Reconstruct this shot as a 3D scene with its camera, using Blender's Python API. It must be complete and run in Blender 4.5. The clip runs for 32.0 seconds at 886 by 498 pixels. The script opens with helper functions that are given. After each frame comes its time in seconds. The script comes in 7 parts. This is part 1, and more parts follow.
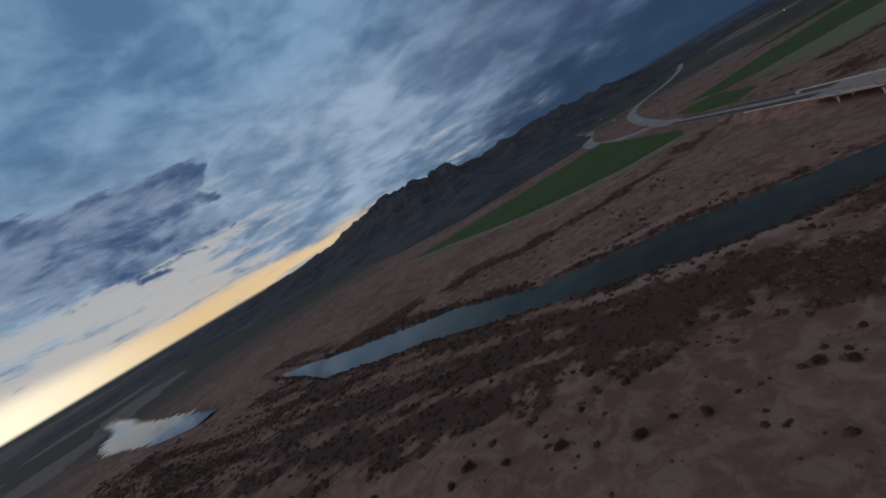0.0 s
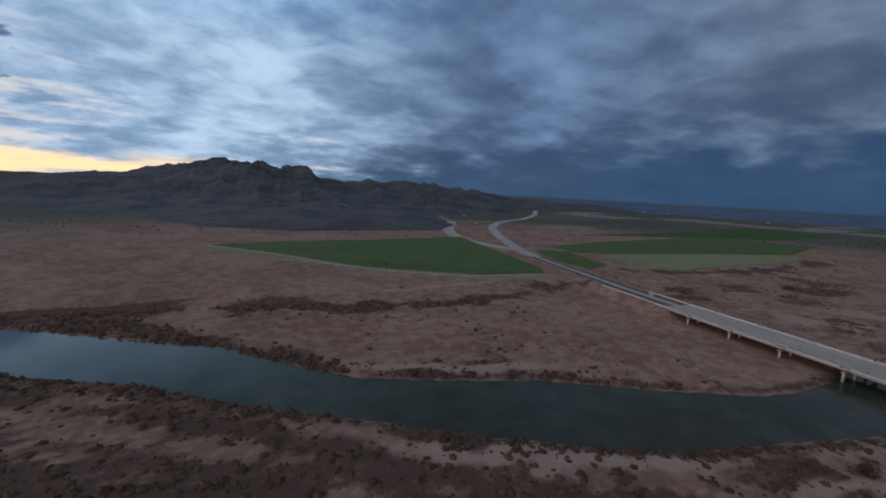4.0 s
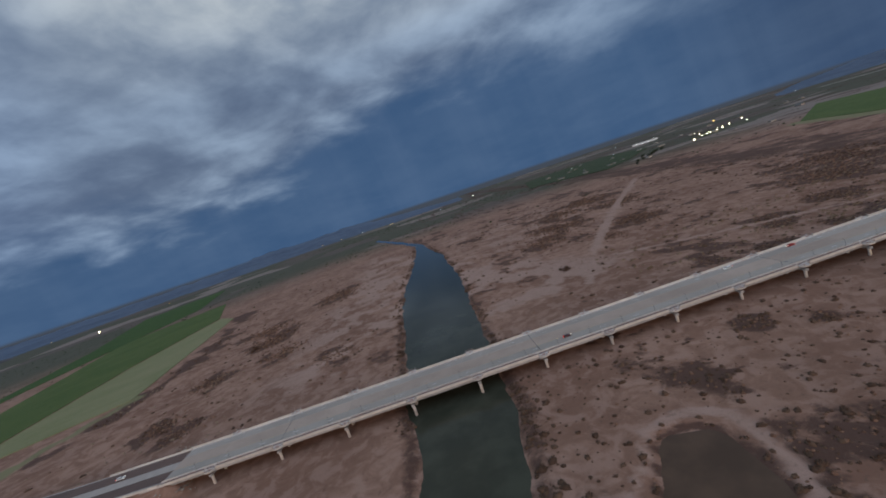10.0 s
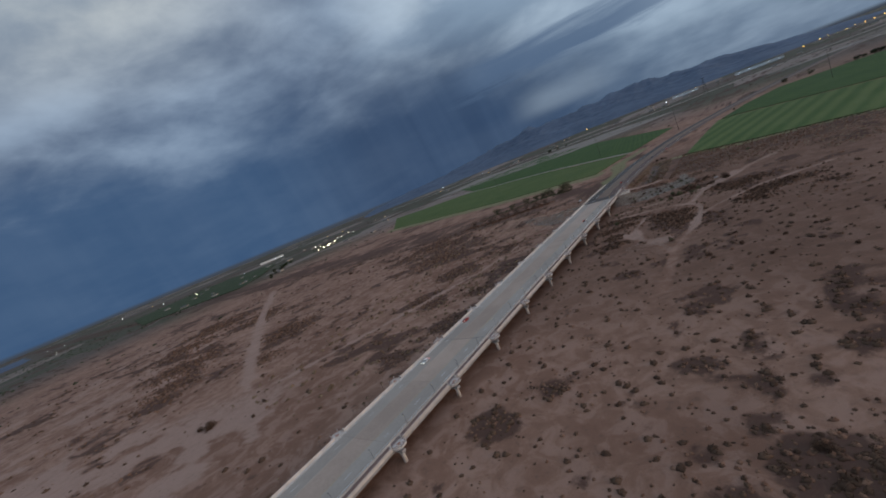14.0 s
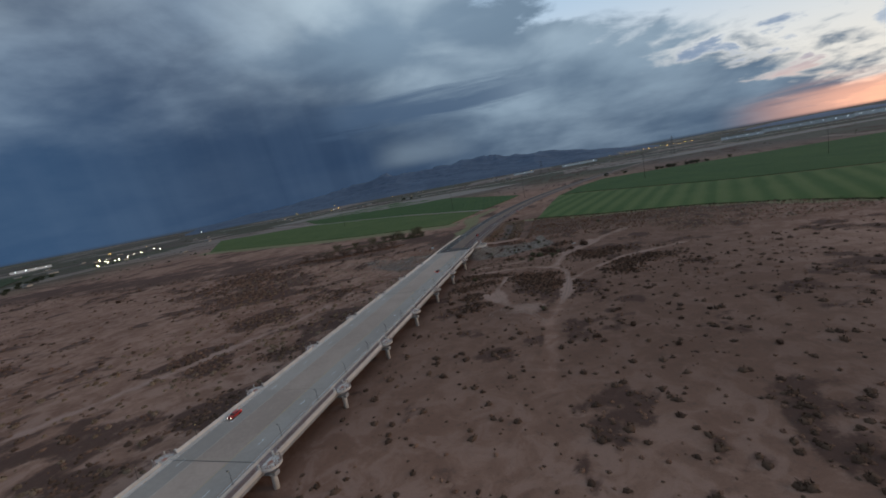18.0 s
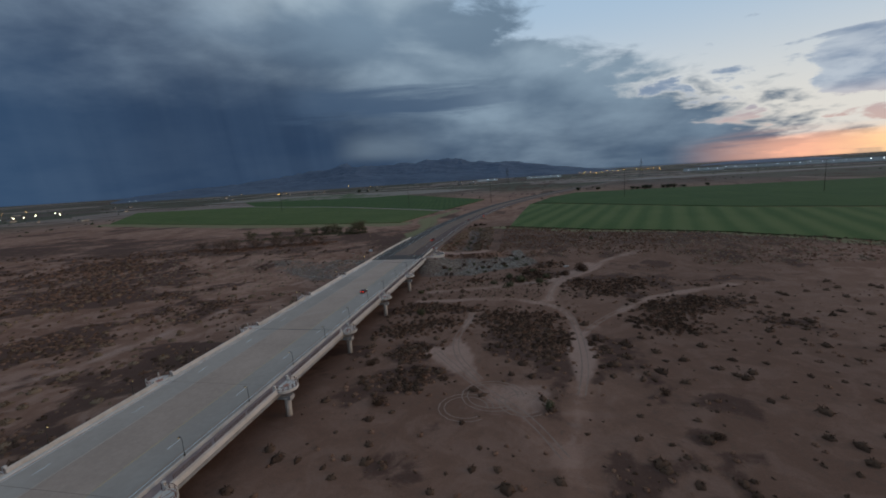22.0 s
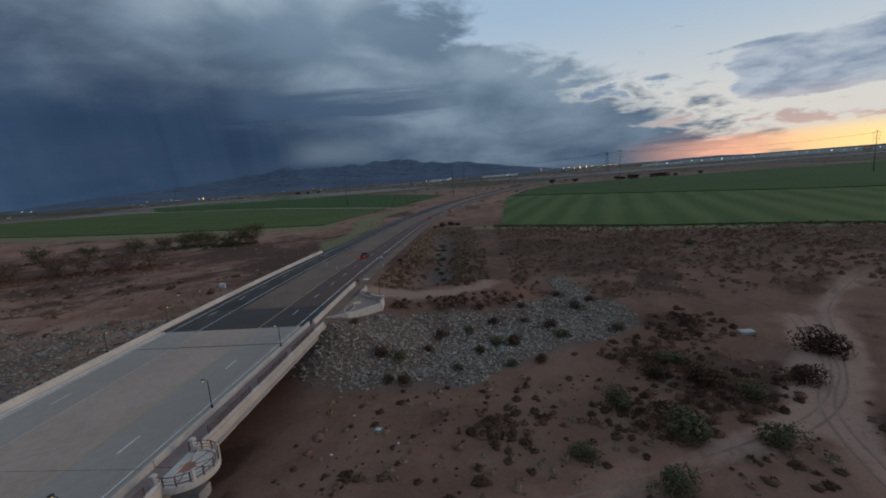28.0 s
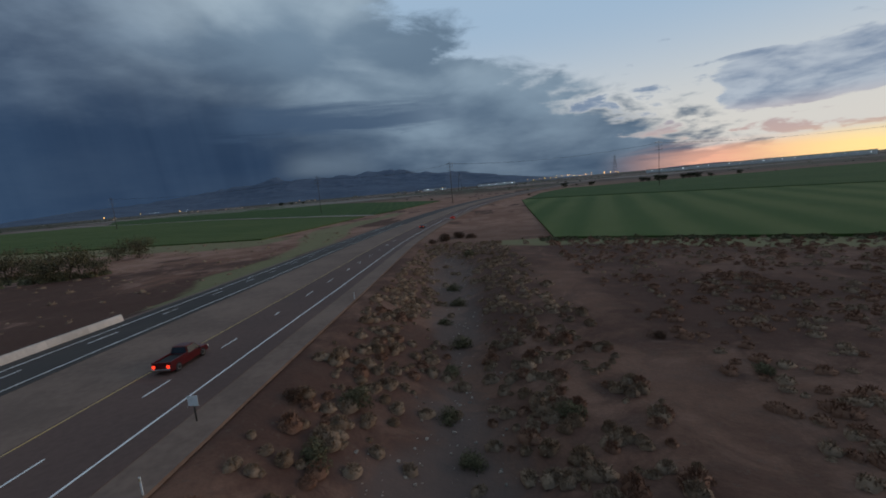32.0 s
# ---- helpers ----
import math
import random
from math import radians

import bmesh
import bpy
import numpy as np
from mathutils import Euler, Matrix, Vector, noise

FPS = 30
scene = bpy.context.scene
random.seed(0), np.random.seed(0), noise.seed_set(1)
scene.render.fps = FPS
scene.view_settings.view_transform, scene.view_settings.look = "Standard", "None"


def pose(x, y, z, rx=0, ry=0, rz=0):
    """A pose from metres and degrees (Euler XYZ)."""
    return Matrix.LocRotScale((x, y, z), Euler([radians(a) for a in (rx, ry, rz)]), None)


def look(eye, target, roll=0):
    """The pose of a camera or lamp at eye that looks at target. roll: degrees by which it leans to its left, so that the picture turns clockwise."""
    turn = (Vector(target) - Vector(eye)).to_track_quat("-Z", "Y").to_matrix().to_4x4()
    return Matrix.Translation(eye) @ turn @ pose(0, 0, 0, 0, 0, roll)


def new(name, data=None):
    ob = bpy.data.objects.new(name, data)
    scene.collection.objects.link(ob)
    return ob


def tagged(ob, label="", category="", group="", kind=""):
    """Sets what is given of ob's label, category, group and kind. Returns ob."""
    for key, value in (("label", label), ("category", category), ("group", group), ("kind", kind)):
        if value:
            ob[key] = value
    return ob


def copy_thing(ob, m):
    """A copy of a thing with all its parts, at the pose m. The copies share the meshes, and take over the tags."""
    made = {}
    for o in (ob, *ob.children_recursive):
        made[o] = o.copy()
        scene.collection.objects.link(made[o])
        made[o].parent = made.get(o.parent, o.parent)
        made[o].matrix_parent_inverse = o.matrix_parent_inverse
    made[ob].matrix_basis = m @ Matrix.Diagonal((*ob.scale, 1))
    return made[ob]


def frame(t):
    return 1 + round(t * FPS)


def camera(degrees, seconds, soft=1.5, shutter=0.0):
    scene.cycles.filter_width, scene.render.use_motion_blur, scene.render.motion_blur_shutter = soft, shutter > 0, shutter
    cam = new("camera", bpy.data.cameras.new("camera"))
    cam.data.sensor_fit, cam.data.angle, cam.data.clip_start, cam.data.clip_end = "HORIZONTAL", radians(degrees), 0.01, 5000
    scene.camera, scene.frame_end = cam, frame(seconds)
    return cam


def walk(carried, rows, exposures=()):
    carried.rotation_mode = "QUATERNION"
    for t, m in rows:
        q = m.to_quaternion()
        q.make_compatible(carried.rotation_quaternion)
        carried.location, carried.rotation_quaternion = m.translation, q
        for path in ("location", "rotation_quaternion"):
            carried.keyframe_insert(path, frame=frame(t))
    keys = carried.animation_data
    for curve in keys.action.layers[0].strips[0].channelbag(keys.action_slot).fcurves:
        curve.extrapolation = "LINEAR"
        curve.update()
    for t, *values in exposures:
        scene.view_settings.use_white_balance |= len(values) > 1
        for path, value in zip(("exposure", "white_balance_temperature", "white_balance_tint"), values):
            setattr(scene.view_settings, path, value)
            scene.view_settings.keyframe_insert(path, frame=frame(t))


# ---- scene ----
cam = camera(92.8, 32.0, soft=1.8, shutter=0.0)
# seconds, place in metres, Euler angles in degrees
ROWS = [
    (0.0, 319.4, 142.4, 110.7, 80.66, 30.12, 179.93),
    (0.5, 324.0, 130.3, 110.1, 81.02, 26.66, 174.08),
    (1.0, 328.0, 117.7, 109.8, 81.11, 23.48, 168.70),
    (1.5, 330.6, 104.8, 109.8, 81.36, 21.38, 162.51),
    (2.0, 331.1, 92.0, 110.1, 81.42, 14.52, 162.27),
    (2.5, 330.2, 79.3, 110.7, 81.30, 8.07, 162.61),
    (4.5, 325.5, 26.2, 105.2, 81.91, -5.24, 158.98),
    (5.0, 325.7, 13.8, 107.9, 81.87, -4.34, 153.68),
    (5.5, 323.6, 0.9, 109.8, 82.07, 1.46, 144.40),
    (6.0, 318.5, -12.2, 110.7, 82.27, 4.28, 137.15),
    (6.5, 310.4, -25.2, 110.9, 82.54, 6.35, 130.30),
    (7.0, 299.7, -37.3, 111.0, 82.67, 9.86, 122.16),
    (7.5, 286.8, -47.7, 110.9, 82.61, 11.07, 116.44),
    (8.0, 272.9, -56.6, 110.5, 82.48, 12.99, 109.99),
    (8.5, 258.4, -63.6, 109.8, 82.52, 14.26, 103.56),
    (9.0, 243.9, -68.6, 108.8, 82.44, 14.18, 99.75),
    (9.5, 229.3, -72.2, 107.5, 82.63, 16.31, 92.63),
    (10.0, 214.7, -74.8, 105.9, 82.37, 18.43, 86.48),
    (10.5, 199.9, -76.4, 103.8, 81.72, 25.22, 72.11),
    (11.0, 185.2, -76.2, 101.5, 81.51, 26.58, 63.08),
    (11.5, 170.9, -73.9, 99.1, 81.63, 26.75, 55.54),
    (12.0, 157.9, -69.9, 96.8, 81.70, 25.35, 50.24),
    (12.5, 146.1, -64.6, 94.6, 81.09, 23.98, 46.69),
    (13.0, 136.1, -58.3, 92.5, 80.68, 23.34, 43.16),
    (13.5, 127.5, -51.3, 90.5, 80.48, 22.37, 39.69),
    (14.0, 120.1, -43.6, 88.5, 80.14, 21.84, 35.87),
    (14.5, 113.3, -35.9, 86.6, 80.07, 21.24, 31.98),
    (16.5, 94.3, -3.2, 75.3, 80.22, 12.75, 23.37),
    (17.0, 90.6, 8.4, 73.6, 80.51, 11.97, 20.86),
    (17.5, 86.6, 20.4, 71.9, 80.52, 11.49, 18.13),
    (18.0, 82.5, 32.9, 70.6, 80.42, 10.56, 15.89),
    (18.5, 78.7, 45.7, 69.1, 80.43, 9.24, 14.56),
    (19.0, 75.4, 58.6, 67.5, 80.48, 8.61, 13.26),
    (19.5, 72.5, 71.1, 65.7, 80.40, 8.23, 11.82),
    (20.0, 70.1, 83.8, 63.7, 80.40, 7.76, 10.54),
    (20.5, 67.8, 96.8, 61.7, 80.40, 6.30, 10.61),
    (21.0, 65.3, 110.1, 59.8, 80.39, 5.10, 10.85),
    (21.5, 62.6, 123.6, 57.9, 80.31, 4.10, 10.94),
    (22.0, 59.8, 137.0, 56.0, 80.02, 3.55, 10.91),
    (22.5, 56.9, 150.4, 54.1, 79.85, 3.26, 10.48),
    (23.0, 53.9, 163.7, 52.1, 79.84, 3.21, 10.26),
    (23.5, 51.2, 177.1, 50.3, 79.82, 3.13, 9.95),
    (24.0, 48.4, 190.5, 48.4, 79.96, 3.27, 9.57),
    (24.5, 45.6, 204.1, 46.7, 80.11, 3.48, 8.70),
    (25.0, 43.1, 217.5, 45.0, 80.19, 3.59, 7.94),
    (25.5, 40.6, 230.7, 43.4, 80.18, 3.75, 7.31),
    (27.5, 33.2, 285.3, 36.2, 80.08, 3.87, 5.03),
    (28.0, 31.4, 299.2, 34.4, 80.07, 4.39, 4.38),
    (28.5, 29.7, 313.1, 32.5, 79.98, 4.68, 3.86),
    (29.0, 28.0, 327.1, 30.6, 79.90, 4.99, 3.22),
    (29.5, 26.5, 341.1, 29.0, 79.95, 4.98, 2.89),
    (30.0, 25.1, 355.0, 27.6, 80.45, 4.75, 3.11),
    (30.5, 23.6, 368.7, 26.1, 80.71, 4.81, 3.17),
    (31.0, 22.1, 382.1, 24.7, 80.80, 4.92, 3.18),
    (31.5, 20.5, 395.4, 23.5, 80.82, 4.93, 3.34),
    (32.0, 19.0, 408.7, 22.4, 81.52, 4.92, 3.48),
]
walk(cam, [(t, pose(x, y, z, rx, ry, rz)) for t, x, y, z, rx, ry, rz in ROWS],
     exposures=[(0.0, -0.84, 6450, 10), (1.5, -0.50, 6450, 10), (4.0, -0.14, 6500, 10), (6.0, 0.18, 6700, 11), (9.0, 0.40, 7000, 12), (13.0, 0.34, 7150, 12), (17.0, 0.12, 7050, 9),
                (20.0, -0.08, 7000, 8), (24.0, -0.17, 6950, 8), (32.0, -0.28, 6850, 8)])

# ---- world and sun ----
SUN_AZ = 85.0


def az_dir(az, el=0.0):
    a, e = radians(az), radians(el)
    return (math.sin(a) * math.cos(e), math.cos(a) * math.cos(e), math.sin(e))


class Graph:
    """A small helper to write node graphs as formulas."""

    def __init__(self, tree):
        self.tree, self.nodes, self.links = tree, tree.nodes, tree.links

    def node(self, kind, **props):
        n = self.nodes.new(kind)
        for key, value in props.items():
            setattr(n, key, value)
        return n

    def put(self, socket, value):
        if isinstance(value, bpy.types.NodeSocket):
            self.links.new(value, socket)
        elif value is not None:
            socket.default_value = value

    def m(self, op, a, b=None, c=None, clamp=False):
        n = self.node("ShaderNodeMath", operation=op, use_clamp=clamp)
        self.put(n.inputs[0], a)
        self.put(n.inputs[1], b)
        self.put(n.inputs[2], c)
        return n.outputs[0]

    def vm(self, op, a, b=None):
        n = self.node("ShaderNodeVectorMath", operation=op)
        self.put(n.inputs[0], a)
        self.put(n.inputs[1], b)
        return n.outputs["Value"] if op in ("DOT_PRODUCT", "LENGTH") else n.outputs["Vector"]

    def scale(self, a, s):
        n = self.node("ShaderNodeVectorMath", operation="SCALE")
        self.put(n.inputs[0], a)
        self.put(n.inputs["Scale"], s)
        return n.outputs["Vector"]

    def ramp(self, a, lo, hi):
        n = self.node("ShaderNodeMapRange", interpolation_type="SMOOTHSTEP", clamp=True)
        self.put(n.inputs[0], a)
        self.put(n.inputs[1], lo)
        self.put(n.inputs[2], hi)
        return n.outputs[0]

    def mix(self, f, a, b, blend="MIX"):
        n = self.node("ShaderNodeMix", data_type="RGBA", blend_type=blend)
        self.put(n.inputs[0], f)
        self.put(n.inputs[6], (*a, 1) if isinstance(a, tuple) else a)
        self.put(n.inputs[7], (*b, 1) if isinstance(b, tuple) else b)
        return n.outputs[2]

    def noise(self, vec, scale, detail=4.0, rough=0.55, distortion=0.0):
        n = self.node("ShaderNodeTexNoise")
        self.put(n.inputs["Vector"], vec)
        self.put(n.inputs["Scale"], scale)
        self.put(n.inputs["Detail"], detail)
        self.put(n.inputs["Roughness"], rough)
        self.put(n.inputs["Distortion"], distortion)
        return n.outputs["Fac"]

    def xyz(self, v):
        n = self.node("ShaderNodeSeparateXYZ")
        self.put(n.inputs[0], v)
        return n.outputs[0], n.outputs[1], n.outputs[2]

    def vec(self, x, y, z):
        n = self.node("ShaderNodeCombineXYZ")
        for i, v in enumerate((x, y, z)):
            self.put(n.inputs[i], v)
        return n.outputs[0]


def build_world():
    world = bpy.data.worlds.new("dusk_sky")
    scene.world = world
    world.use_nodes = True
    g = Graph(world.node_tree)
    g.nodes.clear()
    ray = g.node("ShaderNodeTexCoord").outputs["Generated"]
    x, y, z = g.xyz(ray)
    up = g.m("MAXIMUM", z, 0.0)
    # compass angle in degrees: 0 along the bridge to the south end, 90 towards the sunset
    # it runs from -270 to 90, so that the lit north-east lies at -240 to -180
    az = g.m("MULTIPLY", g.m("ARCTAN2", x, y), 180 / math.pi)
    az = g.m("SUBTRACT", az, g.m("MULTIPLY", g.m("GREATER_THAN", az, 90.0), 360.0))

    def product(*terms):
        out = terms[0]
        for t in terms[1:]:
            out = g.m("MULTIPLY", out, t)
        return out

    def less(a):
        return g.m("SUBTRACT", 1.0, a)

    def sector(a, b, c, d):
        """Rises from a to b and falls from c to d degrees."""
        return product(g.ramp(az, a, b), less(g.ramp(az, c, d)))

    # cloud layers as planes overhead, seen in perspective
    def plane(h, k, dx=0.0, dy=0.0):
        lift = g.m("ADD", g.m("MULTIPLY", up, k), h)
        return g.vec(g.m("ADD", g.m("DIVIDE", x, lift), dx), g.m("ADD", g.m("DIVIDE", y, lift), dy), g.m("MULTIPLY", up, 1.5))

    deck = plane(0.27, 0.95)
    low_deck = plane(0.20, 0.95, 4.3, 8.1)
    big = g.noise(deck, 0.75, 3.0, 0.5, 0.1)
    mid = g.noise(g.vm("ADD", deck, (7.3, 2.1, 0.0)), 2.5, 7.0, 0.50, 0.20)
    fine = g.noise(low_deck, 4.6, 8.0, 0.55, 0.35)
    billow = g.noise(g.vec(g.m("MULTIPLY", az, 0.050), g.m("MULTIPLY", up, 6.5), 3.1), 1.15, 6.0, 0.46, 0.3)
    puff = g.noise(g.vec(g.m("MULTIPLY", az, 0.075), g.m("MULTIPLY", up, 13.0), 2.2), 1.25, 8.0, 0.58, 0.5)
    wisp = g.noise(g.vec(g.m("MULTIPLY", az, 0.06), g.m("MULTIPLY", up, 34.0), 5.0), 1.1, 8.0, 0.60, 0.4)
    soft = g.m("ADD", g.m("MULTIPLY", big, 0.40), g.m("ADD", g.m("MULTIPLY", mid, 0.45), g.m("MULTIPLY", fine, 0.15)))
    torn = g.m("ADD", g.m("MULTIPLY", big, 0.22), g.m("ADD", g.m("MULTIPLY", mid, 0.40), g.m("MULTIPLY", fine, 0.38)))

    # clear sky: the Nishita sky under a pale veil, orange to gold at the horizon
    sky = g.node("ShaderNodeTexSky", sky_type="NISHITA", sun_disc=False, sun_elevation=radians(2.0),
                 sun_rotation=radians(SUN_AZ), air_density=1.2, dust_density=2.5, ozone_density=2.0)
    veil = g.mix(g.ramp(up, 0.05, 0.34), (0.78, 0.78, 0.79), (0.40, 0.57, 0.80))
    clear = g.mix(0.8, g.mix(1.0, sky.outputs[0], (SKY_GAIN, SKY_GAIN, SKY_GAIN), "MULTIPLY"), veil)
    ember = g.mix(g.ramp(az, 28.0, 42.0), (0.92, 0.47, 0.34), (1.08, 0.80, 0.36))
    gold = g.mix(g.ramp(az, -236.0, -214.0), (1.75, 1.55, 1.15), (1.10, 0.80, 0.44))
    ember = g.mix(less(g.ramp(az, -200.0, -90.0)), ember, gold)
    reach = g.m("ADD", 0.026, g.m("MULTIPLY", g.m("MAXIMUM", g.ramp(az, 38, 70), less(g.ramp(az, -238, -216))), 0.026))
    glow = product(g.m("MAXIMUM", g.ramp(az, 14, 30), less(g.ramp(az, -196, -180))), less(g.ramp(g.m("DIVIDE", up, reach), 0.25, 1.6)))
    clear = g.mix(glow, clear, ember)

    # cloud cover by quarter of the compass: rain side, south, north-west, and the lit north-east
    lit = g.ramp(soft, 0.36, 0.64)
    crisp = g.ramp(torn, 0.41, 0.60)
    rainy = g.mix(lit, (0.062, 0.090, 0.150), (0.200, 0.265, 0.370))
    bright = product(sector(-150, -95, -70, -38), g.ramp(up, 0.30, 0.56))
    rainy = g.mix(g.m("MULTIPLY", bright, 0.85), rainy, g.mix(g.ramp(soft, 0.40, 0.56), (0.20, 0.25, 0.32), (0.48, 0.50, 0.50)))
    heavy = g.m("ADD", g.m("MULTIPLY", billow, 0.76), g.m("MULTIPLY", soft, 0.24))
    south = g.mix(g.ramp(heavy, 0.36, 0.64), (0.066, 0.102, 0.166), (0.200, 0.268, 0.368))
    south = g.mix(g.m("MULTIPLY", g.ramp(up, 0.15, 0.32), 0.85), south, g.mix(g.ramp(heavy, 0.38, 0.62), (0.190, 0.265, 0.370), (0.420, 0.510, 0.620)))
    south = g.mix(product(g.ramp(az, -30, 4), 0.75), south, g.mix(g.ramp(heavy, 0.38, 0.62), (0.122, 0.178, 0.262), (0.245, 0.322, 0.425)))
    eastern = g.mix(g.ramp(torn, 0.38, 0.64), (0.195, 0.290, 0.440), (0.50, 0.62, 0.80))
    eastern = g.mix(g.m("MULTIPLY", g.ramp(up, 0.22, 0.40), 0.75), eastern, g.mix(crisp, (0.100, 0.225, 0.420), (0.27, 0.46, 0.70)))
    west = g.mix(lit, (0.058, 0.094, 0.180), (0.180, 0.268, 0.430))
    cloud = g.mix(g.ramp(az, -48, -22), rainy, south)
    cloud = g.mix(g.ramp(az, 40, 88), cloud, eastern)
    cloud = g.mix(less(g.ramp(az, -150, -118)), cloud, west)
    cloud = g.mix(less(g.ramp(az, -188, -152)), cloud, eastern)
    # rain curtain below the deck: dark blue, with faint upright shafts
    ragged = g.m("MULTIPLY", g.m("SUBTRACT", soft, 0.5), 0.30)
    crown = g.m("ADD", g.m("MULTIPLY", g.ramp(az, -190, -165), 0.055), g.m("ADD", g.m("MULTIPLY", g.ramp(az, -168, -138), 0.06), g.m("MULTIPLY", g.ramp(az, -118, -84), 0.12)))
    crown = g.m("MULTIPLY", crown, less(g.ramp(az, -34, -4)))
    fall = product(less(g.ramp(g.m("SUBTRACT", g.m("ADD", up, ragged), crown), g.m("SUBTRACT", -0.050, g.m("MULTIPLY", g.ramp(az, -85, -45), 0.07)), g.m("ADD", 0.055, g.m("MULTIPLY", g.ramp(az, -85, -45), 0.13)))), g.ramp(az, -190, -165))
    shafts = g.noise(g.vec(g.m("ADD", g.m("MULTIPLY", az, 0.30), g.m("MULTIPLY", up, 2.0)), g.m("MULTIPLY", up, 0.8), 1.0), 0.75, 4.0, 0.55)
    deep = g.mix(g.ramp(az, -62, -40), (0.024, 0.058, 0.128), (0.018, 0.038, 0.085))
    deep = g.mix(less(g.ramp(az, -150, -125)), deep, (0.036, 0.068, 0.130))
    rain = g.mix(g.m("MULTIPLY", g.ramp(shafts, 0.28, 0.82), 0.34), deep, (0.050, 0.088, 0.165))
    rain = g.mix(product(sector(-26, -20, -16, -8), g.ramp(up, 0.03, 0.06), less(g.ramp(up, 0.07, 0.12)), 0.5), rain, (0.17, 0.22, 0.29))
    cloud = g.mix(g.m("MULTIPLY", fall, 0.93), cloud, rain)
    cloud = g.mix(1.0, cloud, (0.94, 1.0, 1.02), "MULTIPLY")
    # dark bar of cloud over the southern mountains
    bar = product(sector(-34, -24, -12, 6), g.ramp(g.m("ADD", up, g.m("MULTIPLY", g.m("SUBTRACT", wisp, 0.5), 0.10)), 0.125, 0.150), less(g.ramp(g.m("ADD", up, g.m("MULTIPLY", g.m("SUBTRACT", wisp, 0.5), 0.10)), 0.170, 0.215)))
    cloud = g.mix(g.m("MULTIPLY", bar, 0.88), cloud, (0.050, 0.090, 0.165))

    # the break beside the sunset: its edge slants up to the west
    edge = g.m("SUBTRACT", 31.0, g.m("MULTIPLY", up, 112.0))
    past = g.m("ADD", g.m("SUBTRACT", az, edge), g.m("MULTIPLY", g.m("SUBTRACT", g.m("ADD", g.m("MULTIPLY", puff, 0.6), g.m("MULTIPLY", fine, 0.4)), 0.5), 52.0))
    open_sky = g.ramp(past, -2.0, 7.0)
    # streaks of sky in the lit north-east, closer together near the horizon
    streak = g.m("ADD", g.m("MULTIPLY", wisp, 0.55), g.m("MULTIPLY", torn, 0.45))
    need = g.m("ADD", 0.40, g.m("ADD", g.m("MULTIPLY", g.ramp(up, 0.05, 0.36), 0.17), g.m("MULTIPLY", g.ramp(az, -214, -188), 0.13)))
    lanes = product(g.ramp(streak, need, g.m("ADD", need, 0.10)), less(g.ramp(az, -178, -155)))
    gap = g.m("MAXIMUM", open_sky, lanes)
    # clouds within the break: a bank beside the sunset, flecks, and towering cumulus to the north-east
    heap = g.m("ADD", g.m("MULTIPLY", puff, 0.62), g.m("MULTIPLY", fine, 0.38))

    def bank(a, b, c, d, e0, e1, e2, e3, level_):
        return product(sector(a, b, c, d), g.ramp(up, e0, e1), less(g.ramp(up, e2, e3)), level_)

    reach_in = g.m("MAXIMUM", bank(25, 33, 58, 70, 0.070, 0.105, 0.160, 0.225, 0.33), bank(8, 18, 74, 84, 0.02, 0.06, 0.18, 0.30, 0.115))
    reach_in = g.m("MAXIMUM", reach_in, bank(38, 46, 56, 66, 0.20, 0.25, 0.40, 0.50, 0.16))
    reach_in = g.m("MAXIMUM", reach_in, bank(-248, -236, -212, -198, 0.10, 0.17, 0.26, 0.34, 0.25))
    lump = g.ramp(g.m("ADD", heap, reach_in), 0.635, 0.70)
    body = g.mix(g.ramp(heap, 0.44, 0.66), (0.42, 0.49, 0.60), (0.185, 0.255, 0.385))
    body = g.mix(less(g.ramp(az, -190, -150)), body, g.mix(g.ramp(heap, 0.44, 0.62), (0.30, 0.40, 0.56), (0.075, 0.135, 0.270)))
    body = g.mix(product(less(g.ramp(up, 0.05, 0.12)), g.ramp(az, 10, 25)), body, (0.52, 0.40, 0.40))
    col = g.mix(gap, cloud, clear)
    col = g.mix(product(lump, g.m("MAXIMUM", open_sky, less(g.ramp(az, -190, -170))), g.ramp(reach_in, 0.0, 0.05)), col, body)
    band = product(g.m("MAXIMUM", g.ramp(az, 16, 32), less(g.ramp(az, -196, -182))), less(g.ramp(up, 0.010, 0.055)), g.ramp(wisp, 0.30, 0.55), 0.9)
    col = g.mix(band, col, ember)
    below = g.ramp(z, -0.012, -0.004)
    col = g.mix(below, (0.032, 0.042, 0.060), col)
    bg = g.node("ShaderNodeBackground")
    g.put(bg.inputs[0], col)
    bg.inputs[1].default_value = 1.22
    g.links.new(bg.outputs[0], g.node("ShaderNodeOutputWorld").inputs[0])


SKY_GAIN = 0.12
build_world()
sun = new("sun", bpy.data.lights.new("sun", "SUN"))
sun.data.energy, sun.data.angle, sun.data.color = 0.75, radians(25), (1.0, 0.76, 0.60)
sun.matrix_world = look(Vector(az_dir(SUN_AZ, 14)) * 300, (0, 0, 0))

# ---- materials ----


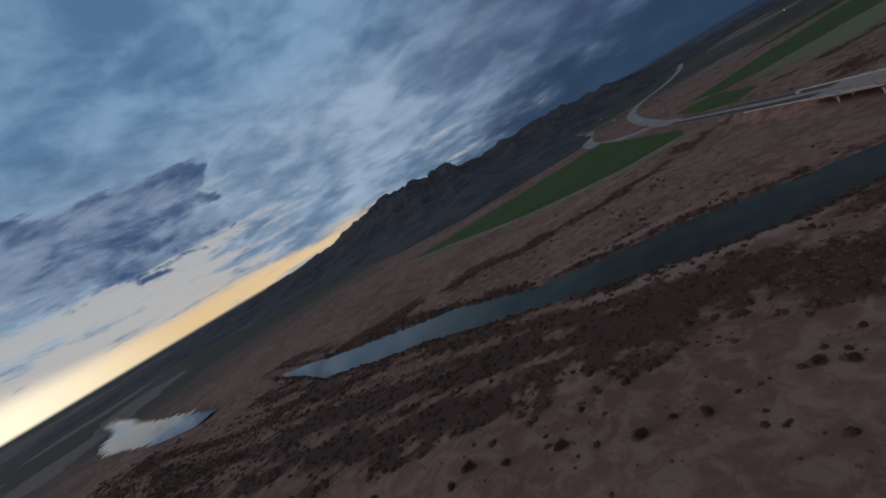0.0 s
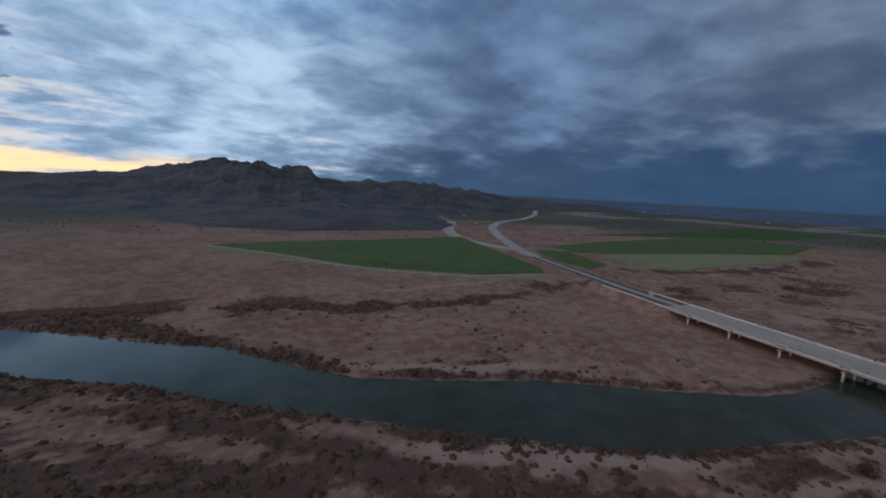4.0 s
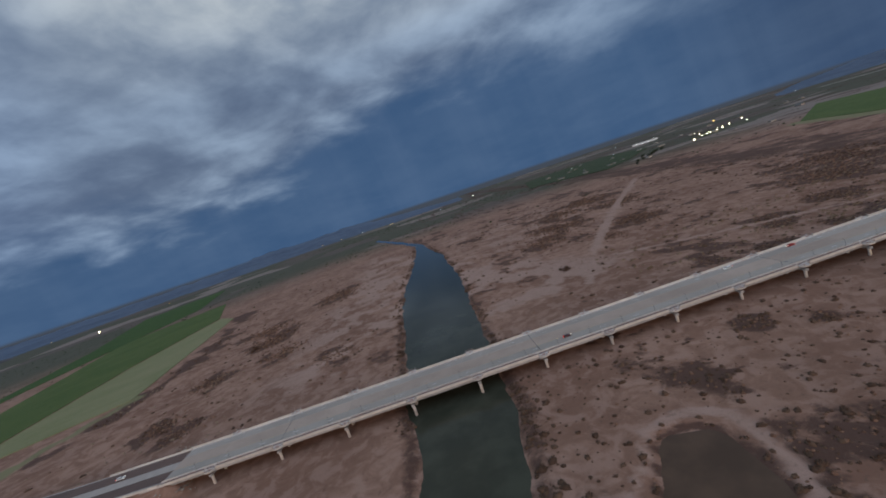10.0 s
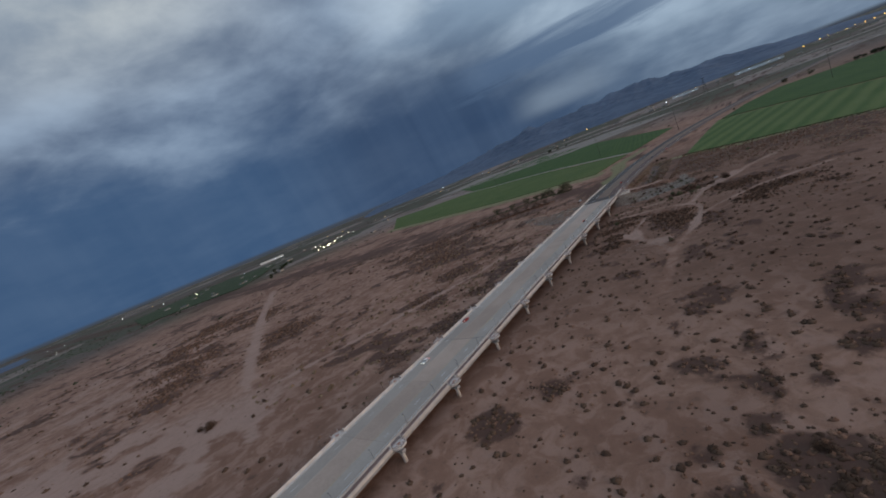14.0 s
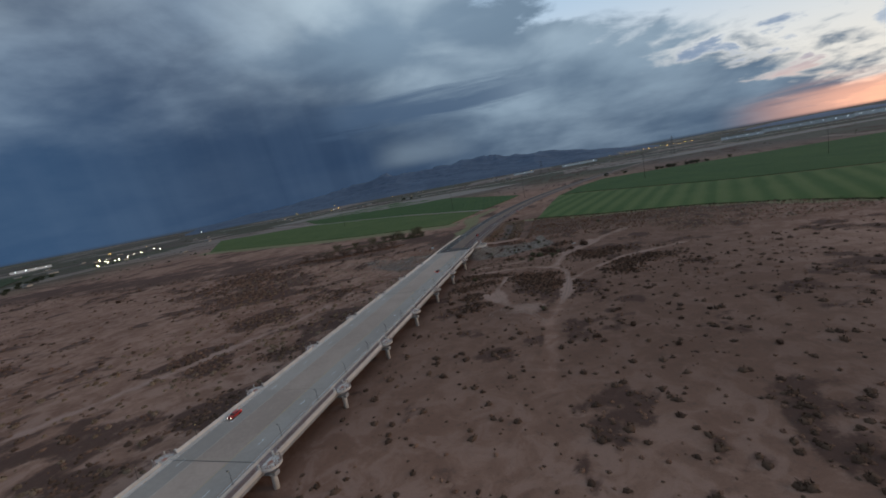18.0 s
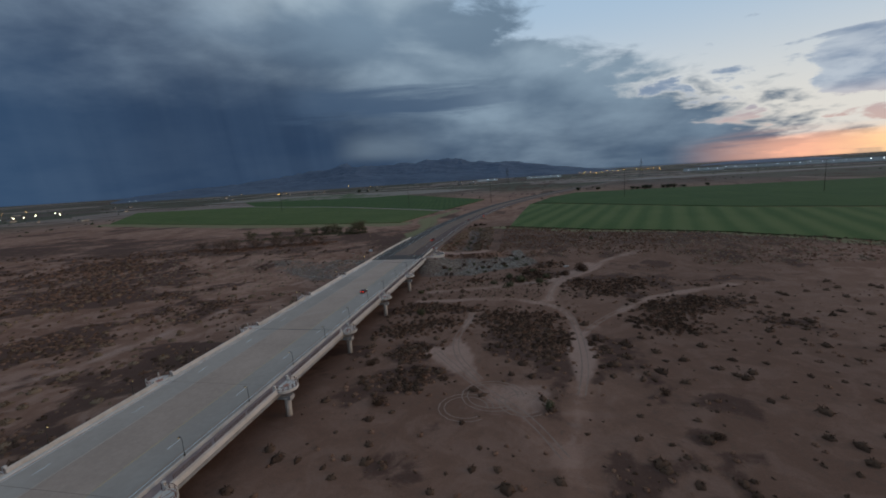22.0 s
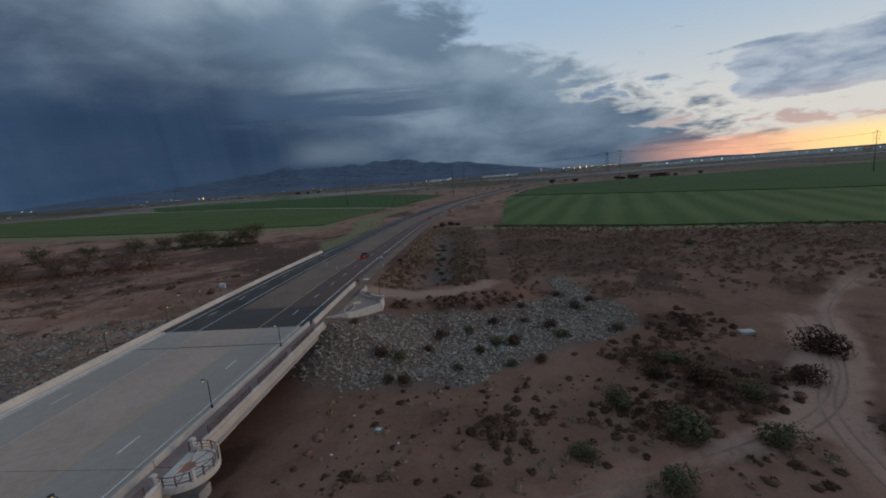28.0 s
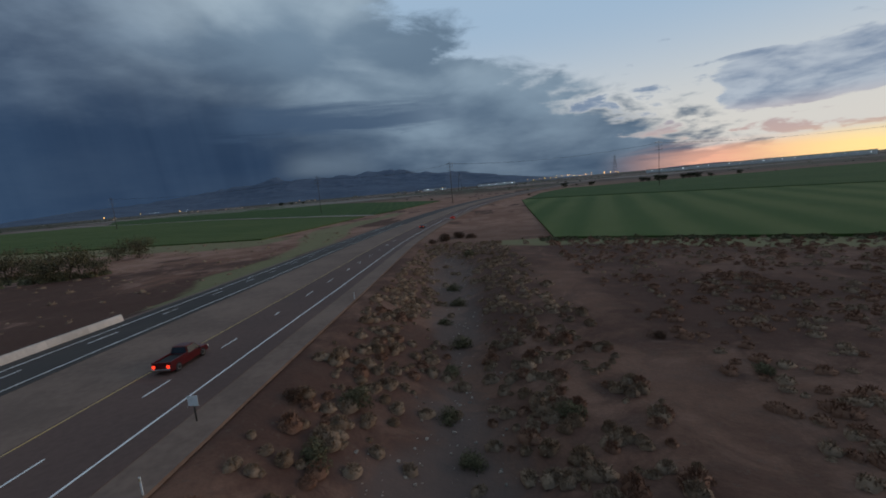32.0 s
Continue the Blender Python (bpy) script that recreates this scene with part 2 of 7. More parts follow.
def material(name, base, second=None, scale=1.0, rough=0.85, metal=0.0, bump=0.0, bump_scale=None, fine=None, spread=0.12, spec=0.3, emit=None, power=0.0):
    """A surface with two scales of variation, in metres of the world."""
    mat = bpy.data.materials.new(name)
    mat.use_nodes = True
    g = Graph(mat.node_tree)
    bsdf = g.nodes["Principled BSDF"]
    pos = g.node("ShaderNodeNewGeometry").outputs["Position"]
    second = second or tuple(c * 0.7 for c in base)
    n1 = g.noise(pos, scale, 5.0, 0.6)
    n2 = g.noise(pos, (fine or scale * 9), 3.0, 0.6)
    f = g.ramp(g.m("ADD", g.m("MULTIPLY", n1, 0.65), g.m("MULTIPLY", n2, 0.35)), 0.36, 0.64)
    col = g.mix(f, base, second)
    rnd = g.node("ShaderNodeObjectInfo").outputs["Random"]
    val = g.m("ADD", 1.0 - spread, g.m("MULTIPLY", rnd, 2 * spread))
    col = g.mix(1.0, col, g.vec(val, val, val), "MULTIPLY")
    g.put(bsdf.inputs["Base Color"], col)
    g.put(bsdf.inputs["Roughness"], g.m("ADD", rough - 0.08, g.m("MULTIPLY", n2, 0.16), clamp=True))
    bsdf.inputs["Metallic"].default_value = metal
    bsdf.inputs["Specular IOR Level"].default_value = spec
    if bump:
        b = g.node("ShaderNodeBump")
        b.inputs["Strength"].default_value = 0.6
        b.inputs["Distance"].default_value = bump
        g.put(b.inputs["Height"], g.noise(pos, bump_scale or scale * 12, 4.0, 0.6))
        g.links.new(b.outputs[0], bsdf.inputs["Normal"])
    if emit:
        bsdf.inputs["Emission Color"].default_value = (*emit, 1)
        bsdf.inputs["Emission Strength"].default_value = power
    return mat


def ground_material():
    """Sandy river bed; the zones attribute tells scrub (red), weeds (green) and bare pale sand (blue)."""
    mat = bpy.data.materials.new("desert_ground")
    mat.use_nodes = True
    g = Graph(mat.node_tree)
    bsdf = g.nodes["Principled BSDF"]
    pos = g.node("ShaderNodeNewGeometry").outputs["Position"]
    zone = g.node("ShaderNodeAttribute", attribute_name="zones").outputs["Vector"]
    r, gr, b = g.xyz(zone)
    gravel, dark_soil, bare = g.xyz(g.node("ShaderNodeAttribute", attribute_name="beds").outputs["Vector"])
    n1 = g.noise(pos, 0.012, 6.0, 0.6, 0.4)
    n2 = g.noise(pos, 0.09, 6.0, 0.65, 0.6)
    n2b = g.noise(pos, 0.16, 6.0, 0.72, 0.8)
    n3 = g.noise(pos, 0.7, 5.0, 0.65)
    n4 = g.noise(pos, 3.5, 3.0, 0.6)
    col = g.mix(g.ramp(n1, 0.38, 0.62), GROUND_A, GROUND_B)
    col = g.mix(g.m("MULTIPLY", g.ramp(n2, 0.45, 0.62), 0.42), col, GROUND_C)
    col = g.mix(g.m("MULTIPLY", g.ramp(n2, 0.52, 0.40), 0.35), col, (0.345, 0.208, 0.162))
    # far plain: broad patches of fields and scrub
    vor = g.node("ShaderNodeTexVoronoi", distance="CHEBYCHEV")
    g.put(vor.inputs["Vector"], pos)
    vor.inputs["Scale"].default_value = 0.0032
    vr, vg, vb = g.xyz(vor.outputs["Color"])
    patch = g.mix(g.ramp(vr, 0.26, 0.36), (0.070, 0.064, 0.055), (0.034, 0.054, 0.036))
    patch = g.mix(g.ramp(vg, 0.72, 0.80), patch, (0.19, 0.155, 0.135))
    far = g.ramp(g.vm("LENGTH", pos), 900.0, 1500.0)
    col = g.mix(g.m("MULTIPLY", far, 0.8), col, patch)
    col = g.mix(g.m("MULTIPLY", dark_soil, g.m("ADD", 0.35, g.m("MULTIPLY", n2b, 0.7))), col, g.mix(n3, (0.136, 0.073, 0.050), (0.092, 0.049, 0.034)))
    br = g.m("MULTIPLY", g.ramp(g.m("ADD", r, g.m("MULTIPLY", g.m("SUBTRACT", n2b, 0.5), 1.7)), 0.25, 0.85), 0.92)
    col = g.mix(br, col, g.mix(n3, (0.092, 0.046, 0.033), (0.060, 0.032, 0.024)))
    gf = g.m("MULTIPLY", g.ramp(g.m("ADD", gr, g.m("MULTIPLY", g.m("SUBTRACT", n2, 0.5), 0.9)), 0.3, 0.8), 0.9)
    col = g.mix(gf, col, g.mix(n3, (0.15, 0.15, 0.065), (0.20, 0.165, 0.095)))
    sf = g.m("MULTIPLY", g.ramp(g.m("ADD", b, g.m("MULTIPLY", g.m("SUBTRACT", n2b, 0.5), 1.5)), 0.25, 1.0), 0.78)
    col = g.mix(sf, col, (0.335, 0.206, 0.160))
    col = g.mix(g.m("MULTIPLY", g.ramp(g.m("ADD", gravel, g.m("MULTIPLY", g.m("SUBTRACT", n2b, 0.5), 2.0)), 0.15, 1.1), 0.52), col, g.mix(n4, (0.150, 0.116, 0.100), (0.094, 0.074, 0.066)))
    speck = g.ramp(g.noise(pos, 1.3, 4.0, 0.75), 0.60, 0.68)
    col = g.mix(g.m("MULTIPLY", speck, 0.55), col, (0.115, 0.080, 0.062))
    tuft = g.m("MULTIPLY", g.ramp(g.noise(pos, 0.42, 3.0, 0.6), 0.57, 0.66), g.ramp(n2, 0.40, 0.58))
    col = g.mix(g.m("MULTIPLY", tuft, 0.34), col, (0.100, 0.064, 0.048))
    v = g.m("ADD", 0.80, g.m("MULTIPLY", n4, 0.4))
    col = g.mix(1.0, col, g.vec(v, v, v), "MULTIPLY")
    g.put(bsdf.inputs["Base Color"], col)
    bsdf.inputs["Roughness"].default_value = 0.95
    bsdf.inputs["Specular IOR Level"].default_value = 0.1
    bump = g.node("ShaderNodeBump")
    bump.inputs["Strength"].default_value = 0.7
    bump.inputs["Distance"].default_value = 0.14
    g.put(bump.inputs["Height"], g.m("ADD", n3, g.m("MULTIPLY", n4, 0.4)))
    g.links.new(bump.outputs[0], bsdf.inputs["Normal"])
    return mat


def crop_material(name, a, b, angle, row=9.0, depth=0.35):
    """Crop land: rows across the field with uneven growth."""
    mat = bpy.data.materials.new(name)
    mat.use_nodes = True
    g = Graph(mat.node_tree)
    bsdf = g.nodes["Principled BSDF"]
    pos = g.node("ShaderNodeNewGeometry").outputs["Position"]
    x, y, z = g.xyz(pos)
    across = g.m("ADD", g.m("MULTIPLY", x, math.cos(radians(angle))), g.m("MULTIPLY", y, math.sin(radians(angle))))
    n1 = g.noise(pos, 0.015, 5.0, 0.6, 0.3)
    n2 = g.noise(pos, 0.25, 5.0, 0.65)
    n3 = g.noise(g.vec(g.m("MULTIPLY", across, 1.0), 0.0, 0.0), 0.045, 3.0, 0.7)
    stripes = g.m("ADD", 0.5, g.m("MULTIPLY", g.m("SINE", g.m("MULTIPLY", across, 2 * math.pi / row)), 0.5))
    f = g.m("ADD", g.m("MULTIPLY", n1, 0.45), g.m("ADD", g.m("MULTIPLY", n2, 0.25), g.m("MULTIPLY", n3, 0.45)))
    f = g.m("ADD", f, g.m("MULTIPLY", g.m("SUBTRACT", stripes, 0.5), depth * 0.4))
    g.put(bsdf.inputs["Base Color"], g.mix(g.ramp(f, 0.38, 0.76), a, b))
    bsdf.inputs["Roughness"].default_value = 0.9
    bsdf.inputs["Specular IOR Level"].default_value = 0.15
    bump = g.node("ShaderNodeBump")
    bump.inputs["Distance"].default_value = 0.3
    g.put(bump.inputs["Height"], g.noise(pos, 1.2, 4.0, 0.7))
    g.links.new(bump.outputs[0], bsdf.inputs["Normal"])
    return mat


def leaf_material(name, a, b):
    """Foliage, varied by clump and by plant."""
    mat = bpy.data.materials.new(name)
    mat.use_nodes = True
    g = Graph(mat.node_tree)
    bsdf = g.nodes["Principled BSDF"]
    geo = g.node("ShaderNodeNewGeometry")
    isl = geo.outputs["Random Per Island"]
    n = g.noise(geo.outputs["Position"], 0.06, 3.0, 0.6)
    f = g.m("ADD", g.m("MULTIPLY", isl, 0.45), g.m("MULTIPLY", n, 0.6), clamp=True)
    grain = g.noise(geo.outputs["Position"], 3.2, 5.0, 0.7)
    v = g.m("ADD", 0.65, g.m("MULTIPLY", grain, 0.7))
    g.put(bsdf.inputs["Base Color"], g.mix(1.0, g.mix(g.ramp(f, 0.2, 0.8), a, b), g.vec(v, v, v), "MULTIPLY"))
    bsdf.inputs["Roughness"].default_value = 0.9
    bsdf.inputs["Specular IOR Level"].default_value = 0.08
    bump = g.node("ShaderNodeBump")
    bump.inputs["Distance"].default_value = 0.08
    g.put(bump.inputs["Height"], grain)
    g.links.new(bump.outputs[0], bsdf.inputs["Normal"])
    return mat


def water_material(name, base, rough, ior=1.22, ripple=0.05, reflect_gain=0.0):
    mat = bpy.data.materials.new(name)
    mat.use_nodes = True
    g = Graph(mat.node_tree)
    bsdf = g.nodes["Principled BSDF"]
    pos = g.node("ShaderNodeNewGeometry").outputs["Position"]
    n = g.noise(pos, 0.05, 4.0, 0.6)
    g.put(bsdf.inputs["Base Color"], g.mix(g.ramp(n, 0.35, 0.7), base, tuple(c * 1.5 for c in base)))
    g.put(bsdf.inputs["Roughness"], g.m("ADD", rough, g.m("MULTIPLY", n, 0.06)))
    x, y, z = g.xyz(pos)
    # stronger sky reflection put in by position: IOR rises with x
    g.put(bsdf.inputs["IOR"], g.m("ADD", ior, g.m("MULTIPLY", g.ramp(x, 330.0, 520.0), reflect_gain)))
    bump = g.node("ShaderNodeBump")
    bump.inputs["Strength"].default_value = 0.25
    bump.inputs["Distance"].default_value = ripple
    g.put(bump.inputs["Height"], g.noise(pos, 0.9, 4.0, 0.6, 0.5))
    g.links.new(bump.outputs[0], bsdf.inputs["Normal"])
    return mat


GROUND_A, GROUND_B, GROUND_C = (0.272, 0.146, 0.101), (0.200, 0.101, 0.068), (0.142, 0.068, 0.045)
M_GROUND = ground_material()
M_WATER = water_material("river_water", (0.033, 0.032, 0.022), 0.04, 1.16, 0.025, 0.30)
M_MUD = water_material("muddy_pool", (0.064, 0.036, 0.023), 0.45)
M_LAKE = water_material("lake_water", (0.026, 0.028, 0.022), 0.0, 1.36, 0.006)
M_DECK = material("deck_concrete", (0.376, 0.270, 0.212), (0.302, 0.216, 0.170), 0.05, 0.85, bump=0.01, fine=1.1, spread=0.05)
M_WORN = material("worn_wheel_lane", (0.275, 0.222, 0.186), (0.328, 0.270, 0.228), 0.04, 0.85, fine=0.8, spread=0.05)
M_CONC = material("pale_concrete", (0.52, 0.45, 0.395), (0.415, 0.36, 0.315), 0.3, 0.85, bump=0.01)
M_CONCDARK = material("dark_concrete", (0.34, 0.31, 0.29), (0.25, 0.23, 0.22), 0.4, 0.9, bump=0.015)
M_WALKWAY = material("red_brown_walkway", (0.25, 0.17, 0.15), (0.19, 0.13, 0.12), 0.5, 0.9)
M_BRICK = material("terracotta_paving", (0.38, 0.17, 0.12), (0.28, 0.12, 0.09), 1.2, 0.9)
M_ASPHALT = material("dark_asphalt", (0.041, 0.034, 0.030), (0.058, 0.048, 0.042), 0.08, 0.88, bump=0.008, fine=2.0)
M_ASPHALTBROWN = material("dusty_asphalt", (0.130, 0.076, 0.060), (0.098, 0.059, 0.048), 0.06, 0.9, bump=0.008, fine=2.0)
M_ASPHALTDARK = material("dark_brown_asphalt", (0.066, 0.052, 0.047), (0.050, 0.041, 0.038), 0.08, 0.88, bump=0.008, fine=2.0)
M_MEDIAN = material("sandy_median", (0.210, 0.138, 0.104), (0.150, 0.098, 0.075), 0.12, 0.95, bump=0.03, fine=1.3)
M_OLDROAD = material("grey_old_road", (0.25, 0.20, 0.175), (0.33, 0.27, 0.23), 0.02, 0.9, fine=0.3)
M_WHITE = material("white_road_paint", (0.72, 0.72, 0.70), (0.55, 0.55, 0.53), 0.6, 0.7, fine=6.0)
M_YELLOW = material("yellow_road_paint", (0.46, 0.31, 0.11), (0.38, 0.27, 0.13), 0.6, 0.7, fine=6.0)
M_FADED = material("faded_paint", (0.46, 0.385, 0.31), (0.39, 0.335, 0.29), 0.6, 0.8, fine=4.0)
M_STEEL = material("painted_rail_steel", (0.20, 0.120, 0.100), (0.15, 0.092, 0.080), 1.0, 0.5, 0.4)
M_DARKSTEEL = material("dark_bronze_steel", (0.05, 0.045, 0.04), (0.07, 0.06, 0.05), 1.0, 0.5, 0.6)
M_AMBER = material("amber_lamp_glass", (0.9, 0.6, 0.2), None, 1.0, 0.4, emit=(1.0, 0.66, 0.28), power=0.9)
M_LAMPDAY = material("unlit_lamp_glass", (0.75, 0.72, 0.66), (0.6, 0.58, 0.55), 1.0, 0.3)
M_FLOOD = material("floodlight_glass", (0.9, 0.9, 0.8), None, 1.0, 0.4, emit=(1.0, 0.88, 0.55), power=22.0)
M_FLOODORANGE = material("sodium_lamp_glass", (0.9, 0.6, 0.2), None, 1.0, 0.4, emit=(1.0, 0.5, 0.10), power=10.0)
M_FLOODWHITE = material("white_lamp_glass", (0.9, 0.9, 0.9), None, 1.0, 0.4, emit=(0.80, 0.92, 1.0), power=6.0)
M_ROCK = material("pale_riprap_rock", (0.40, 0.35, 0.315), (0.25, 0.215, 0.195), 0.8, 0.95, bump=0.05, spread=0.30)
M_STONE = leaf_material("broken_riprap_stone", (0.118, 0.094, 0.078), (0.35, 0.284, 0.230))
M_MOUNT = material("dark_desert_mountain", (0.080, 0.064, 0.060), (0.034, 0.031, 0.033), 0.009, 0.95, fine=0.05, spread=0.0)
# far ranges: blue distance haze is put into the base colour
M_MOUNTFAR = material("haze_tinted_mountain", (0.070, 0.094, 0.138), (0.046, 0.066, 0.104), 0.004, 0.95, fine=0.02, spread=0.0)
M_SHRUB = leaf_material("creosote_leaves", (0.130, 0.080, 0.050), (0.240, 0.155, 0.100))
M_RED = leaf_material("red_brown_scrub", (0.130, 0.064, 0.041), (0.215, 0.115, 0.075))
M_GREY = leaf_material("grey_green_brush", (0.160, 0.104, 0.069), (0.262, 0.176, 0.118))
M_GREEN = leaf_material("green_mesquite", (0.062, 0.054, 0.030), (0.130, 0.112, 0.062))
M_DARKTREE = leaf_material("dark_tree_leaves", (0.020, 0.026, 0.014), (0.045, 0.050, 0.024))
# eastern hills: paler haze tint, also painted into the base colour
M_PALEMOUNT = material("haze_tinted_hills", (0.12, 0.14, 0.19), (0.085, 0.10, 0.14), 0.004, 0.95, fine=0.02, spread=0.0)
M_RUT = material("packed_pale_sand", (0.238, 0.154, 0.118), (0.180, 0.113, 0.085), 0.35, 0.95, fine=1.5, spread=0.05)
M_PINK = material("pinkish_paving", (0.26, 0.18, 0.152), (0.20, 0.135, 0.115), 0.8, 0.9, fine=5.0)
M_DUSK = leaf_material("dark_dry_brush", (0.058, 0.032, 0.021), (0.110, 0.062, 0.040))
M_BARETREE = leaf_material("bare_twigs", (0.105, 0.064, 0.048), (0.185, 0.115, 0.084))
M_DISC = material("ochre_stone", (0.52, 0.40, 0.22), (0.44, 0.34, 0.19), 1.5, 0.85)
M_TARP = material("pale_blue_tarp", (0.35, 0.48, 0.55), None, 2.0, 0.6)
M_BARK = material("grey_bark", (0.10, 0.075, 0.055), (0.07, 0.05, 0.04), 3.0, 0.95)
M_CROP = crop_material("green_crop", (0.046, 0.074, 0.016), (0.086, 0.102, 0.030), 62)
M_CROPDARK = crop_material("dark_green_crop", (0.027, 0.056, 0.011), (0.049, 0.079, 0.018), 10)
M_CROPPALE = crop_material("pale_striped_crop", (0.046, 0.078, 0.017), (0.088, 0.110, 0.034), -17, row=21.0, depth=0.7)
M_ORCHARD = crop_material("dark_olive_orchard", (0.026, 0.038, 0.015), (0.050, 0.058, 0.026), 30, row=14.0, depth=0.6)
M_STUBBLE = crop_material("dry_stubble", (0.22, 0.19, 0.10), (0.15, 0.15, 0.065), 25)
M_STUBBLE_PALE = crop_material("bare_pale_field", (0.235, 0.190, 0.160), (0.175, 0.140, 0.115), 70, row=30.0)
M_SHED = material("pale_metal_cladding", (0.62, 0.62, 0.60), (0.52, 0.52, 0.50), 0.05, 0.6)
M_ROOF = material("dark_roof", (0.12, 0.11, 0.105), (0.09, 0.085, 0.08), 0.2, 0.8)
M_WALLS = material("tan_stucco", (0.38, 0.31, 0.25), (0.30, 0.25, 0.20), 0.5, 0.9)
M_GLASSWIN = material("dark_window_glass", (0.02, 0.022, 0.025), None, 1.0, 0.1, spec=0.6)
M_WOODPOLE = material("weathered_wood_pole", (0.10, 0.080, 0.065), (0.07, 0.055, 0.045), 1.5, 0.9)
M_TYRE = material("black_rubber", (0.02, 0.02, 0.02), None, 3.0, 0.8)
M_RIM = material("alloy_rim", (0.45, 0.45, 0.46), None, 3.0, 0.3, 0.9)
M_TAIL = material("red_tail_lamp", (0.5, 0.02, 0.01), None, 3.0, 0.3, emit=(1.0, 0.05, 0.02), power=2.0)
M_HEAD = material("lit_headlamp", (0.9, 0.9, 0.8), None, 3.0, 0.3, emit=(1.0, 0.93, 0.75), power=2.5)
M_CHROME = material("chrome_trim", (0.6, 0.6, 0.6), None, 3.0, 0.2, 1.0)
M_BLACKPLASTIC = material("black_bed_liner", (0.018, 0.018, 0.018), None, 3.0, 0.7)


def paint(name, c):
    return material(name, c, tuple(v * 0.85 for v in c), 2.0, 0.32, 0.25, spec=0.5)


M_CARRED, M_CARWHITE, M_CARDARK, M_CARBRIGHT = paint("dark_red_paint", (0.09, 0.008, 0.009)), paint("white_paint", (0.75, 0.75, 0.74)), paint("dark_grey_paint", (0.04, 0.042, 0.05)), paint("bright_red_paint", (0.40, 0.02, 0.015))

# ---- plan: lines, levels and zones, in metres ----
DECK_Z, DECK_S, DECK_N = 7.8, 374.6, -252.0
X_LEFT, X_RIGHT = -33.6, 0.6
RIVER = [(-1600, -300, 8), (-1100, -170, 9), (-850, -110, 11), (-690, -100, 16), (-547, -92, 27), (-360, -93, 36), (-190, -93, 34), (-110, -91, 31),
         (-40, -90, 29), (18, -87, 25), (76, -89, 22), (125, -101, 26), (158, -113, 31), (205, -130, 32), (250, -147, 27), (300, -168, 21),
         (335, -188, 23), (385, -226, 27), (440, -249, 29), (505, -281, 28), (555, -320, 15), (660, -405, 5)]
LAKE = [(735, -366, 12), (800, -398, 26), (890, -452, 36), (1000, -520, 40), (1110, -610, 36), (1180, -700, 22), (1300, -800, 14), (1420, -900, 12)]
POOL = [(90, -14, 12), (107, -18.6, 16), (124, -23.2, 16), (141, -27.8, 14)]
ROAD_S = [(-17.6, 372), (-17.6, 470), (-17.0, 560), (-8, 640), (10, 740), (38, 850), (95, 1010), (180, 1205), (330, 1500), (600, 1950), (1300, 2900)]
ROAD_N = [(-17.6, -246), (-22, -320), (-34, -400), (-47, -500), (-58, -610), (-80, -690), (-150, -900), (-238, -1098), (-370, -1285), (-554, -1460), (-850, -1858), (-1300, -2600)]
SPUR_N = [(-62, -640), (-34, -690), (-20, -760), (-22, -860), (-60, -1000), (-160, -1240)]
TRACKS = [([(12, 331), (19, 333), (40, 338.6), (74, 353), (90.6, 372), (104, 392), (128, 412)], 3.0), ([(12, 316), (19, 317), (34, 319), (53, 319.5), (68, 312), (74.5, 300), (76, 278), (75, 255), (72, 238), (67, 216), (68, 198), (69, 160)], 2.6), ([(37, 300), (37, 290), (35, 273), (38, 258), (46, 244)], 2.2),
          ([(77, 278), (88, 296), (111, 322), (150, 342)], 2.2), ([(30, 262), (44, 243), (58, 228), (66, 214)], 3.0), ([(68, 318), (71, 336), (76, 354), (86, 367), (94, 386)], 3.2),
          ([(3, 401), (14, 398), (23, 400), (31, 405), (36.5, 420), (37, 440), (36.5, 465), (35, 500), (31, 535), (30, 560)], 4.2),
          ([(30, 548), (34, 610), (42, 702), (60, 863), (99, 1013)], 4.5), ([(350, -560), (270, -505), (193, -446), (95, -405), (12, -420), (-30, -430)], 4.0),
          ([(300, -372), (215, -372), (150, -388), (70, -396)], 3.0), ([(-62, 380), (-74, 330), (-90, 250), (-130, 160), (-165, 90), (-210, 40)], 3.0), ([(-217, 85), (-316, 144), (-370, 176), (-480, 245), (-590, 320), (-707, 397)], 8.0), ([(-112, 34), (-160, 58), (-217, 85)], 3.0)]
# scrub belts and thickets: x, y, reach
THICKETS = [(70, 276, 9), (113, 302, 12), (108, 286, 10), (56, 284, 17), (50, 298, 13), (64, 296, 11), (66, 268, 13), (15, 306, 13), (2, 301, 8), (31, 304, 10), (25, 287, 12), (13, 280, 12), (22, 262, 10), (112, 310, 12), (105, 290, 12), (129, 314, 14), (54, 353, 10), (66, 359, 11), (84, 344, 11), (96, 332, 13), (106, 345, 16), (60, 372, 10), (72, 384, 10), (34, 352, 7), (24, 394, 7), (36, 396, 6), (12, 391, 4),
            (-154, -190, 22), (-60, 150, 20), (-66, 200, 18), (-52, 250, 20), (-90, 300, 28), (-70, 110, 16), (-130, 260, 24), (-120, 200, 18), (42, 81, 12), (26, 61, 9), (116, 56, 19), (137, 66, 17), (102, 40, 13), (152, 50, 18), (91, 96, 8), (170, 80, 14), (-112, 263, 16), (-86, 312, 12), (-102, 188, 16), (-135, 327, 12), (26, 243, 11), (142, 293, 13),
            (-350, 70, 40), (-420, 110, 60), (-540, 160, 70), (-600, 230, 70), (-470, 240, 50), (-300, 180, 40), (-250, 120, 28), (-200, 330, 40), (-260, 400, 60),
            (-230, -260, 30), (-300, -300, 36), (-200, -330, 26), (-370, -330, 40), (-120, -330, 24), (-90, -300, 18), (-480, -250, 50)]
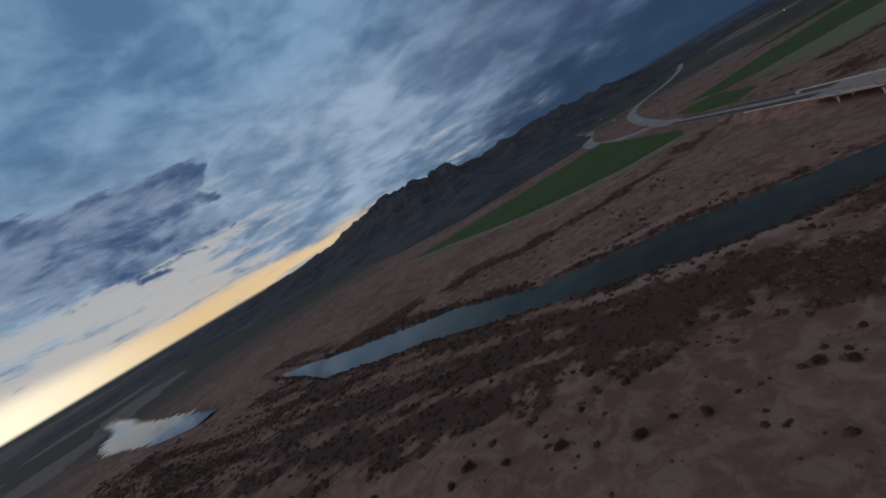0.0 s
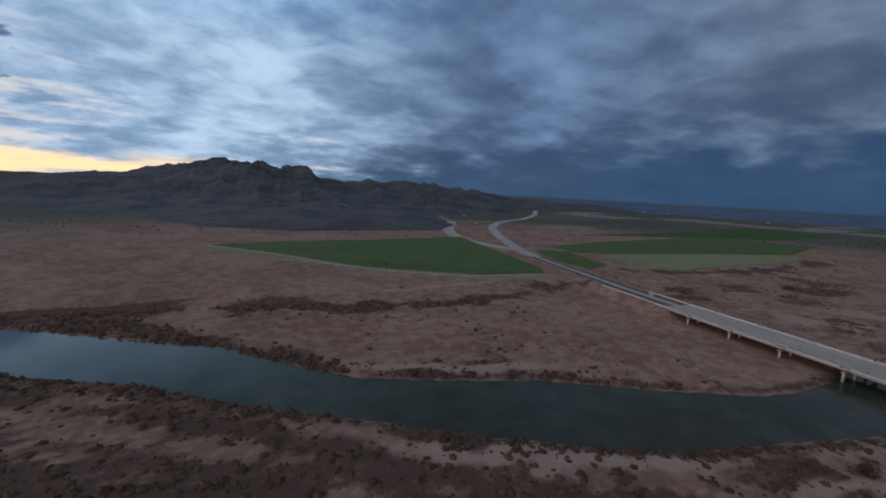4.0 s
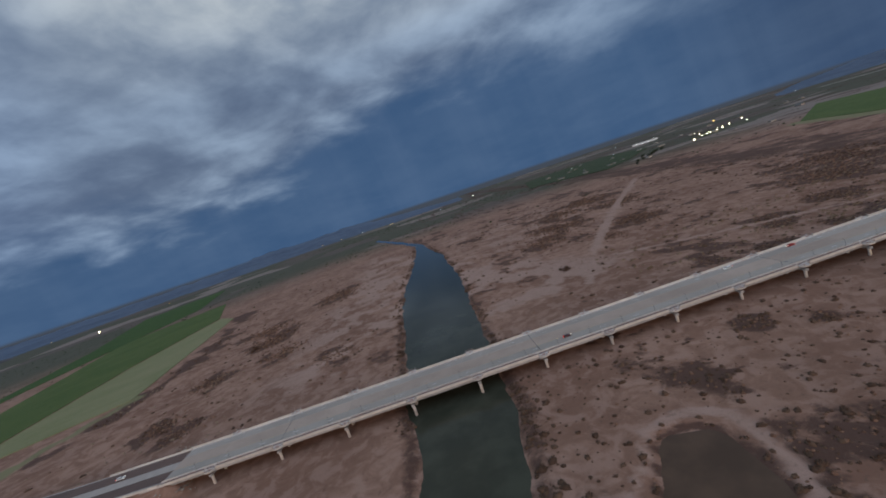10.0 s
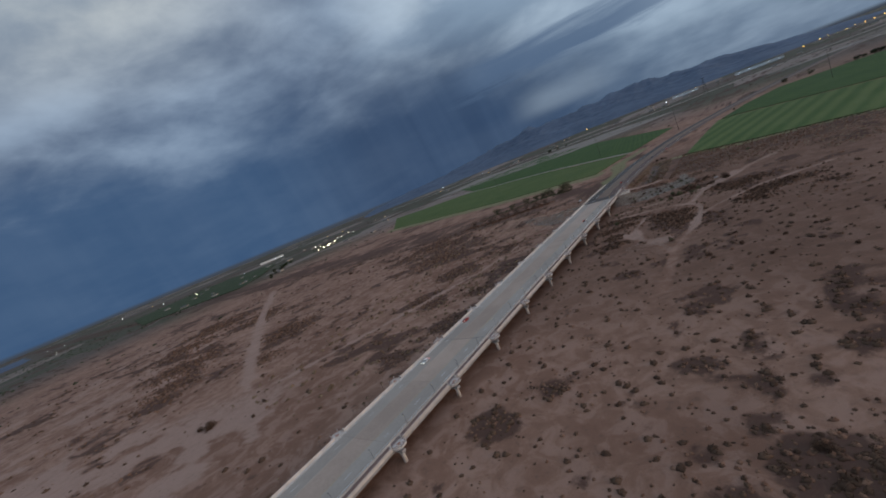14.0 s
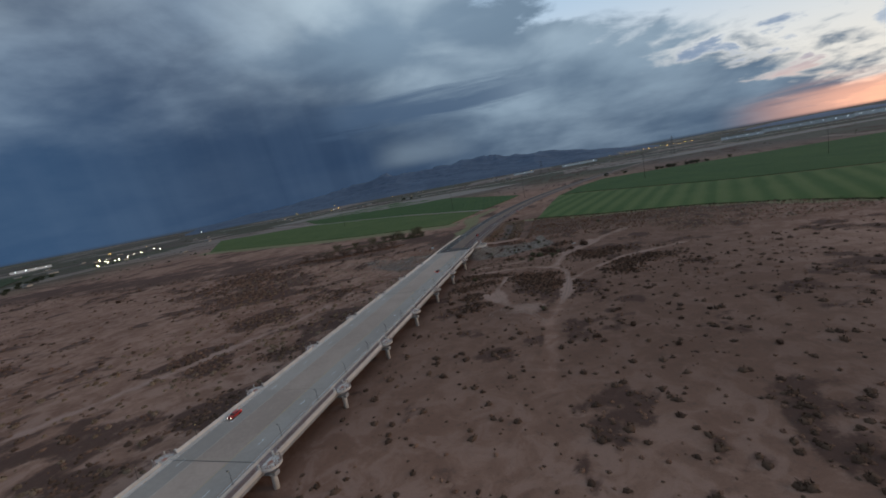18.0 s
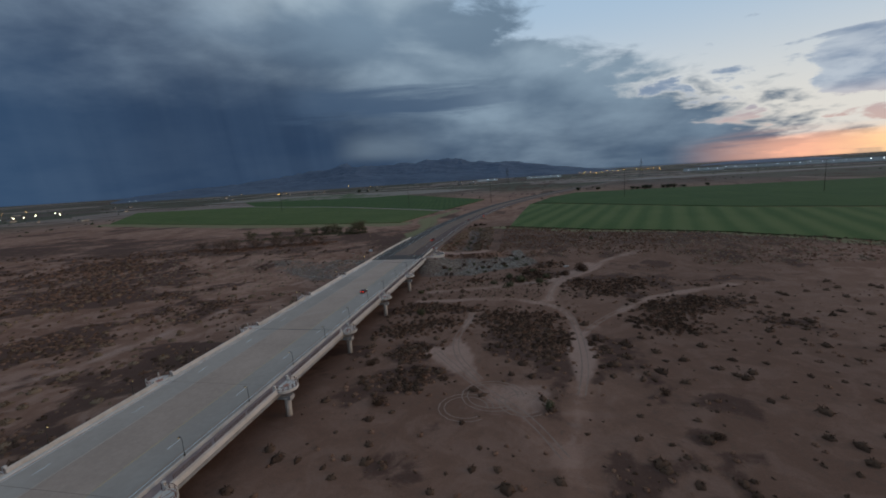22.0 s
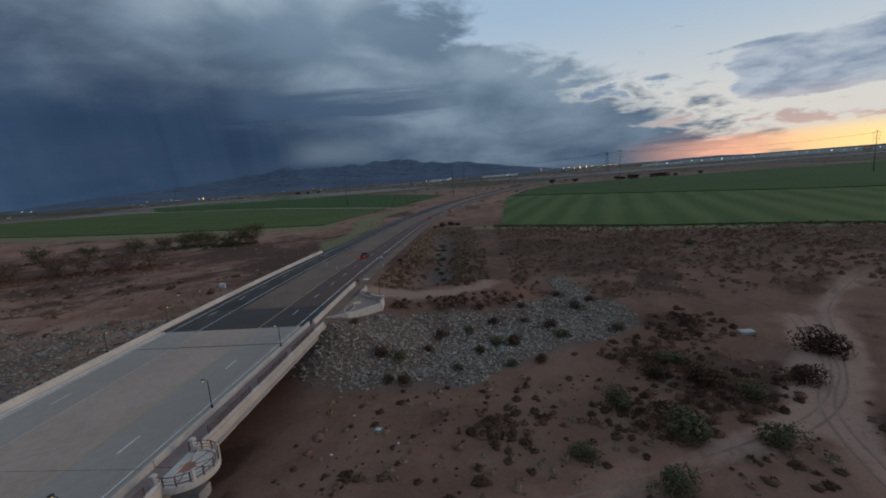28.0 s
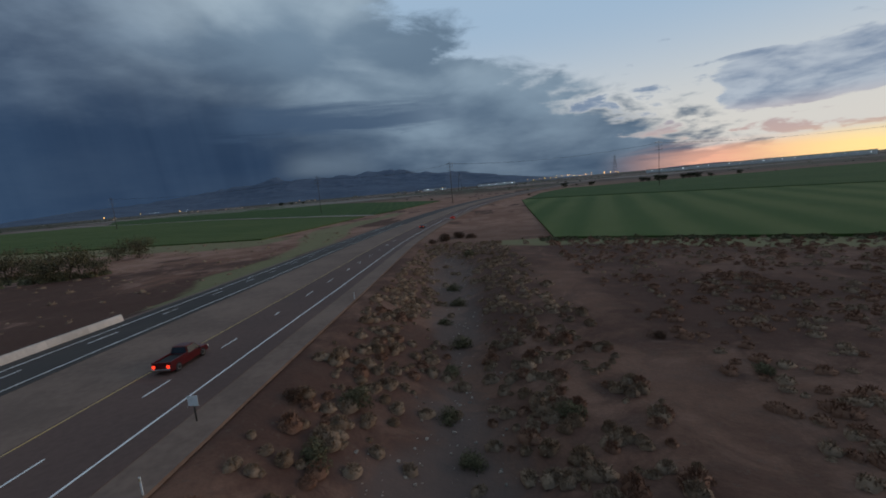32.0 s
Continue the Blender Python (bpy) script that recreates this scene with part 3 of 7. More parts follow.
BELTS = [([(560, -330), (450, -345), (338, -338), (285, -322), (228, -324), (190, -320), (110, -338), (57, -373)], 19.0),
         ([(640, -420), (540, -352), (470, -312), (400, -280), (345, -232), (310, -206), (262, -192), (205, -180)], 12.0),
         ([(130, -55), (200, -84), (260, -105), (320, -128), (380, -165), (450, -195), (540, -225)], 15.0), ([(190, -36), (260, -66), (340, -92), (430, -130), (530, -160)], 17.0), ([(330, -62), (420, -85), (540, -120)], 14.0), ([(60, -345), (20, -375), (-20, -372)], 12.0), ([(-150, -440), (-260, -410), (-420, -420), (-620, -470)], 22.0)]
BRUSHLAND = [(600, -200, 80), (700, -190, 110), (640, -90, 60), (810, -250, 120)]
# dense brush between the pale strip along the river and the bare sand
NEAR_BRUSH = [(118, -46), (205, -64), (255, -100), (310, -140), (350, -170), (470, -255), (600, -330), (760, -290), (700, -150), (560, -110), (467, -79), (391, -56), (340, -44), (311, -36), (274, -28), (236, -18), (202, -10), (165, -8)]
WEEDS = [([(12, -425), (95, -408), (192, -448), (350, -575), (450, -660)], 16.0), ([(30, 540), (116, 500), (199, 463), (313, 372), (420, 290)], 9.0), ([(-84, 600), (-160, 610), (-300, 640), (-700, 775)], 24.0),
         ([(-40, -430), (-60, -470), (-125, -470), (-231, -430)], 12.0), ([(-40, 480), (-44, 560), (-60, 640), (-40, 740)], 12.0)]


def spread(v, lo, hi):
    s = np.clip((v - lo) / (hi - lo), 0, 1)
    return s * s * (3 - 2 * s)


def line_dist(X, Y, pts):
    """Distance from a line of points, and the third value carried along it."""
    best, val = np.full(X.shape, 1e9), np.zeros(X.shape)
    for a, b in zip(pts, pts[1:]):
        dx, dy = b[0] - a[0], b[1] - a[1]
        s = np.clip(((X - a[0]) * dx + (Y - a[1]) * dy) / (dx * dx + dy * dy), 0, 1)
        d = np.hypot(X - a[0] - s * dx, Y - a[1] - s * dy)
        if len(a) > 2:
            val = np.where(d < best, a[2] + s * (b[2] - a[2]), val)
        best = np.minimum(best, d)
    return best, val


def waves(X, Y, seed=0):
    """Cheap uneven ground, about -1 to 1."""
    rng = np.random.RandomState(seed)
    out = np.zeros(X.shape)
    for k, amp in ((210, 0.5), (90, 0.35), (38, 0.22), (17, 0.12), (9, 0.07)):
        for _ in range(3):
            a, p = rng.uniform(0, 6.28, 2)
            out += amp * np.sin((X * math.cos(a) + Y * math.sin(a)) * 6.28 / k + p + 1.3 * np.sin((X * math.sin(a) - Y * math.cos(a)) * 6.28 / (k * 1.7))) / 2
    return out


TABLE = np.random.RandomState(8).uniform(-1, 1, (256, 256))


def fbm(X, Y, size, octaves=5, gain=0.55, ridged=False):
    """Fractal value noise, about -1 to 1; size: metres of its largest lumps."""
    out, amp, tot = np.zeros(np.shape(X)), 1.0, 0.0
    for o in range(octaves):
        u, v = X / size * 2 ** o + 17.3 * o, Y / size * 2 ** o + 41.7 * o
        i, j = np.floor(u).astype(int), np.floor(v).astype(int)
        fu, fv = u - i, v - j
        fu, fv = fu * fu * (3 - 2 * fu), fv * fv * (3 - 2 * fv)
        t = lambda a, b: TABLE[(i + a) % 256, (j + b) % 256]
        n = (t(0, 0) * (1 - fu) + t(1, 0) * fu) * (1 - fv) + (t(0, 1) * (1 - fu) + t(1, 1) * fu) * fv
        out += amp * ((1 - 2 * np.abs(n)) if ridged else n)
        tot += amp
        amp *= gain
    return out / tot * (1.0 if ridged else 1.6)


def road_level(Y):
    """Height of the southern road along its length."""
    return DECK_Z - 0.05 - 3.4 * spread(Y, 395, 590)


def water_reach(X, Y):
    """Metres outside the water's edge of river, lake or pool (negative in the water)."""
    out = np.full(X.shape, 1e9)
    wob = 2.2 * waves(X * 2.2, Y * 2.2, 5)
    for line in (RIVER, LAKE):
        d, w = line_dist(X, Y, line)
        out = np.minimum(out, d - w + wob * np.clip(w / 14, 0.3, 1.0))
    return out


def land(X, Y, fine=True):
    z = 3.6 * spread(Y, 372, 432) + 2.6 * spread(-Y, 345, 400)
    z = z + 0.55 * fbm(X, Y, 85.0, 4, 0.38) * (1 - 0.6 * spread(np.abs(Y - 60), 400, 520))
    dw = water_reach(X, Y)
    z = z - 2.6 * (1 - spread(dw, -7, 5.5))
    d, w = line_dist(X, Y, POOL)
    z = np.minimum(z, -1.0 + 1.4 * spread(d - w, -3, 6) + 4 * spread(d - w, 2, 14))
    # dry gully beside the southern road
    d, _ = line_dist(X, Y, [(16, 420), (16, 450), (15, 480), (11, 522)])
    z = z - 1.6 * (1 - spread(d, 2, 9)) * spread(Y, 408, 425) * (1 - spread(Y, 500, 530))
    # bank of the southern approach, with the plaza shelf and the path round the gully
    d, _ = line_dist(X, Y, ROAD_S)
    lvl = road_level(Y) - 0.35
    z = np.where(Y > 360, np.maximum(z, lvl - np.maximum(d - 20.0, 0) * 0.42 - np.maximum(376 - Y, 0) * 0.55), z)
    d, _ = line_dist(X, Y, [(4, 388), (4, 399), (14, 398), (23, 400), (32, 406)])
    z = np.maximum(z, 6.4 - 0.035 * np.maximum(X - 4, 0) - np.maximum(d - 6.5, 0) * 0.40)
    d, _ = line_dist(X, Y, [(-45, 384), (-80, 392), (-120, 402)])
    z = np.maximum(z, 4.6 - np.maximum(d - 5, 0) * 0.28)
    # northern approach
    d, _ = line_dist(X, Y, ROAD_N)
    lvl = DECK_Z - 0.4 - 4.6 * spread(-Y, 250, 520)
    z = np.where(Y < -236, np.maximum(z, lvl - np.maximum(d - 18.5, 0) * 0.42 - np.maximum(Y + 249, 0) * 0.55), z)
    # under the deck the ground stays low
    return z


def inside(X, Y, poly):
    odd = np.zeros(np.shape(X), bool)
    for (x0, y0), (x1, y1) in zip(poly, poly[1:] + poly[:1]):
        cross = ((y0 > Y) != (y1 > Y))
        odd ^= cross & (X < (x1 - x0) * (Y - y0) / (y1 - y0 if y1 != y0 else 1e-9) + x0)
    return odd


RIP_R = [(-0.2, 375), (-3.9, 366), (1, 363), (14.5, 364), (28.6, 363), (38.3, 372), (53.8, 379), (63, 384), (66, 392), (59, 403), (58, 410), (56, 414), (54, 420), (48.5, 419), (48.5, 406), (38, 396), (30.7, 391.5), (20.5, 389.5), (10.4, 387), (3.6, 380)]
RIP_L = [(-114, 394), (-100, 380), (-84, 369), (-63, 355), (-57, 358), (-39, 360), (-39, 386), (-48, 396), (-60, 399.5), (-72, 384), (-95, 396)]


def beds(X, Y):
    """Where the dry gully's grey gravel lies, and where the soil is darker."""
    d, _ = line_dist(X, Y, [(16, 412), (16, 440), (16, 470), (14, 500), (11, 525)])
    g = (1 - spread(d + 4.0 * fbm(X, Y, 12.0, 4), 1.6, 6.4)) * spread(Y, 408, 416) * (1 - spread(Y, 515, 535))
    g = np.maximum(g, 1.15 * (inside(X, Y, RIP_R) | (inside(X, Y, RIP_L) & (fbm(X, Y, 12.0, 3) > 0.0))))
    dark = spread(Y, 404, 424) * (1 - spread(Y, 535, 560)) * spread(X, 2, 8)
    dark = np.maximum(dark, 0.85 * spread(Y, 70, 190) * (1 - spread(Y, 560, 620)) * (1 - spread(X, 160, 260)) * spread(X, -48, -30))
    dark = np.maximum(dark, 0.35 * (1 - spread(np.hypot(X - 75, (Y - 70) * 0.8), 25, 85)) * (0.6 + 0.5 * fbm(X, Y, 22.0, 4)))
    for pts, s in TRACKS[:8]:
        dark = dark * (np.where(Y > 395, 0.97, 0.45) + np.where(Y > 395, 0.03, 0.55) * spread(line_dist(X, Y, pts)[0], 0.7 * s, 1.4 * s))
    return np.stack([g, dark, 0 * g], -1)


def zones(X, Y):
    n = fbm(X, Y, 26.0, 5) * 1.9
    r = np.zeros(X.shape)
    for x, y, s in THICKETS:
        r = np.maximum(r, 1.1 - spread(np.hypot(X - x, (Y - y) * 1.25) + 0.55 * s * n, 0.25 * s, 1.15 * s))
    for pts, s in BELTS:
        r = np.maximum(r, 1 - spread(line_dist(X, Y, pts)[0] + 0.6 * s * n, 0.2 * s, 1.25 * s))
    lanes = 0.05 + 1.0 * spread(fbm((X * 0.9 - Y * 0.43) / 5.5, X * 0.43 + Y * 0.9, 15.0, 4, 0.6), -0.22, 0.20)
    edge = np.min([line_dist(X, Y, [p, q])[0] for p, q in zip(NEAR_BRUSH, NEAR_BRUSH[1:] + NEAR_BRUSH[:1])], 0)
    edge = np.where(inside(X, Y, NEAR_BRUSH), edge, -edge)
    r = np.maximum(r, 0.82 * spread(edge + 11 * n, -5, 9) * np.clip(lanes, 0, 1))
    sandy = spread(-edge, 6, 26) * spread(X, 150, 200) * (1 - spread(X, 620, 760)) * spread(Y, -90, -30) * (1 - spread(Y, 150, 220))
    for x, y, s in BRUSHLAND:
        r = np.maximum(r, 0.9 * (1 - spread(np.hypot(X - x, (Y - y) * 1.1) + 22 * n, 0.55 * s, 1.2 * s)) * lanes)
    r = np.maximum(r, 0.70 * spread(Y, 412, 436) * (1 - spread(Y, 520, 560)) + 0.25 * n * spread(Y, 412, 436))
    r = np.maximum(r, 0.9 * spread(0.75 * fbm(X + 300, Y, 60.0, 4) + 0.75 * fbm(X, Y + 90, 13.0, 4, 0.6), 0.16, 0.62) * (1 - 0.7 * spread(-Y, 110, 180)) * (1 - 0.9 * sandy))
    r = r * (1 - 0.85 * spread(X, 4, 16) * (1 - spread(X, 84, 110)) * spread(Y, -80, -64) * (1 - spread(Y + 8 * n, -6, 12)))
    dw = water_reach(X, Y)
    r = np.maximum(r, 0.75 * (1 - spread(np.abs(dw - 3), 1.5, 6.5)))
    g = np.zeros(X.shape)
    for pts, s in WEEDS:
        g = np.maximum(g, 1 - spread(line_dist(X, Y, pts)[0] + 3 * n, 0.4 * s, 1.2 * s))
    b = np.zeros(X.shape)
    for pts, s in TRACKS:
        worn = 1 - spread(line_dist(X, Y, pts)[0] + 1.5 * n, 0.3 * s, 1.5 * s)
        b = np.maximum(b, worn * (1 - 0.78 * spread(Y, 396, 424)) * (1 - 0.65 * (X > 0) * (Y > 0) * (1 - spread(Y, 205, 275))))
    b = np.maximum(b, 1.0 * (1 - spread(np.abs(dw - 13 + 4 * n), 3, 9)) * (1 - 0.75 * spread(X, 240, 330)) * (Y > line_dist(X, Y, RIVER)[0] * 0 - 240) * spread(X, 120, 190))
    b = np.maximum(b, 0.75 * spread(-X, 250, 420) * (1 - spread(-X, 700, 900)) * (1 - spread(np.abs(Y - 60), 90, 220)) * spread(n, -0.1, 0.5))
    b = np.maximum(b, 1.0 * spread(-X, 45, 120) * (1 - spread(-X, 900, 1100)) * (1 - spread(np.abs(Y - 20), 200, 340)) * (1 - spread(Y - 0.4 * (X + 200), 20, 120)) * spread(n, -0.5, 0.3))
    b = np.maximum(b, 0.8 * (1 - spread(np.hypot((X - 53) / 1.3, Y - 235) + 4 * n, 6, 16)))
    d, w = line_dist(X, Y, POOL)
    r = np.maximum(r, 0.9 * (1 - spread(np.abs(d - w - 1.0), 1.0, 2.6)))
    b = np.maximum(b, 0.95 * (1 - spread(np.abs(d - w - 6.5 + 2.5 * n), 1.5, 4.5)))
    r = r * (1 - 0.9 * b)
    return np.stack([r, g, b], -1)


# ---- builders ----


def mesh_of(name, verts, faces, mat, smooth=False):
    me = bpy.data.meshes.new(name)
    me.from_pydata([tuple(v) for v in verts], [], [tuple(f) for f in faces])
    me.materials.append(mat)
    if smooth:
        me.shade_smooth()
    me.update()
    return me


def thing(name, label, category, group="", at=(0, 0, 0), turn=0.0):
    ob = new(name)
    ob.empty_display_size = 0.5
    ob.matrix_basis = pose(*at, 0, 0, turn)
    return tagged(ob, label, category, group)


def part(name, me, parent, label="", at=None):
    """Links a mesh as one object under a thing or a part."""
    ob = new(name, me)
    ob.parent = parent
    if at is not None:
        ob.matrix_basis = at if isinstance(at, Matrix) else Matrix.Translation(at)
    if label:
        tagged(ob, label)
    return ob


class Shape:
    """Collects vertices and faces of one part."""

    def __init__(self):
        self.v, self.f = [], []

    def box(self, x0, x1, y0, y1, z0, z1, c=0.0):
        """A box; c: chamfer of its upright and upper edges."""
        n = len(self.v)
        if c <= 0:
            self.v += [(x, y, z) for z in (z0, z1) for x, y in ((x0, y0), (x1, y0), (x1, y1), (x0, y1))]
            self.f += [(n + 3, n + 2, n + 1, n), (n + 4, n + 5, n + 6, n + 7)]
            self.f += [(n + i, n + (i + 1) % 4, n + 4 + (i + 1) % 4, n + 4 + i) for i in range(4)]
        else:
            ring = lambda e: [(x0 + c, y0 + e), (x1 - c, y0 + e), (x1 - e, y0 + c), (x1 - e, y1 - c), (x1 - c, y1 - e), (x0 + c, y1 - e), (x0 + e, y1 - c), (x0 + e, y0 + c)]
            lower, upper = ring(0.0), [(min(max(x, x0 + c), x1 - c), min(max(y, y0 + c), y1 - c)) for x, y in ring(0.0)]
            self.v += [(x, y, z0) for x, y in lower] + [(x, y, z1 - c) for x, y in lower] + [(x, y, z1) for x, y in upper]
            self.f.append(tuple(n + i for i in reversed(range(8))))
            self.f.append(tuple(n + 16 + i for i in range(8)))
            for k in (0, 8):
                self.f += [(n + k + i, n + k + (i + 1) % 8, n + k + 8 + (i + 1) % 8, n + k + 8 + i) for i in range(8)]
        return self

    def rings(self, rings, cap=True):
        """Joins equal rings of points, one after another."""
        n, k = len(self.v), len(rings[0])
        for ring in rings:
            self.v += [tuple(p) for p in ring]
        for j in range(len(rings) - 1):
            self.f += [(n + j * k + i, n + j * k + (i + 1) % k, n + (j + 1) * k + (i + 1) % k, n + (j + 1) * k + i) for i in range(k)]
        if cap:
            self.f.append(tuple(n + i for i in reversed(range(k))))
            self.f.append(tuple(n + (len(rings) - 1) * k + i for i in range(k)))
        return self

    def lathe(self, cx, cy, profile, sides=12, squash=1.0):
        return self.rings([[(cx + r * math.cos(6.2832 * i / sides), cy + r * squash * math.sin(6.2832 * i / sides), z) for i in range(sides)] for r, z in profile])

    def bar(self, a, b, r, sides=6, r2=None):
        a, b = Vector(a), Vector(b)
        d = (b - a).normalized()
        u = d.orthogonal().normalized()
        w = d.cross(u)
        r2 = r if r2 is None else r2
        return self.rings([[tuple(p + (u * math.cos(6.2832 * i / sides) + w * math.sin(6.2832 * i / sides)) * rad) for i in range(sides)] for p, rad in ((a, r), (b, r2))])

    def strip(self, pts, half, z, thick=0.05):
        """A flat band along a line of points (x, y); half width and level may be functions of the index."""
        left, right = offset(pts, half if not callable(half) else half)
        n = len(self.v)
        zz = [z(p) if callable(z) else z for p in pts]
        for (a, b, h) in zip(left, right, zz):
            self.v += [(a[0], a[1], h), (b[0], b[1], h), (a[0], a[1], h - thick), (b[0], b[1], h - thick)]
        for i in range(len(pts) - 1):
            k = n + 4 * i
            self.f += [(k + 1, k + 5, k + 4, k), (k + 2, k + 6, k + 7, k + 3), (k, k + 4, k + 6, k + 2), (k + 3, k + 7, k + 5, k + 1)]
        e = n + 4 * (len(pts) - 1)
        self.f += [(n, n + 2, n + 3, n + 1), (e + 1, e + 3, e + 2, e)]
        return self

    def mesh(self, name, mat, smooth=False):
        return mesh_of(name, self.v, self.f, mat, smooth)


def offset(pts, half):
    left, right = [], []
    for i, p in enumerate(pts):
        a, b = pts[max(i - 1, 0)], pts[min(i + 1, len(pts) - 1)]
        dx, dy = b[0] - a[0], b[1] - a[1]
        n = math.hypot(dx, dy)
        h = half(i) if callable(half) else half
        if isinstance(h, tuple):
            lo, hi = h
        else:
            lo, hi = -h, h
        left.append((p[0] + lo * dy / n, p[1] - lo * dx / n))
        right.append((p[0] + hi * dy / n, p[1] - hi * dx / n))
    return left, right


def curve(pts, step=12.0):
    """A smooth line through the points (Catmull-Rom), with points about every step metres."""
    out = []
    for i in range(len(pts) - 1):
        p0, p1, p2, p3 = (Vector(pts[max(i - 1, 0)]), Vector(pts[i]), Vector(pts[i + 1]), Vector(pts[min(i + 2, len(pts) - 1)]))
        n = max(1, int((p2 - p1).length / step))
        for k in range(n):
            t = k / n
            out.append(tuple(0.5 * (2 * p1 + (p2 - p0) * t + (2 * p0 - 5 * p1 + 4 * p2 - p3) * t * t + (3 * p1 - p0 - 3 * p2 + p3) * t ** 3)))
    return out + [tuple(pts[-1])]


def steps(*spans):
    """Grid lines: (from, to, step) spans joined."""
    out = []
    for a, b, s in spans:
        out += list(np.linspace(a, b, max(1, int(round((b - a) / s))), endpoint=False))
    return np.array(out + [spans[-1][1]])


# ---- ground ----
xs = steps((-6200, -2000, 350), (-2000, -900, 60), (-900, -300, 14), (-300, -70, 5), (-70, 130, 2.0), (130, 360, 4.5), (360, 800, 11), (800, 1600, 32), (1600, 6200, 350))
ys = steps((-6200, -2400, 350), (-2400, -900, 60), (-900, -420, 14), (-420, -20, 4.5), (-20, 200, 3.5), (200, 560, 2.0), (560, 900, 12), (900, 2400, 60), (2400, 6200, 350))
GX, GY = np.meshgrid(xs, ys)
GZ, GA, GB = land(GX, GY), zones(GX, GY), beds(GX, GY)
nx, ny = len(xs), len(ys)
me = bpy.data.meshes.new("ground")
idx = np.arange(nx * ny).reshape(ny, nx)
quads = np.stack([idx[:-1, :-1], idx[:-1, 1:], idx[1:, 1:], idx[1:, :-1]], -1).reshape(-1, 4)
me.vertices.add(nx * ny)
me.vertices.foreach_set("co", np.stack([GX, GY, GZ], -1).ravel().astype(np.float32))
me.loops.add(quads.size)
me.loops.foreach_set("vertex_index", quads.ravel().astype(np.int32))
me.polygons.add(len(quads))
me.polygons.foreach_set("loop_start", (np.arange(len(quads)) * 4).astype(np.int32))
me.update(calc_edges=True)
me.shade_smooth()
attr = me.attributes.new("zones", "FLOAT_VECTOR", "POINT")
attr.data.foreach_set("vector", GA.reshape(-1, 3).ravel().astype(np.float32))
attr = me.attributes.new("beds", "FLOAT_VECTOR", "POINT")
attr.data.foreach_set("vector", GB.reshape(-1, 3).ravel().astype(np.float32))
me.materials.append(M_GROUND)
tagged(new("ground", me), "reddish sandy desert river bed with scrub and tracks", "ground", kind="structure")


def level(x, y):
    return float(land(np.array([float(x)]), np.array([float(y)]))[0])


def water(name, line, z, grow, mat, label):
    s = Shape()
    pts = curve([(p[0], p[1]) for p in line], 15.0)
    wid = [line_dist(np.array([p[0]]), np.array([p[1]]), line)[1][0] + grow for p in pts]
    left, right = offset(pts, lambda i: wid[i])
    for a, b in zip(left, right):
        s.v += [(a[0], a[1], z), (b[0], b[1], z)]
    s.f = [(2 * i + 1, 2 * i + 3, 2 * i + 2, 2 * i) for i in range(len(pts) - 1)]
    tagged(new(name, s.mesh(name, mat)), label, "water", kind="structure")


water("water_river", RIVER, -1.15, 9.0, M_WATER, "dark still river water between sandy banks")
water("water_lake", LAKE, 1.3, 9.0, M_LAKE, "still lake mirroring the bright evening sky")
water("water_pool", [(80, -11.3, 8)] + POOL + [(158, -32.4, 10)], -0.55, 12.0, M_MUD, "shallow brown muddy pool in the sand")


def field(name, poly, mat, label, lift=0.16):
    """A crop field: a low slab of growth that follows the land."""
    P = np.array(poly, float)
    x0, y0, x1, y1 = *P.min(0), *P.max(0)
    bm = bmesh.new()
    bm.faces.new([bm.verts.new((p[0], p[1], 0)) for p in poly])
    for axis, lo, hi in ((0, x0, x1), (1, y0, y1)):
        n = int((hi - lo) / 40)
        for k in range(1, n + 1):
            co, no = [0, 0, 0], [0, 0, 0]
            co[axis], no[axis] = lo + (hi - lo) * k / (n + 1), 1
            bmesh.ops.bisect_plane(bm, geom=bm.verts[:] + bm.edges[:] + bm.faces[:], plane_co=co, plane_no=no)
    V = np.array([v.co for v in bm.verts])
    Z = land(V[:, 0], V[:, 1])
    for v, z in zip(bm.verts, Z):
        v.co.z = z + lift + 0.45
    ext = bmesh.ops.extrude_face_region(bm, geom=bm.faces[:])
    for v in [e for e in ext["geom"] if isinstance(e, bmesh.types.BMVert)]:
        v.co.z -= 1.2
    bmesh.ops.recalc_face_normals(bm, faces=bm.faces[:])
    me = bpy.data.meshes.new(name)
    bm.to_mesh(me)
    bm.free()
    me.materials.append(mat)
    tagged(new(name, me), label, "field", kind="structure")


field("field_1", [(14, -432), (107, -432), (237, -492), (352, -608), (445, -688), (363, -720), (160, -765), (-27, -823), (-12, -700), (-8, -560), (-2, -460)], M_CROP, "bright green crop field beside the road")
field("field_2", [(-96, -636), (-154, -611), (-125, -473), (-76, -450), (-66, -516)], M_CROP, "small green field in the bend of the road")
field("field_3", [(-156, -680), (-360, -758), (-834, -870), (-990, -684), (-686, -556), (-448, -584), (-226, -582), (-160, -604)], M_CROP, "long green crop field by the river plain")
field("field_4", [(-165, -545), (-231, -432), (-620, -494), (-680, -548), (-448, -578), (-226, -576)], M_STUBBLE, "pale dry stubble strip along the green field")
field("field_5", [(-86, 612), (-250, 640), (-700, 785), (-1010, 1135), (-640, 1120), (-300, 925), (-66, 742), (-74, 680)], M_CROP, "green crop field beside the southern road")
field("field_6", [(-62, 756), (-300, 940), (-640, 1135), (-925, 1480), (-620, 1700), (-300, 1360), (-20, 960), (-40, 850)], M_CROPDARK, "dark green field beyond a pale farm track")
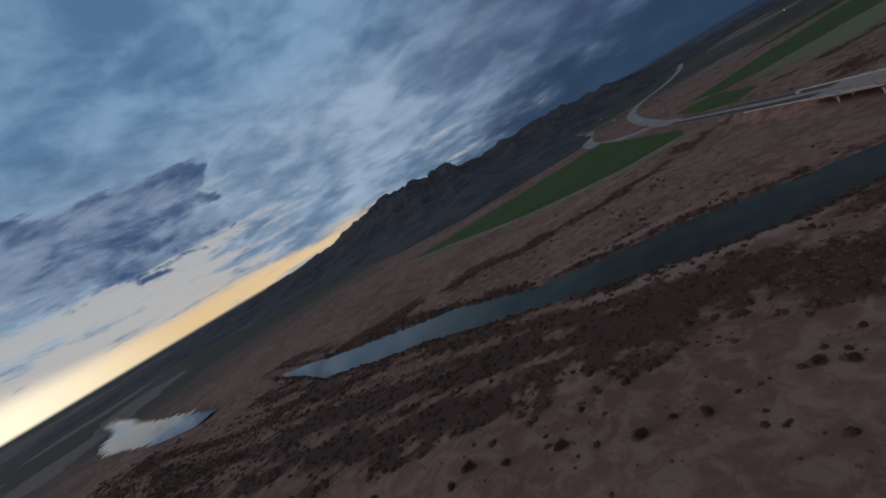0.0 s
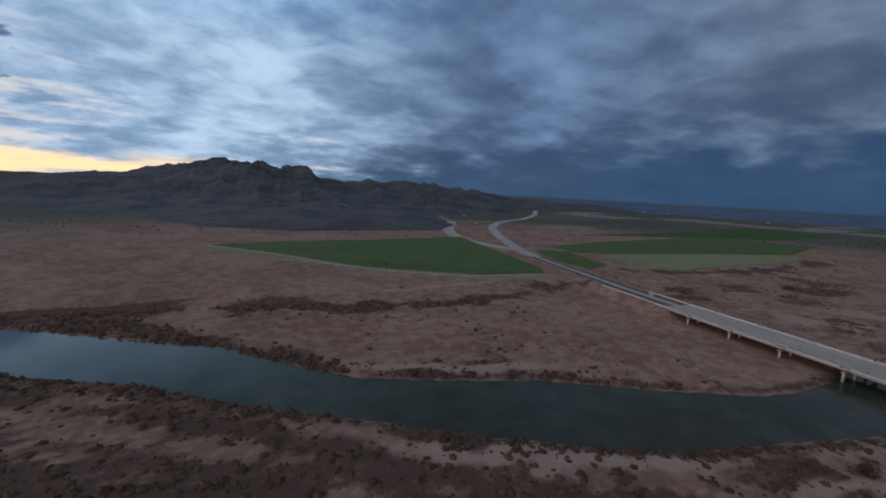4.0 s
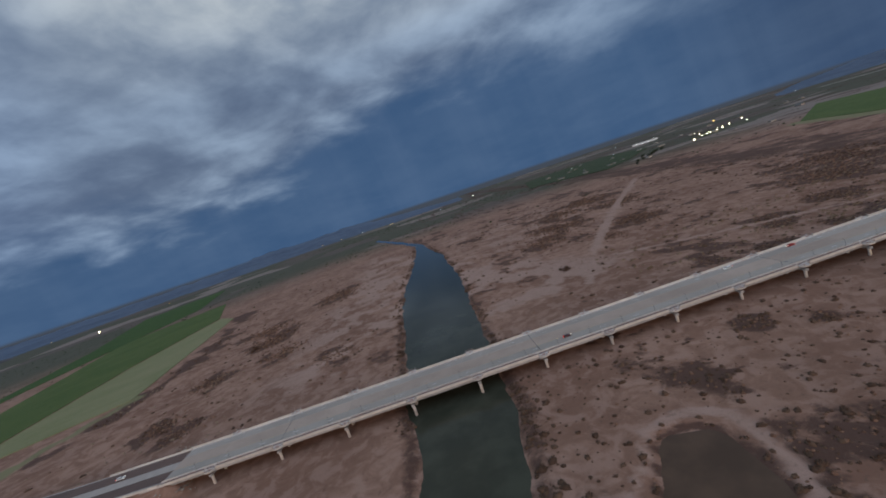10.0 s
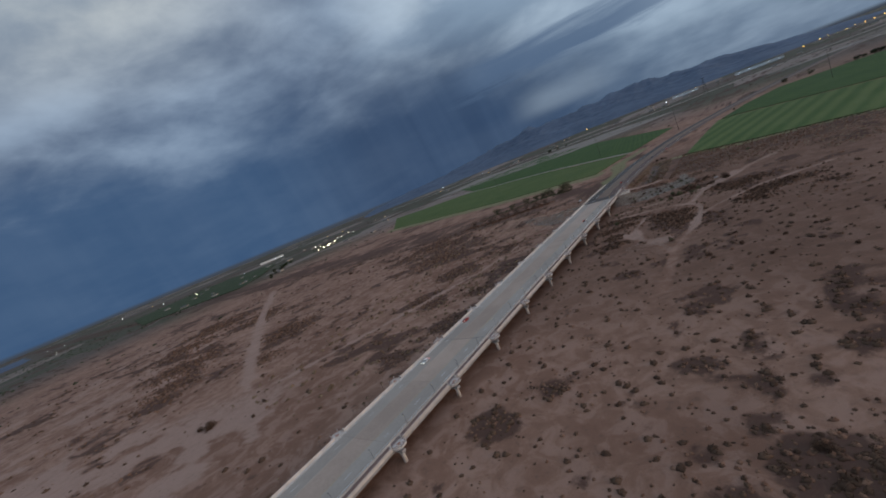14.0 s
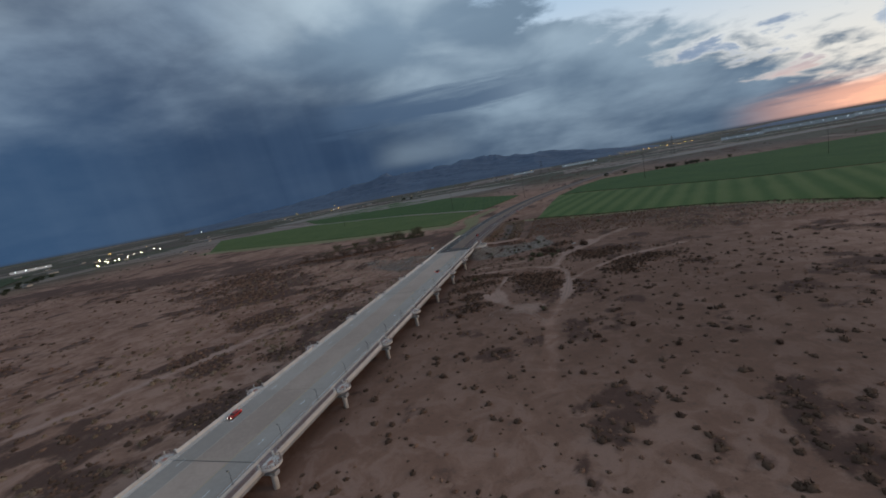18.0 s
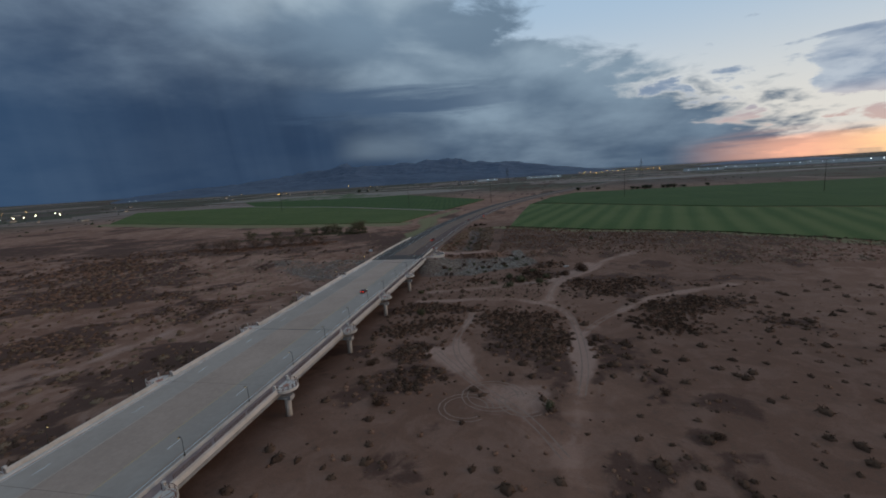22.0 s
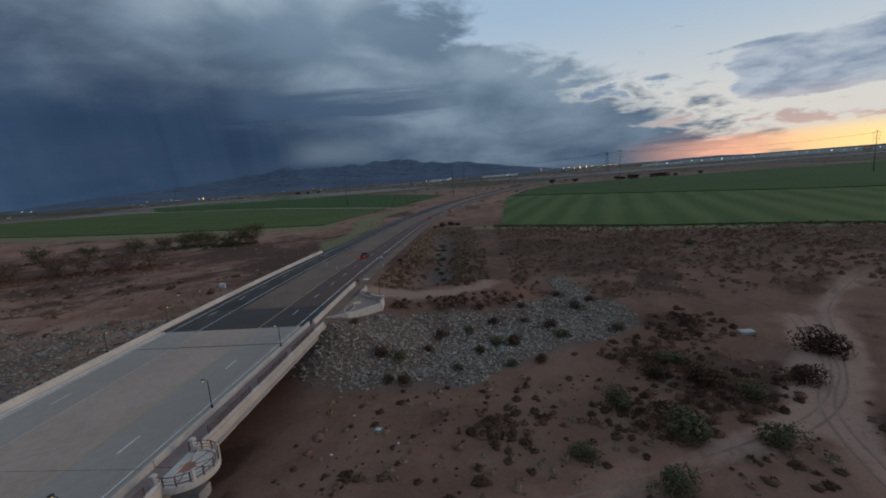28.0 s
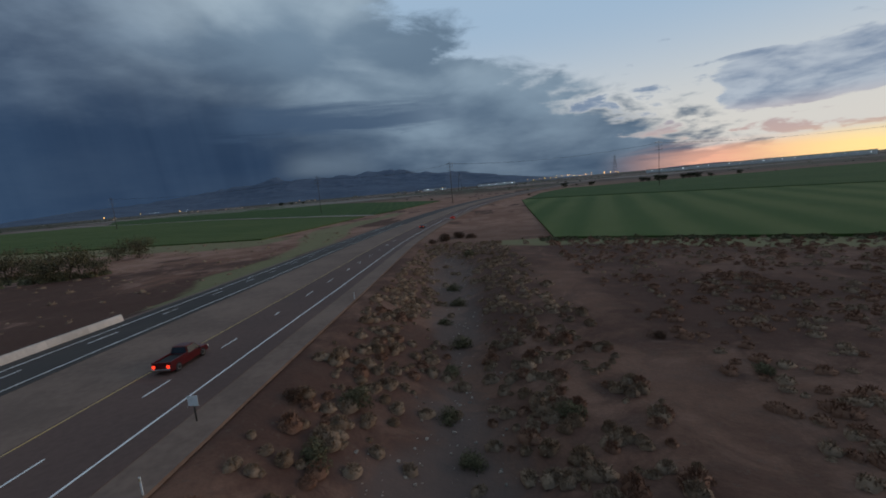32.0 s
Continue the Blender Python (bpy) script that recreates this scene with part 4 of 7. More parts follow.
field("field_7", [(44, 540), (116, 502), (199, 465), (313, 374), (420, 420), (444, 538), (280, 626), (91, 788), (66, 800), (56, 690)], M_CROPPALE, "pale green striped crop field behind a hedge")
field("field_8", [(70, 806), (94, 796), (282, 634), (450, 545), (800, 1010), (470, 1030), (160, 1036), (105, 930)], M_CROPDARK, "dark green crop field reaching the far trees")


field("field_9", [(-1090, 1465), (-400, 1312), (-150, 1418), (-72, 1512), (-300, 1690), (-1017, 1800)], M_STUBBLE_PALE, "pale bare field on the far plain")
field("field_10", [(-1180, 560), (-1330, 720), (-1700, 1000), (-2300, 1050), (-2300, 560), (-1600, 400)], M_ORCHARD, "dark olive orchard land by the far yard", 1.6)
field("field_11", [(150, 1560), (420, 1500), (900, 1560), (1500, 1500), (1500, 1680), (500, 1720)], M_STUBBLE_PALE, "pale bare field before the warehouses")
field("field_12", [(-420, -900), (-900, -1010), (-1500, -1260), (-1700, -1020), (-1100, -820)], M_CROPDARK, "dark green field beyond the northern crops")

# ---- mountains ----
def range_of(name, az0, az1, r0, r1, crest, mat, label, seed, rough=1.0, eye=100.0, foot=None):
    """A mountain range as land rising with distance; crest(az) is its angle over the plain, in degrees."""
    azs = np.linspace(az0, az1, int((az1 - az0) * (8 if foot else 5)) + 2)
    ss = np.concatenate([np.linspace(0, 1, 76), np.linspace(1, 1.08, 4)[1:]])
    start = np.array([foot(a) if foot else r0 for a in azs])[None, :]
    A, SS = np.meshgrid(azs, ss)
    R = np.where(SS <= 1, start + (r1 - start) * SS, r1 * SS)
    X, Y = R * np.sin(np.radians(A)), R * np.cos(np.radians(A))
    rise = 0.35 * np.clip(SS, 0, 1) + 0.65 * spread(SS, 0.05, 1.0)
    peak = np.array([crest(a) for a in azs])[None, :]
    H = (np.tan(np.radians(np.maximum(peak, -2))) * r1 + eye) * rise
    ridge = np.clip(0.5 + 0.75 * fbm(X + seed * 97, Y + seed * 31, 620.0, 6, 0.52, True), 0, 1.4)
    broad = fbm(X, Y + seed * 53, 1500.0, 3)
    swing = rough * (1 - 0.62 * spread(SS, 0.62, 1.0))
    bump = H * swing * (1.15 * (ridge - 0.55) + 0.35 * broad) + rough * 26 * (ridge - 0.4) * spread(SS, 0.0, 0.12) * (1 - spread(SS, 0.4, 0.8))
    bump += (0.10 + 0.10 * rough) * np.minimum(H, 190) * fbm(A * 60, A * 0 + seed, 90.0, 4, 0.5) * spread(SS, 0.75, 1.0)
    end = spread(A, az0, az0 + 3) * (1 - spread(A, az1 - 3, az1))
    Z = (H + bump) * end * np.where(R > r1, 1 - (R - r1) / (r1 * 0.08) * 0.9, 1.0) - 6 * (1 - spread(SS, 0.0, 0.04))
    n, m = A.shape
    idx = np.arange(n * m).reshape(n, m)
    q = np.stack([idx[:-1, :-1], idx[1:, :-1], idx[1:, 1:], idx[:-1, 1:]], -1).reshape(-1, 4)
    me = mesh_of(name, np.stack([X, Y, Z], -1).reshape(-1, 3), q.tolist(), mat)
    tagged(new(name, me), label, "mountain", kind="structure")


def between(table):
    return lambda a: float(np.interp(a, [t[0] for t in table], [t[1] for t in table]))


range_of("mountains_north", 120, 222, 980, 3600, between([(120, -1.6), (130, -1.5), (141, -0.8), (149, -0.6), (157, -0.2), (163, 1.0), (166, 1.5), (170.6, 1.35), (174.5, 1.6), (175.5, 0.8), (180, 0.4), (187, 0.4), (189, 0.7), (194, 0.2), (199, -0.1), (203, -0.7), (214, -1.0), (222, -1.6)]),
         M_MOUNT, "dark rugged desert mountains behind the fields", 11, 1.0, 100.0, between([(120, 2700), (135, 2300), (145, 1500), (152, 1000), (160, 870), (181, 870), (186, 1020), (195, 1560), (200, 1850), (205, 2350), (222, 3000)]))
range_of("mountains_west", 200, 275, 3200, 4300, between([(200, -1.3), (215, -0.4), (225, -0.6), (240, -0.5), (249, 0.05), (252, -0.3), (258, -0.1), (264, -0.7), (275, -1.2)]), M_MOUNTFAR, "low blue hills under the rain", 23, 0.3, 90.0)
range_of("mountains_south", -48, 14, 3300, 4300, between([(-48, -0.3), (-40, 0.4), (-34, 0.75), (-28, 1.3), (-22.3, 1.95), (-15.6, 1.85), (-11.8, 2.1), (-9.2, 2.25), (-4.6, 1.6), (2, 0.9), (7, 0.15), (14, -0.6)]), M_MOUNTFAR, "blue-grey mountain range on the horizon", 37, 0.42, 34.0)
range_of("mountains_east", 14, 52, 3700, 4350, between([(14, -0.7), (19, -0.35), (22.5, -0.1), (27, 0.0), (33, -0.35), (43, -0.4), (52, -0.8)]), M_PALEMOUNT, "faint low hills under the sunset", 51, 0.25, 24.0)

# ---- roads ----
def road(name, pts, half, z, mat, label, thick=0.25):
    s = Shape().strip(pts, half, z, thick)
    return tagged(new(name, s.mesh(name, mat)), label, "road", kind="structure")


S_LINE, N_LINE = curve(ROAD_S, 9.0), curve(ROAD_N, 9.0)
s_level = lambda p: float(road_level(np.array([p[1]]))[0]) if p[1] < 700 else max(4.35, level(*p) + 0.5)
n_level = lambda p: max(level(*p) + 0.12, DECK_Z - 0.05 - 4.6 * float(spread(np.array([-p[1]]), 250, 520)[0]))
road_s = road("road_south", S_LINE, lambda i: (-16.9, 18.2), s_level, M_MEDIAN, "sandy median and shoulders of the southern road")
road("road_southbound", S_LINE, lambda i: (4.6, 15.0), lambda p: s_level(p) + 0.03, M_ASPHALTBROWN, "dusty brown asphalt carriageway", 0.05)
road("road_northbound", S_LINE, lambda i: (-15.9, -6.4), lambda p: s_level(p) + 0.03, M_ASPHALT, "dark fresh asphalt carriageway", 0.05)
road_n = road("road_north", N_LINE, lambda i: (-15.5, 15.5) if i < 30 else (-12.0, 12.0), n_level, M_OLDROAD, "grey dusty road leading to the northern junction")
road("road_north_lane", N_LINE[:34], lambda i: (-14.5, -4.5), lambda p: n_level(p) + 0.03, M_ASPHALTBROWN, "brown asphalt lanes of the northern approach", 0.05)
road("road_north_lane_2", N_LINE[:34], lambda i: (3.5, 14.0), lambda p: n_level(p) + 0.03, M_ASPHALTBROWN, "brown asphalt lanes of the northern approach", 0.05)
road("road_spur", curve(SPUR_N, 12.0), 14.0, lambda p: level(*p) + 0.14, M_OLDROAD, "pale gravel turnout beside the junction")
road("road_farm", curve([(-60, 748), (-300, 932), (-640, 1128), (-1000, 1390)], 30.0), 3.0, lambda p: level(*p) + 0.55, M_OLDROAD, "pale farm track between two fields")
road("road_lane", curve([(20, -428), (110, -424), (240, -484), (356, -600), (450, -682)], 25.0), 2.2, lambda p: level(*p) + 0.2, M_OLDROAD, "pale dirt lane along the green field")
road("road_plain", curve([(-1900, 2050), (-900, 1980), (-200, 1890), (300, 2050), (1500, 1900)], 60.0), 16.0, lambda p: level(*p) + 0.3, M_OLDROAD, "pale far road across the plain")


def markings(parent, name, line, off, width, start, stop, mat, dash=None, period=None, lift=0.045, lev=s_level):
    """A painted line, or one part for each dash, at an offset from a road's middle."""
    acc, run, made = 0.0, [], None
    dense = curve([(p[0], p[1]) for p in line], 1.5)
    here = 0.0
    segs, cur = [], []
    for a, b in zip(dense, dense[1:]):
        here += math.hypot(b[0] - a[0], b[1] - a[1])
        on = start <= here <= stop and (dash is None or (here - start) % period < dash)
        if on:
            cur.append(a)
        elif cur:
            cur.append(a)
            segs.append(cur)
            cur = []
    if len(cur) > 1:
        segs.append(cur)
    for seg in segs:
        if len(seg) > 1:
            part(name, Shape().strip(seg, lambda i: (off - width / 2, off + width / 2), lambda p: lev(p) + lift, 0.015).mesh(name, mat), parent)


road("road_apron", [(-17.6, 374.8), (-17.6, 379), (-17.6, 383), (-17.6, 387.5)], lambda i: (-15.8, 15.0), lambda p: s_level(p) + 0.036, M_ASPHALTDARK, "dark asphalt apron where road meets bridge", 0.05)
markings(road_s, "edge_line", S_LINE, 12.7, 0.16, 2, 420, M_WHITE)
markings(road_s, "lane_dash", S_LINE, 8.5, 0.14, 11.2, 300, M_WHITE, 3.0, 11.5)
markings(road_s, "yellow_line", S_LINE, 4.9, 0.15, 2, 420, M_YELLOW)
markings(road_s, "edge_line", S_LINE, -13.7, 0.14, 2, 260, M_WHITE)
markings(road_s, "lane_dash", S_LINE, -11.6, 0.14, 12.4, 240, M_WHITE, 3.1, 12.1)
markings(road_s, "yellow_line", S_LINE, -7.6, 0.14, 2, 260, M_WHITE)

# ---- bridge ----
bridge = thing("bridge", "long pale concrete road bridge on round piers over the river", "bridge", at=(0, 0, DECK_Z))
PIERS = [334.4 - 37.2 * k for k in range(16)]
JOINTS = [DECK_S] + PIERS + [DECK_N]


def span(name, x0, x1, z0, z1, mat, label="", c=0.0):
    """One piece per span between the joints."""
    for a, b in zip(JOINTS, JOINTS[1:]):
        part(name, Shape().box(x0, x1, b + 0.03, a - 0.03, z0, z1, c).mesh(name, mat), bridge, label)


span("deck_slab", X_LEFT, X_RIGHT, -0.38, 0.0, M_DECK)
span("worn_lane", -31.8, -24.4, 0.002, 0.012, M_WORN, "darker worn traffic lane")
span("worn_lane", -12.4, -5.2, 0.002, 0.012, M_WORN, "darker worn traffic lane")
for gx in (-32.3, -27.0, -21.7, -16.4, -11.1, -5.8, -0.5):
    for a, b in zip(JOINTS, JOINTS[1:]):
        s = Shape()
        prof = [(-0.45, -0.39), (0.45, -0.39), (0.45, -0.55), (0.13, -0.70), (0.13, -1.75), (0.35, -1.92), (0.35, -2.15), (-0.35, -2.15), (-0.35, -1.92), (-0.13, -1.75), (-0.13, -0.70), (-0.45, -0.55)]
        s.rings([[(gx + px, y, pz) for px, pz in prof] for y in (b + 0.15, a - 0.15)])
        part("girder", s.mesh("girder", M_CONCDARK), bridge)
# parapets, walkways and kerb barriers, span by span
for a, b in zip(JOINTS, JOINTS[1:]):
    for x, side in ((X_RIGHT, -1), (X_LEFT, 1)):
        hw = 0.55 if side < 0 else 1.05
        wall = [(x, 0.0), (x, hw), (x + side * 0.12, hw + 0.07), (x + side * 0.34, hw + 0.07), (x + side * 0.40, hw - 0.05), (x + side * 0.40, 0.0)]
        part("parapet", Shape().rings([[(px, y, pz) for px, pz in (wall if side < 0 else wall[::-1])] for y in (b + (2.5 if b > DECK_N else 0.05), a - (2.5 if a < DECK_S else 0.05))]).mesh("parapet", M_CONC), bridge, "pale concrete parapet with a sloped cap")
        fx = x + (0.04 if side < 0 else -0.04)
        part("edge_fascia", Shape().box(min(fx, fx + 0.10 * -side), max(fx, fx + 0.10 * -side), b + 0.05, a - 0.05, -0.62, 0.30, 0.0).mesh("edge_fascia", M_CONC), bridge)
    part("walkway", Shape().box(-2.15, 0.58, b + 0.04, a - 0.04, 0.0, 0.17, 0.02).mesh("walkway", M_WALKWAY), bridge, "reddish brown footway")
    prof = [(-2.78, 0.0), (-2.78, 0.12), (-2.60, 0.32), (-2.52, 0.86), (-2.26, 0.86), (-2.20, 0.0)]
    part("road_barrier", Shape().rings([[(px, y, pz) for px, pz in prof[::-1]] for y in (b + 0.04, a - 0.04)]).mesh("road_barrier", M_CONC), bridge)
    part("kerb", Shape().box(-33.2, -32.2, b + 0.04, a - 0.04, 0.0, 0.16, 0.03).mesh("kerb", M_CONC), bridge)
    # painted lines
    for x, w, mat, nm in ((-4.4, 0.16, M_WHITE, "edge_line"), (-31.7, 0.15, M_WHITE, "edge_line"), (-12.3, 0.13, M_YELLOW, "yellow_line"), (-24.2, 0.13, M_FADED, "yellow_line")):
        part(nm, Shape().box(x - w / 2, x + w / 2, b + 0.1, a - 0.1, 0.014, 0.020).mesh(nm, mat), bridge)
    if a in PIERS[2::4]:
        part("expansion_joint", Shape().box(X_LEFT + 0.5, -2.9, a - 0.14, a + 0.14, -0.02, 0.022).mesh("expansion_joint", M_DARKSTEEL), bridge, "dark steel joint across the deck")
dash = Shape().box(-0.07, 0.07, -1.55, 1.55, 0.014, 0.020).mesh("lane_dash", M_WHITE)
y = 358.4
while y > DECK_N:
    part("lane_dash", dash, bridge, at=(-8.6, y, 0))
    part("lane_dash", dash, bridge, at=(-28.1, y - 9.2, 0))
    y -= 19.9
chev = Shape().box(-0.10, 0.10, -4.6, 4.6, 0.022, 0.028).mesh("median_stripe", M_FADED)
for k in range(7):
    part("median_stripe", chev, bridge, "faded diagonal median stripe", pose(-19.4, DECK_S - 8 - 15 * k, 0, 0, 0, -58))


def lookout(side, y):
    """A round viewing bay over a pier, with its slab, paving ring, rail and posts."""
    cx = 1.2 if side > 0 else -35.0
    R = 2.95
    arc = [radians(a) * side for a in range(-120, 121, 12)]
    pt = lambda r, a: (cx + side * r * math.cos(a), y + r * math.sin(a))
    s = Shape()
    base = [pt(R, a) for a in arc]
    if side < 0:
        base = base[::-1]
    s.rings([[(p[0], p[1], z) for p in [(cx + (q[0] - cx) * f, y + (q[1] - y) * f) for q in base]] for f, z in ((0.72, -0.95), (0.97, -0.55), (1.0, -0.45), (1.0, 0.18))])
    bay = part("lookout_bay", s.mesh("lookout_bay", M_CONC), bridge, "round pale viewing bay above a pier")
    part("paving_disc", Shape().lathe(cx, y, ((0.80, 0.181), (0.80, 0.20)), 16).mesh("paving_disc", M_BRICK), bay, "terracotta paving disc")
    for a in (-108, -72, -36, 0, 36, 72, 108):
        q = pt(R - 0.35, radians(a))
        d = Vector((q[0] - cx, q[1] - y)).normalized() * 0.78
        part("paving_band", Shape().strip([(cx + d[0], y + d[1]), q], 0.07, 0.192, 0.012).mesh("paving_band", M_BRICK), bay)
    part("paving_ring", Shape().strip([pt(R - 0.42, a) for a in arc], 0.07, 0.196, 0.012).mesh("paving_ring", M_BRICK), bay)
    for h, r in ((1.18, 0.05), (0.78, 0.025), (0.45, 0.025)):
        rail = Shape().rings([[(cx + side * (R - 0.12 + r * math.cos(t)) * math.cos(a), y + (R - 0.12 + r * math.cos(t)) * math.sin(a), h + r * math.sin(t)) for t in (0.5, 1.55, 2.6, 3.65, 4.7, 5.75)] for a in arc])
        part("rail", rail.mesh("rail", M_STEEL), bay)
    post = Shape().box(-0.05, 0.05, -0.05, 0.05, 0.17, 1.18).mesh("rail_post", M_STEEL)
    for a in arc[::2]:
        p = pt(R - 0.12, a)
        part("rail_post", post, bay, at=(p[0], p[1], 0))
    # pale pillars in the rail
    slim = Shape().box(-0.14, 0.14, -0.14, 0.14, -0.2, 1.36, 0.04).mesh("rail_pillar", M_CONC)
    for a in (-42, 42):
        p = pt(R - 0.1, radians(a))
        part("rail_pillar", slim, bay, at=pose(p[0], p[1], 0, 0, 0, a * side))
    # pillars where the bay meets the parapet
    pil = Shape().box(-0.28, 0.28, -0.28, 0.28, -0.3, 1.45, 0.05).mesh("corner_pillar", M_CONC)
    for e in (-1, 1):
        part("corner_pillar", pil, bay, at=(cx - side * 1.2, y + e * 2.75, 0))


for y in PIERS:
    for side in (1, -1):
        lookout(side, y)
    gl = [level(x, y) - DECK_Z - 0.6 for x in (1.2, -11.0, -23.0, -35.0)]
    for x, low in zip((1.2, -11.0, -23.0, -35.0), gl):
        s = Shape().lathe(x, y, ((0.78, min(low, -8.6)), (0.78, -3.6), (0.86, -3.2), (1.15, -2.7)), 16)
        part("pier_column", s.mesh("pier_column", M_CONC, True), bridge, "round pale pier column")
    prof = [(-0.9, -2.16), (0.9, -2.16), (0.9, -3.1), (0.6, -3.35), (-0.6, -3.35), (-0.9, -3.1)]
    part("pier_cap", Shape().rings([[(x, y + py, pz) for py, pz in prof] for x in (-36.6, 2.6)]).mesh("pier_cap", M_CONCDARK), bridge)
# footway rail: panels of thin bars on the outer parapet of each span
panel = Shape()
for z in (0.72, 1.5):
    panel.box(-0.035, 0.035, -4.4, 4.4, z - 0.035, z + 0.035)
for k in range(5):
    panel.box(-0.045, 0.045, -4.4 + 2.2 * k - 0.045, -4.4 + 2.2 * k + 0.045, 0.6, 1.56)
for k in range(56):
    panel.box(-0.014, 0.014, -4.32 + 0.157 * k - 0.016, -4.32 + 0.157 * k + 0.016, 0.74, 1.48)
panel = panel.mesh("rail_panel", M_STEEL)
for a, b in zip(JOINTS, JOINTS[1:]):
    n = max(1, int((a - b - 7) / 9.0))
    for k in range(n):
        part("rail_panel", panel, bridge, at=(X_RIGHT - 0.22, b + 3.8 + (k + 0.5) * (a - b - 7.6) / n, 0))
part("expansion_joint", Shape().box(X_LEFT + 0.5, -2.9, 366.0, 366.24, -0.02, 0.022).mesh("expansion_joint", M_DARKSTEEL), bridge, "dark steel joint across the deck")
# abutments with wing walls
for yend, d in ((DECK_S, 1), (DECK_N, -1)):
    part("abutment", Shape().box(X_LEFT + 0.3, X_RIGHT - 0.3, min(yend, yend + d * 1.6) + 0.02, max(yend, yend + d * 1.6) + 0.02, -6.5, -0.40, 0.05).mesh("abutment", M_CONC), bridge)
    for x in (X_LEFT + 0.05, X_RIGHT - 0.45):
        y0, y1 = sorted((yend + d * 0.05, yend + d * 11.0))
        n = [(y0, -0.42), (y1, -0.42), (y1, -2.0), (y0, -5.2)] if d > 0 else [(y0, -0.42), (y1, -0.42), (y1, -5.2), (y0, -2.0)]
        part("wing_wall", Shape().rings([[(x + e, yy, zz) for yy, zz in n] for e in (0.0, 0.4)]).mesh("wing_wall", M_CONC), bridge)


# roadside barriers past the bridge
def roadside_wall(name, pts, z, label, h=0.95, w=0.22):
    ob = thing(name, label, "barrier", at=(pts[0][0], pts[0][1], z(pts[0])))
    left, right = offset(pts, w)
    l2, r2 = offset(pts, w * 0.55)
    for i in range(len(pts) - 1):
        s = Shape()
        ring = lambda k: [(left[k][0], left[k][1], z(pts[k]) - 0.3), (left[k][0], left[k][1], z(pts[k]) + 0.25), (l2[k][0], l2[k][1], z(pts[k]) + h), (r2[k][0], r2[k][1], z(pts[k]) + h), (right[k][0], right[k][1], z(pts[k]) + 0.25), (right[k][0], right[k][1], z(pts[k]) - 0.3)]
        s.rings([ring(i), ring(i + 1)])
        s.v = [(v[0] - pts[0][0], v[1] - pts[0][1], v[2] - z(pts[0])) for v in s.v]
        part("barrier_block", s.mesh("barrier_block", M_CONC), ob)


def run(x0, y0, x1, y1, n):
    return [(x0 + (x1 - x0) * k / n, y0 + (y1 - y0) * k / n) for k in range(n + 1)]


roadside_wall("concrete_barrier", run(-33.8, 375.0, -33.8, 466, 16), s_level, "long pale concrete barrier along the dark carriageway", 1.0, 0.32)
roadside_wall("concrete_barrier", run(-1.7, 375.0, -2.0, 404.6, 6), s_level, "short pale concrete barrier past the bridge end", 1.0, 0.26)
roadside_wall("concrete_barrier", run(0.2, -252.6, -6, -342, 15), n_level, "pale concrete barrier of the northern approach", 0.9, 0.26)
roadside_wall("concrete_barrier", run(-33.2, -252.6, -36, -306, 9), n_level, "pale concrete barrier of the northern approach", 0.9, 0.26)


# ---- lamps ----
def bridge_lamp():
    ob = thing("street_lamp", "slim bronze lamp post with a small lit amber head", "lamp", "lamps along the bridge")
    part("base", Shape().lathe(0, 0, ((0.16, 0.0), (0.16, 0.25), (0.09, 0.4)), 10).mesh("base", M_DARKSTEEL), ob)
    part("pole", Shape().bar((0, 0, 0.3), (0, 0, 3.5), 0.06, 8, 0.045).mesh("pole", M_DARKSTEEL), ob)
    part("arm", Shape().bar((0, 0, 3.45), (-0.45, 0, 3.62), 0.035, 6).mesh("arm", M_DARKSTEEL), ob)
    head = part("lamp_head", Shape().lathe(-0.55, 0, ((0.10, 3.72), (0.24, 3.66), (0.24, 3.58)), 10).mesh("lamp_head", M_DARKSTEEL), ob)
    part("glass", Shape().lathe(-0.55, 0, ((0.20, 3.58), (0.14, 3.47), (0.03, 3.43)), 10).mesh("glass", M_AMBER), head, "small amber glass")
    return ob


lamp = bridge_lamp()
first = True
for k in range(33):
    for x, turn in ((-2.4, 0), (-33.4, 180)):
        y = 362.8 - 18.6 * k
        m = pose(x, y, DECK_Z + (0.86 if x > -10 else 1.12), 0, 0, turn)
        if first:
            lamp.matrix_basis, first = m, False
        else:
            copy_thing(lamp, m)
for x, y, turn in ((6.0, 398.0, 200), (-39.0, 384, 180), (-37.5, 402, 180), (-46, 371, 180)):
    copy_thing(lamp, pose(x, y, level(x, y) if x > 0 or x < -37 else s_level((x, y)) + 0.9, 0, 0, turn))

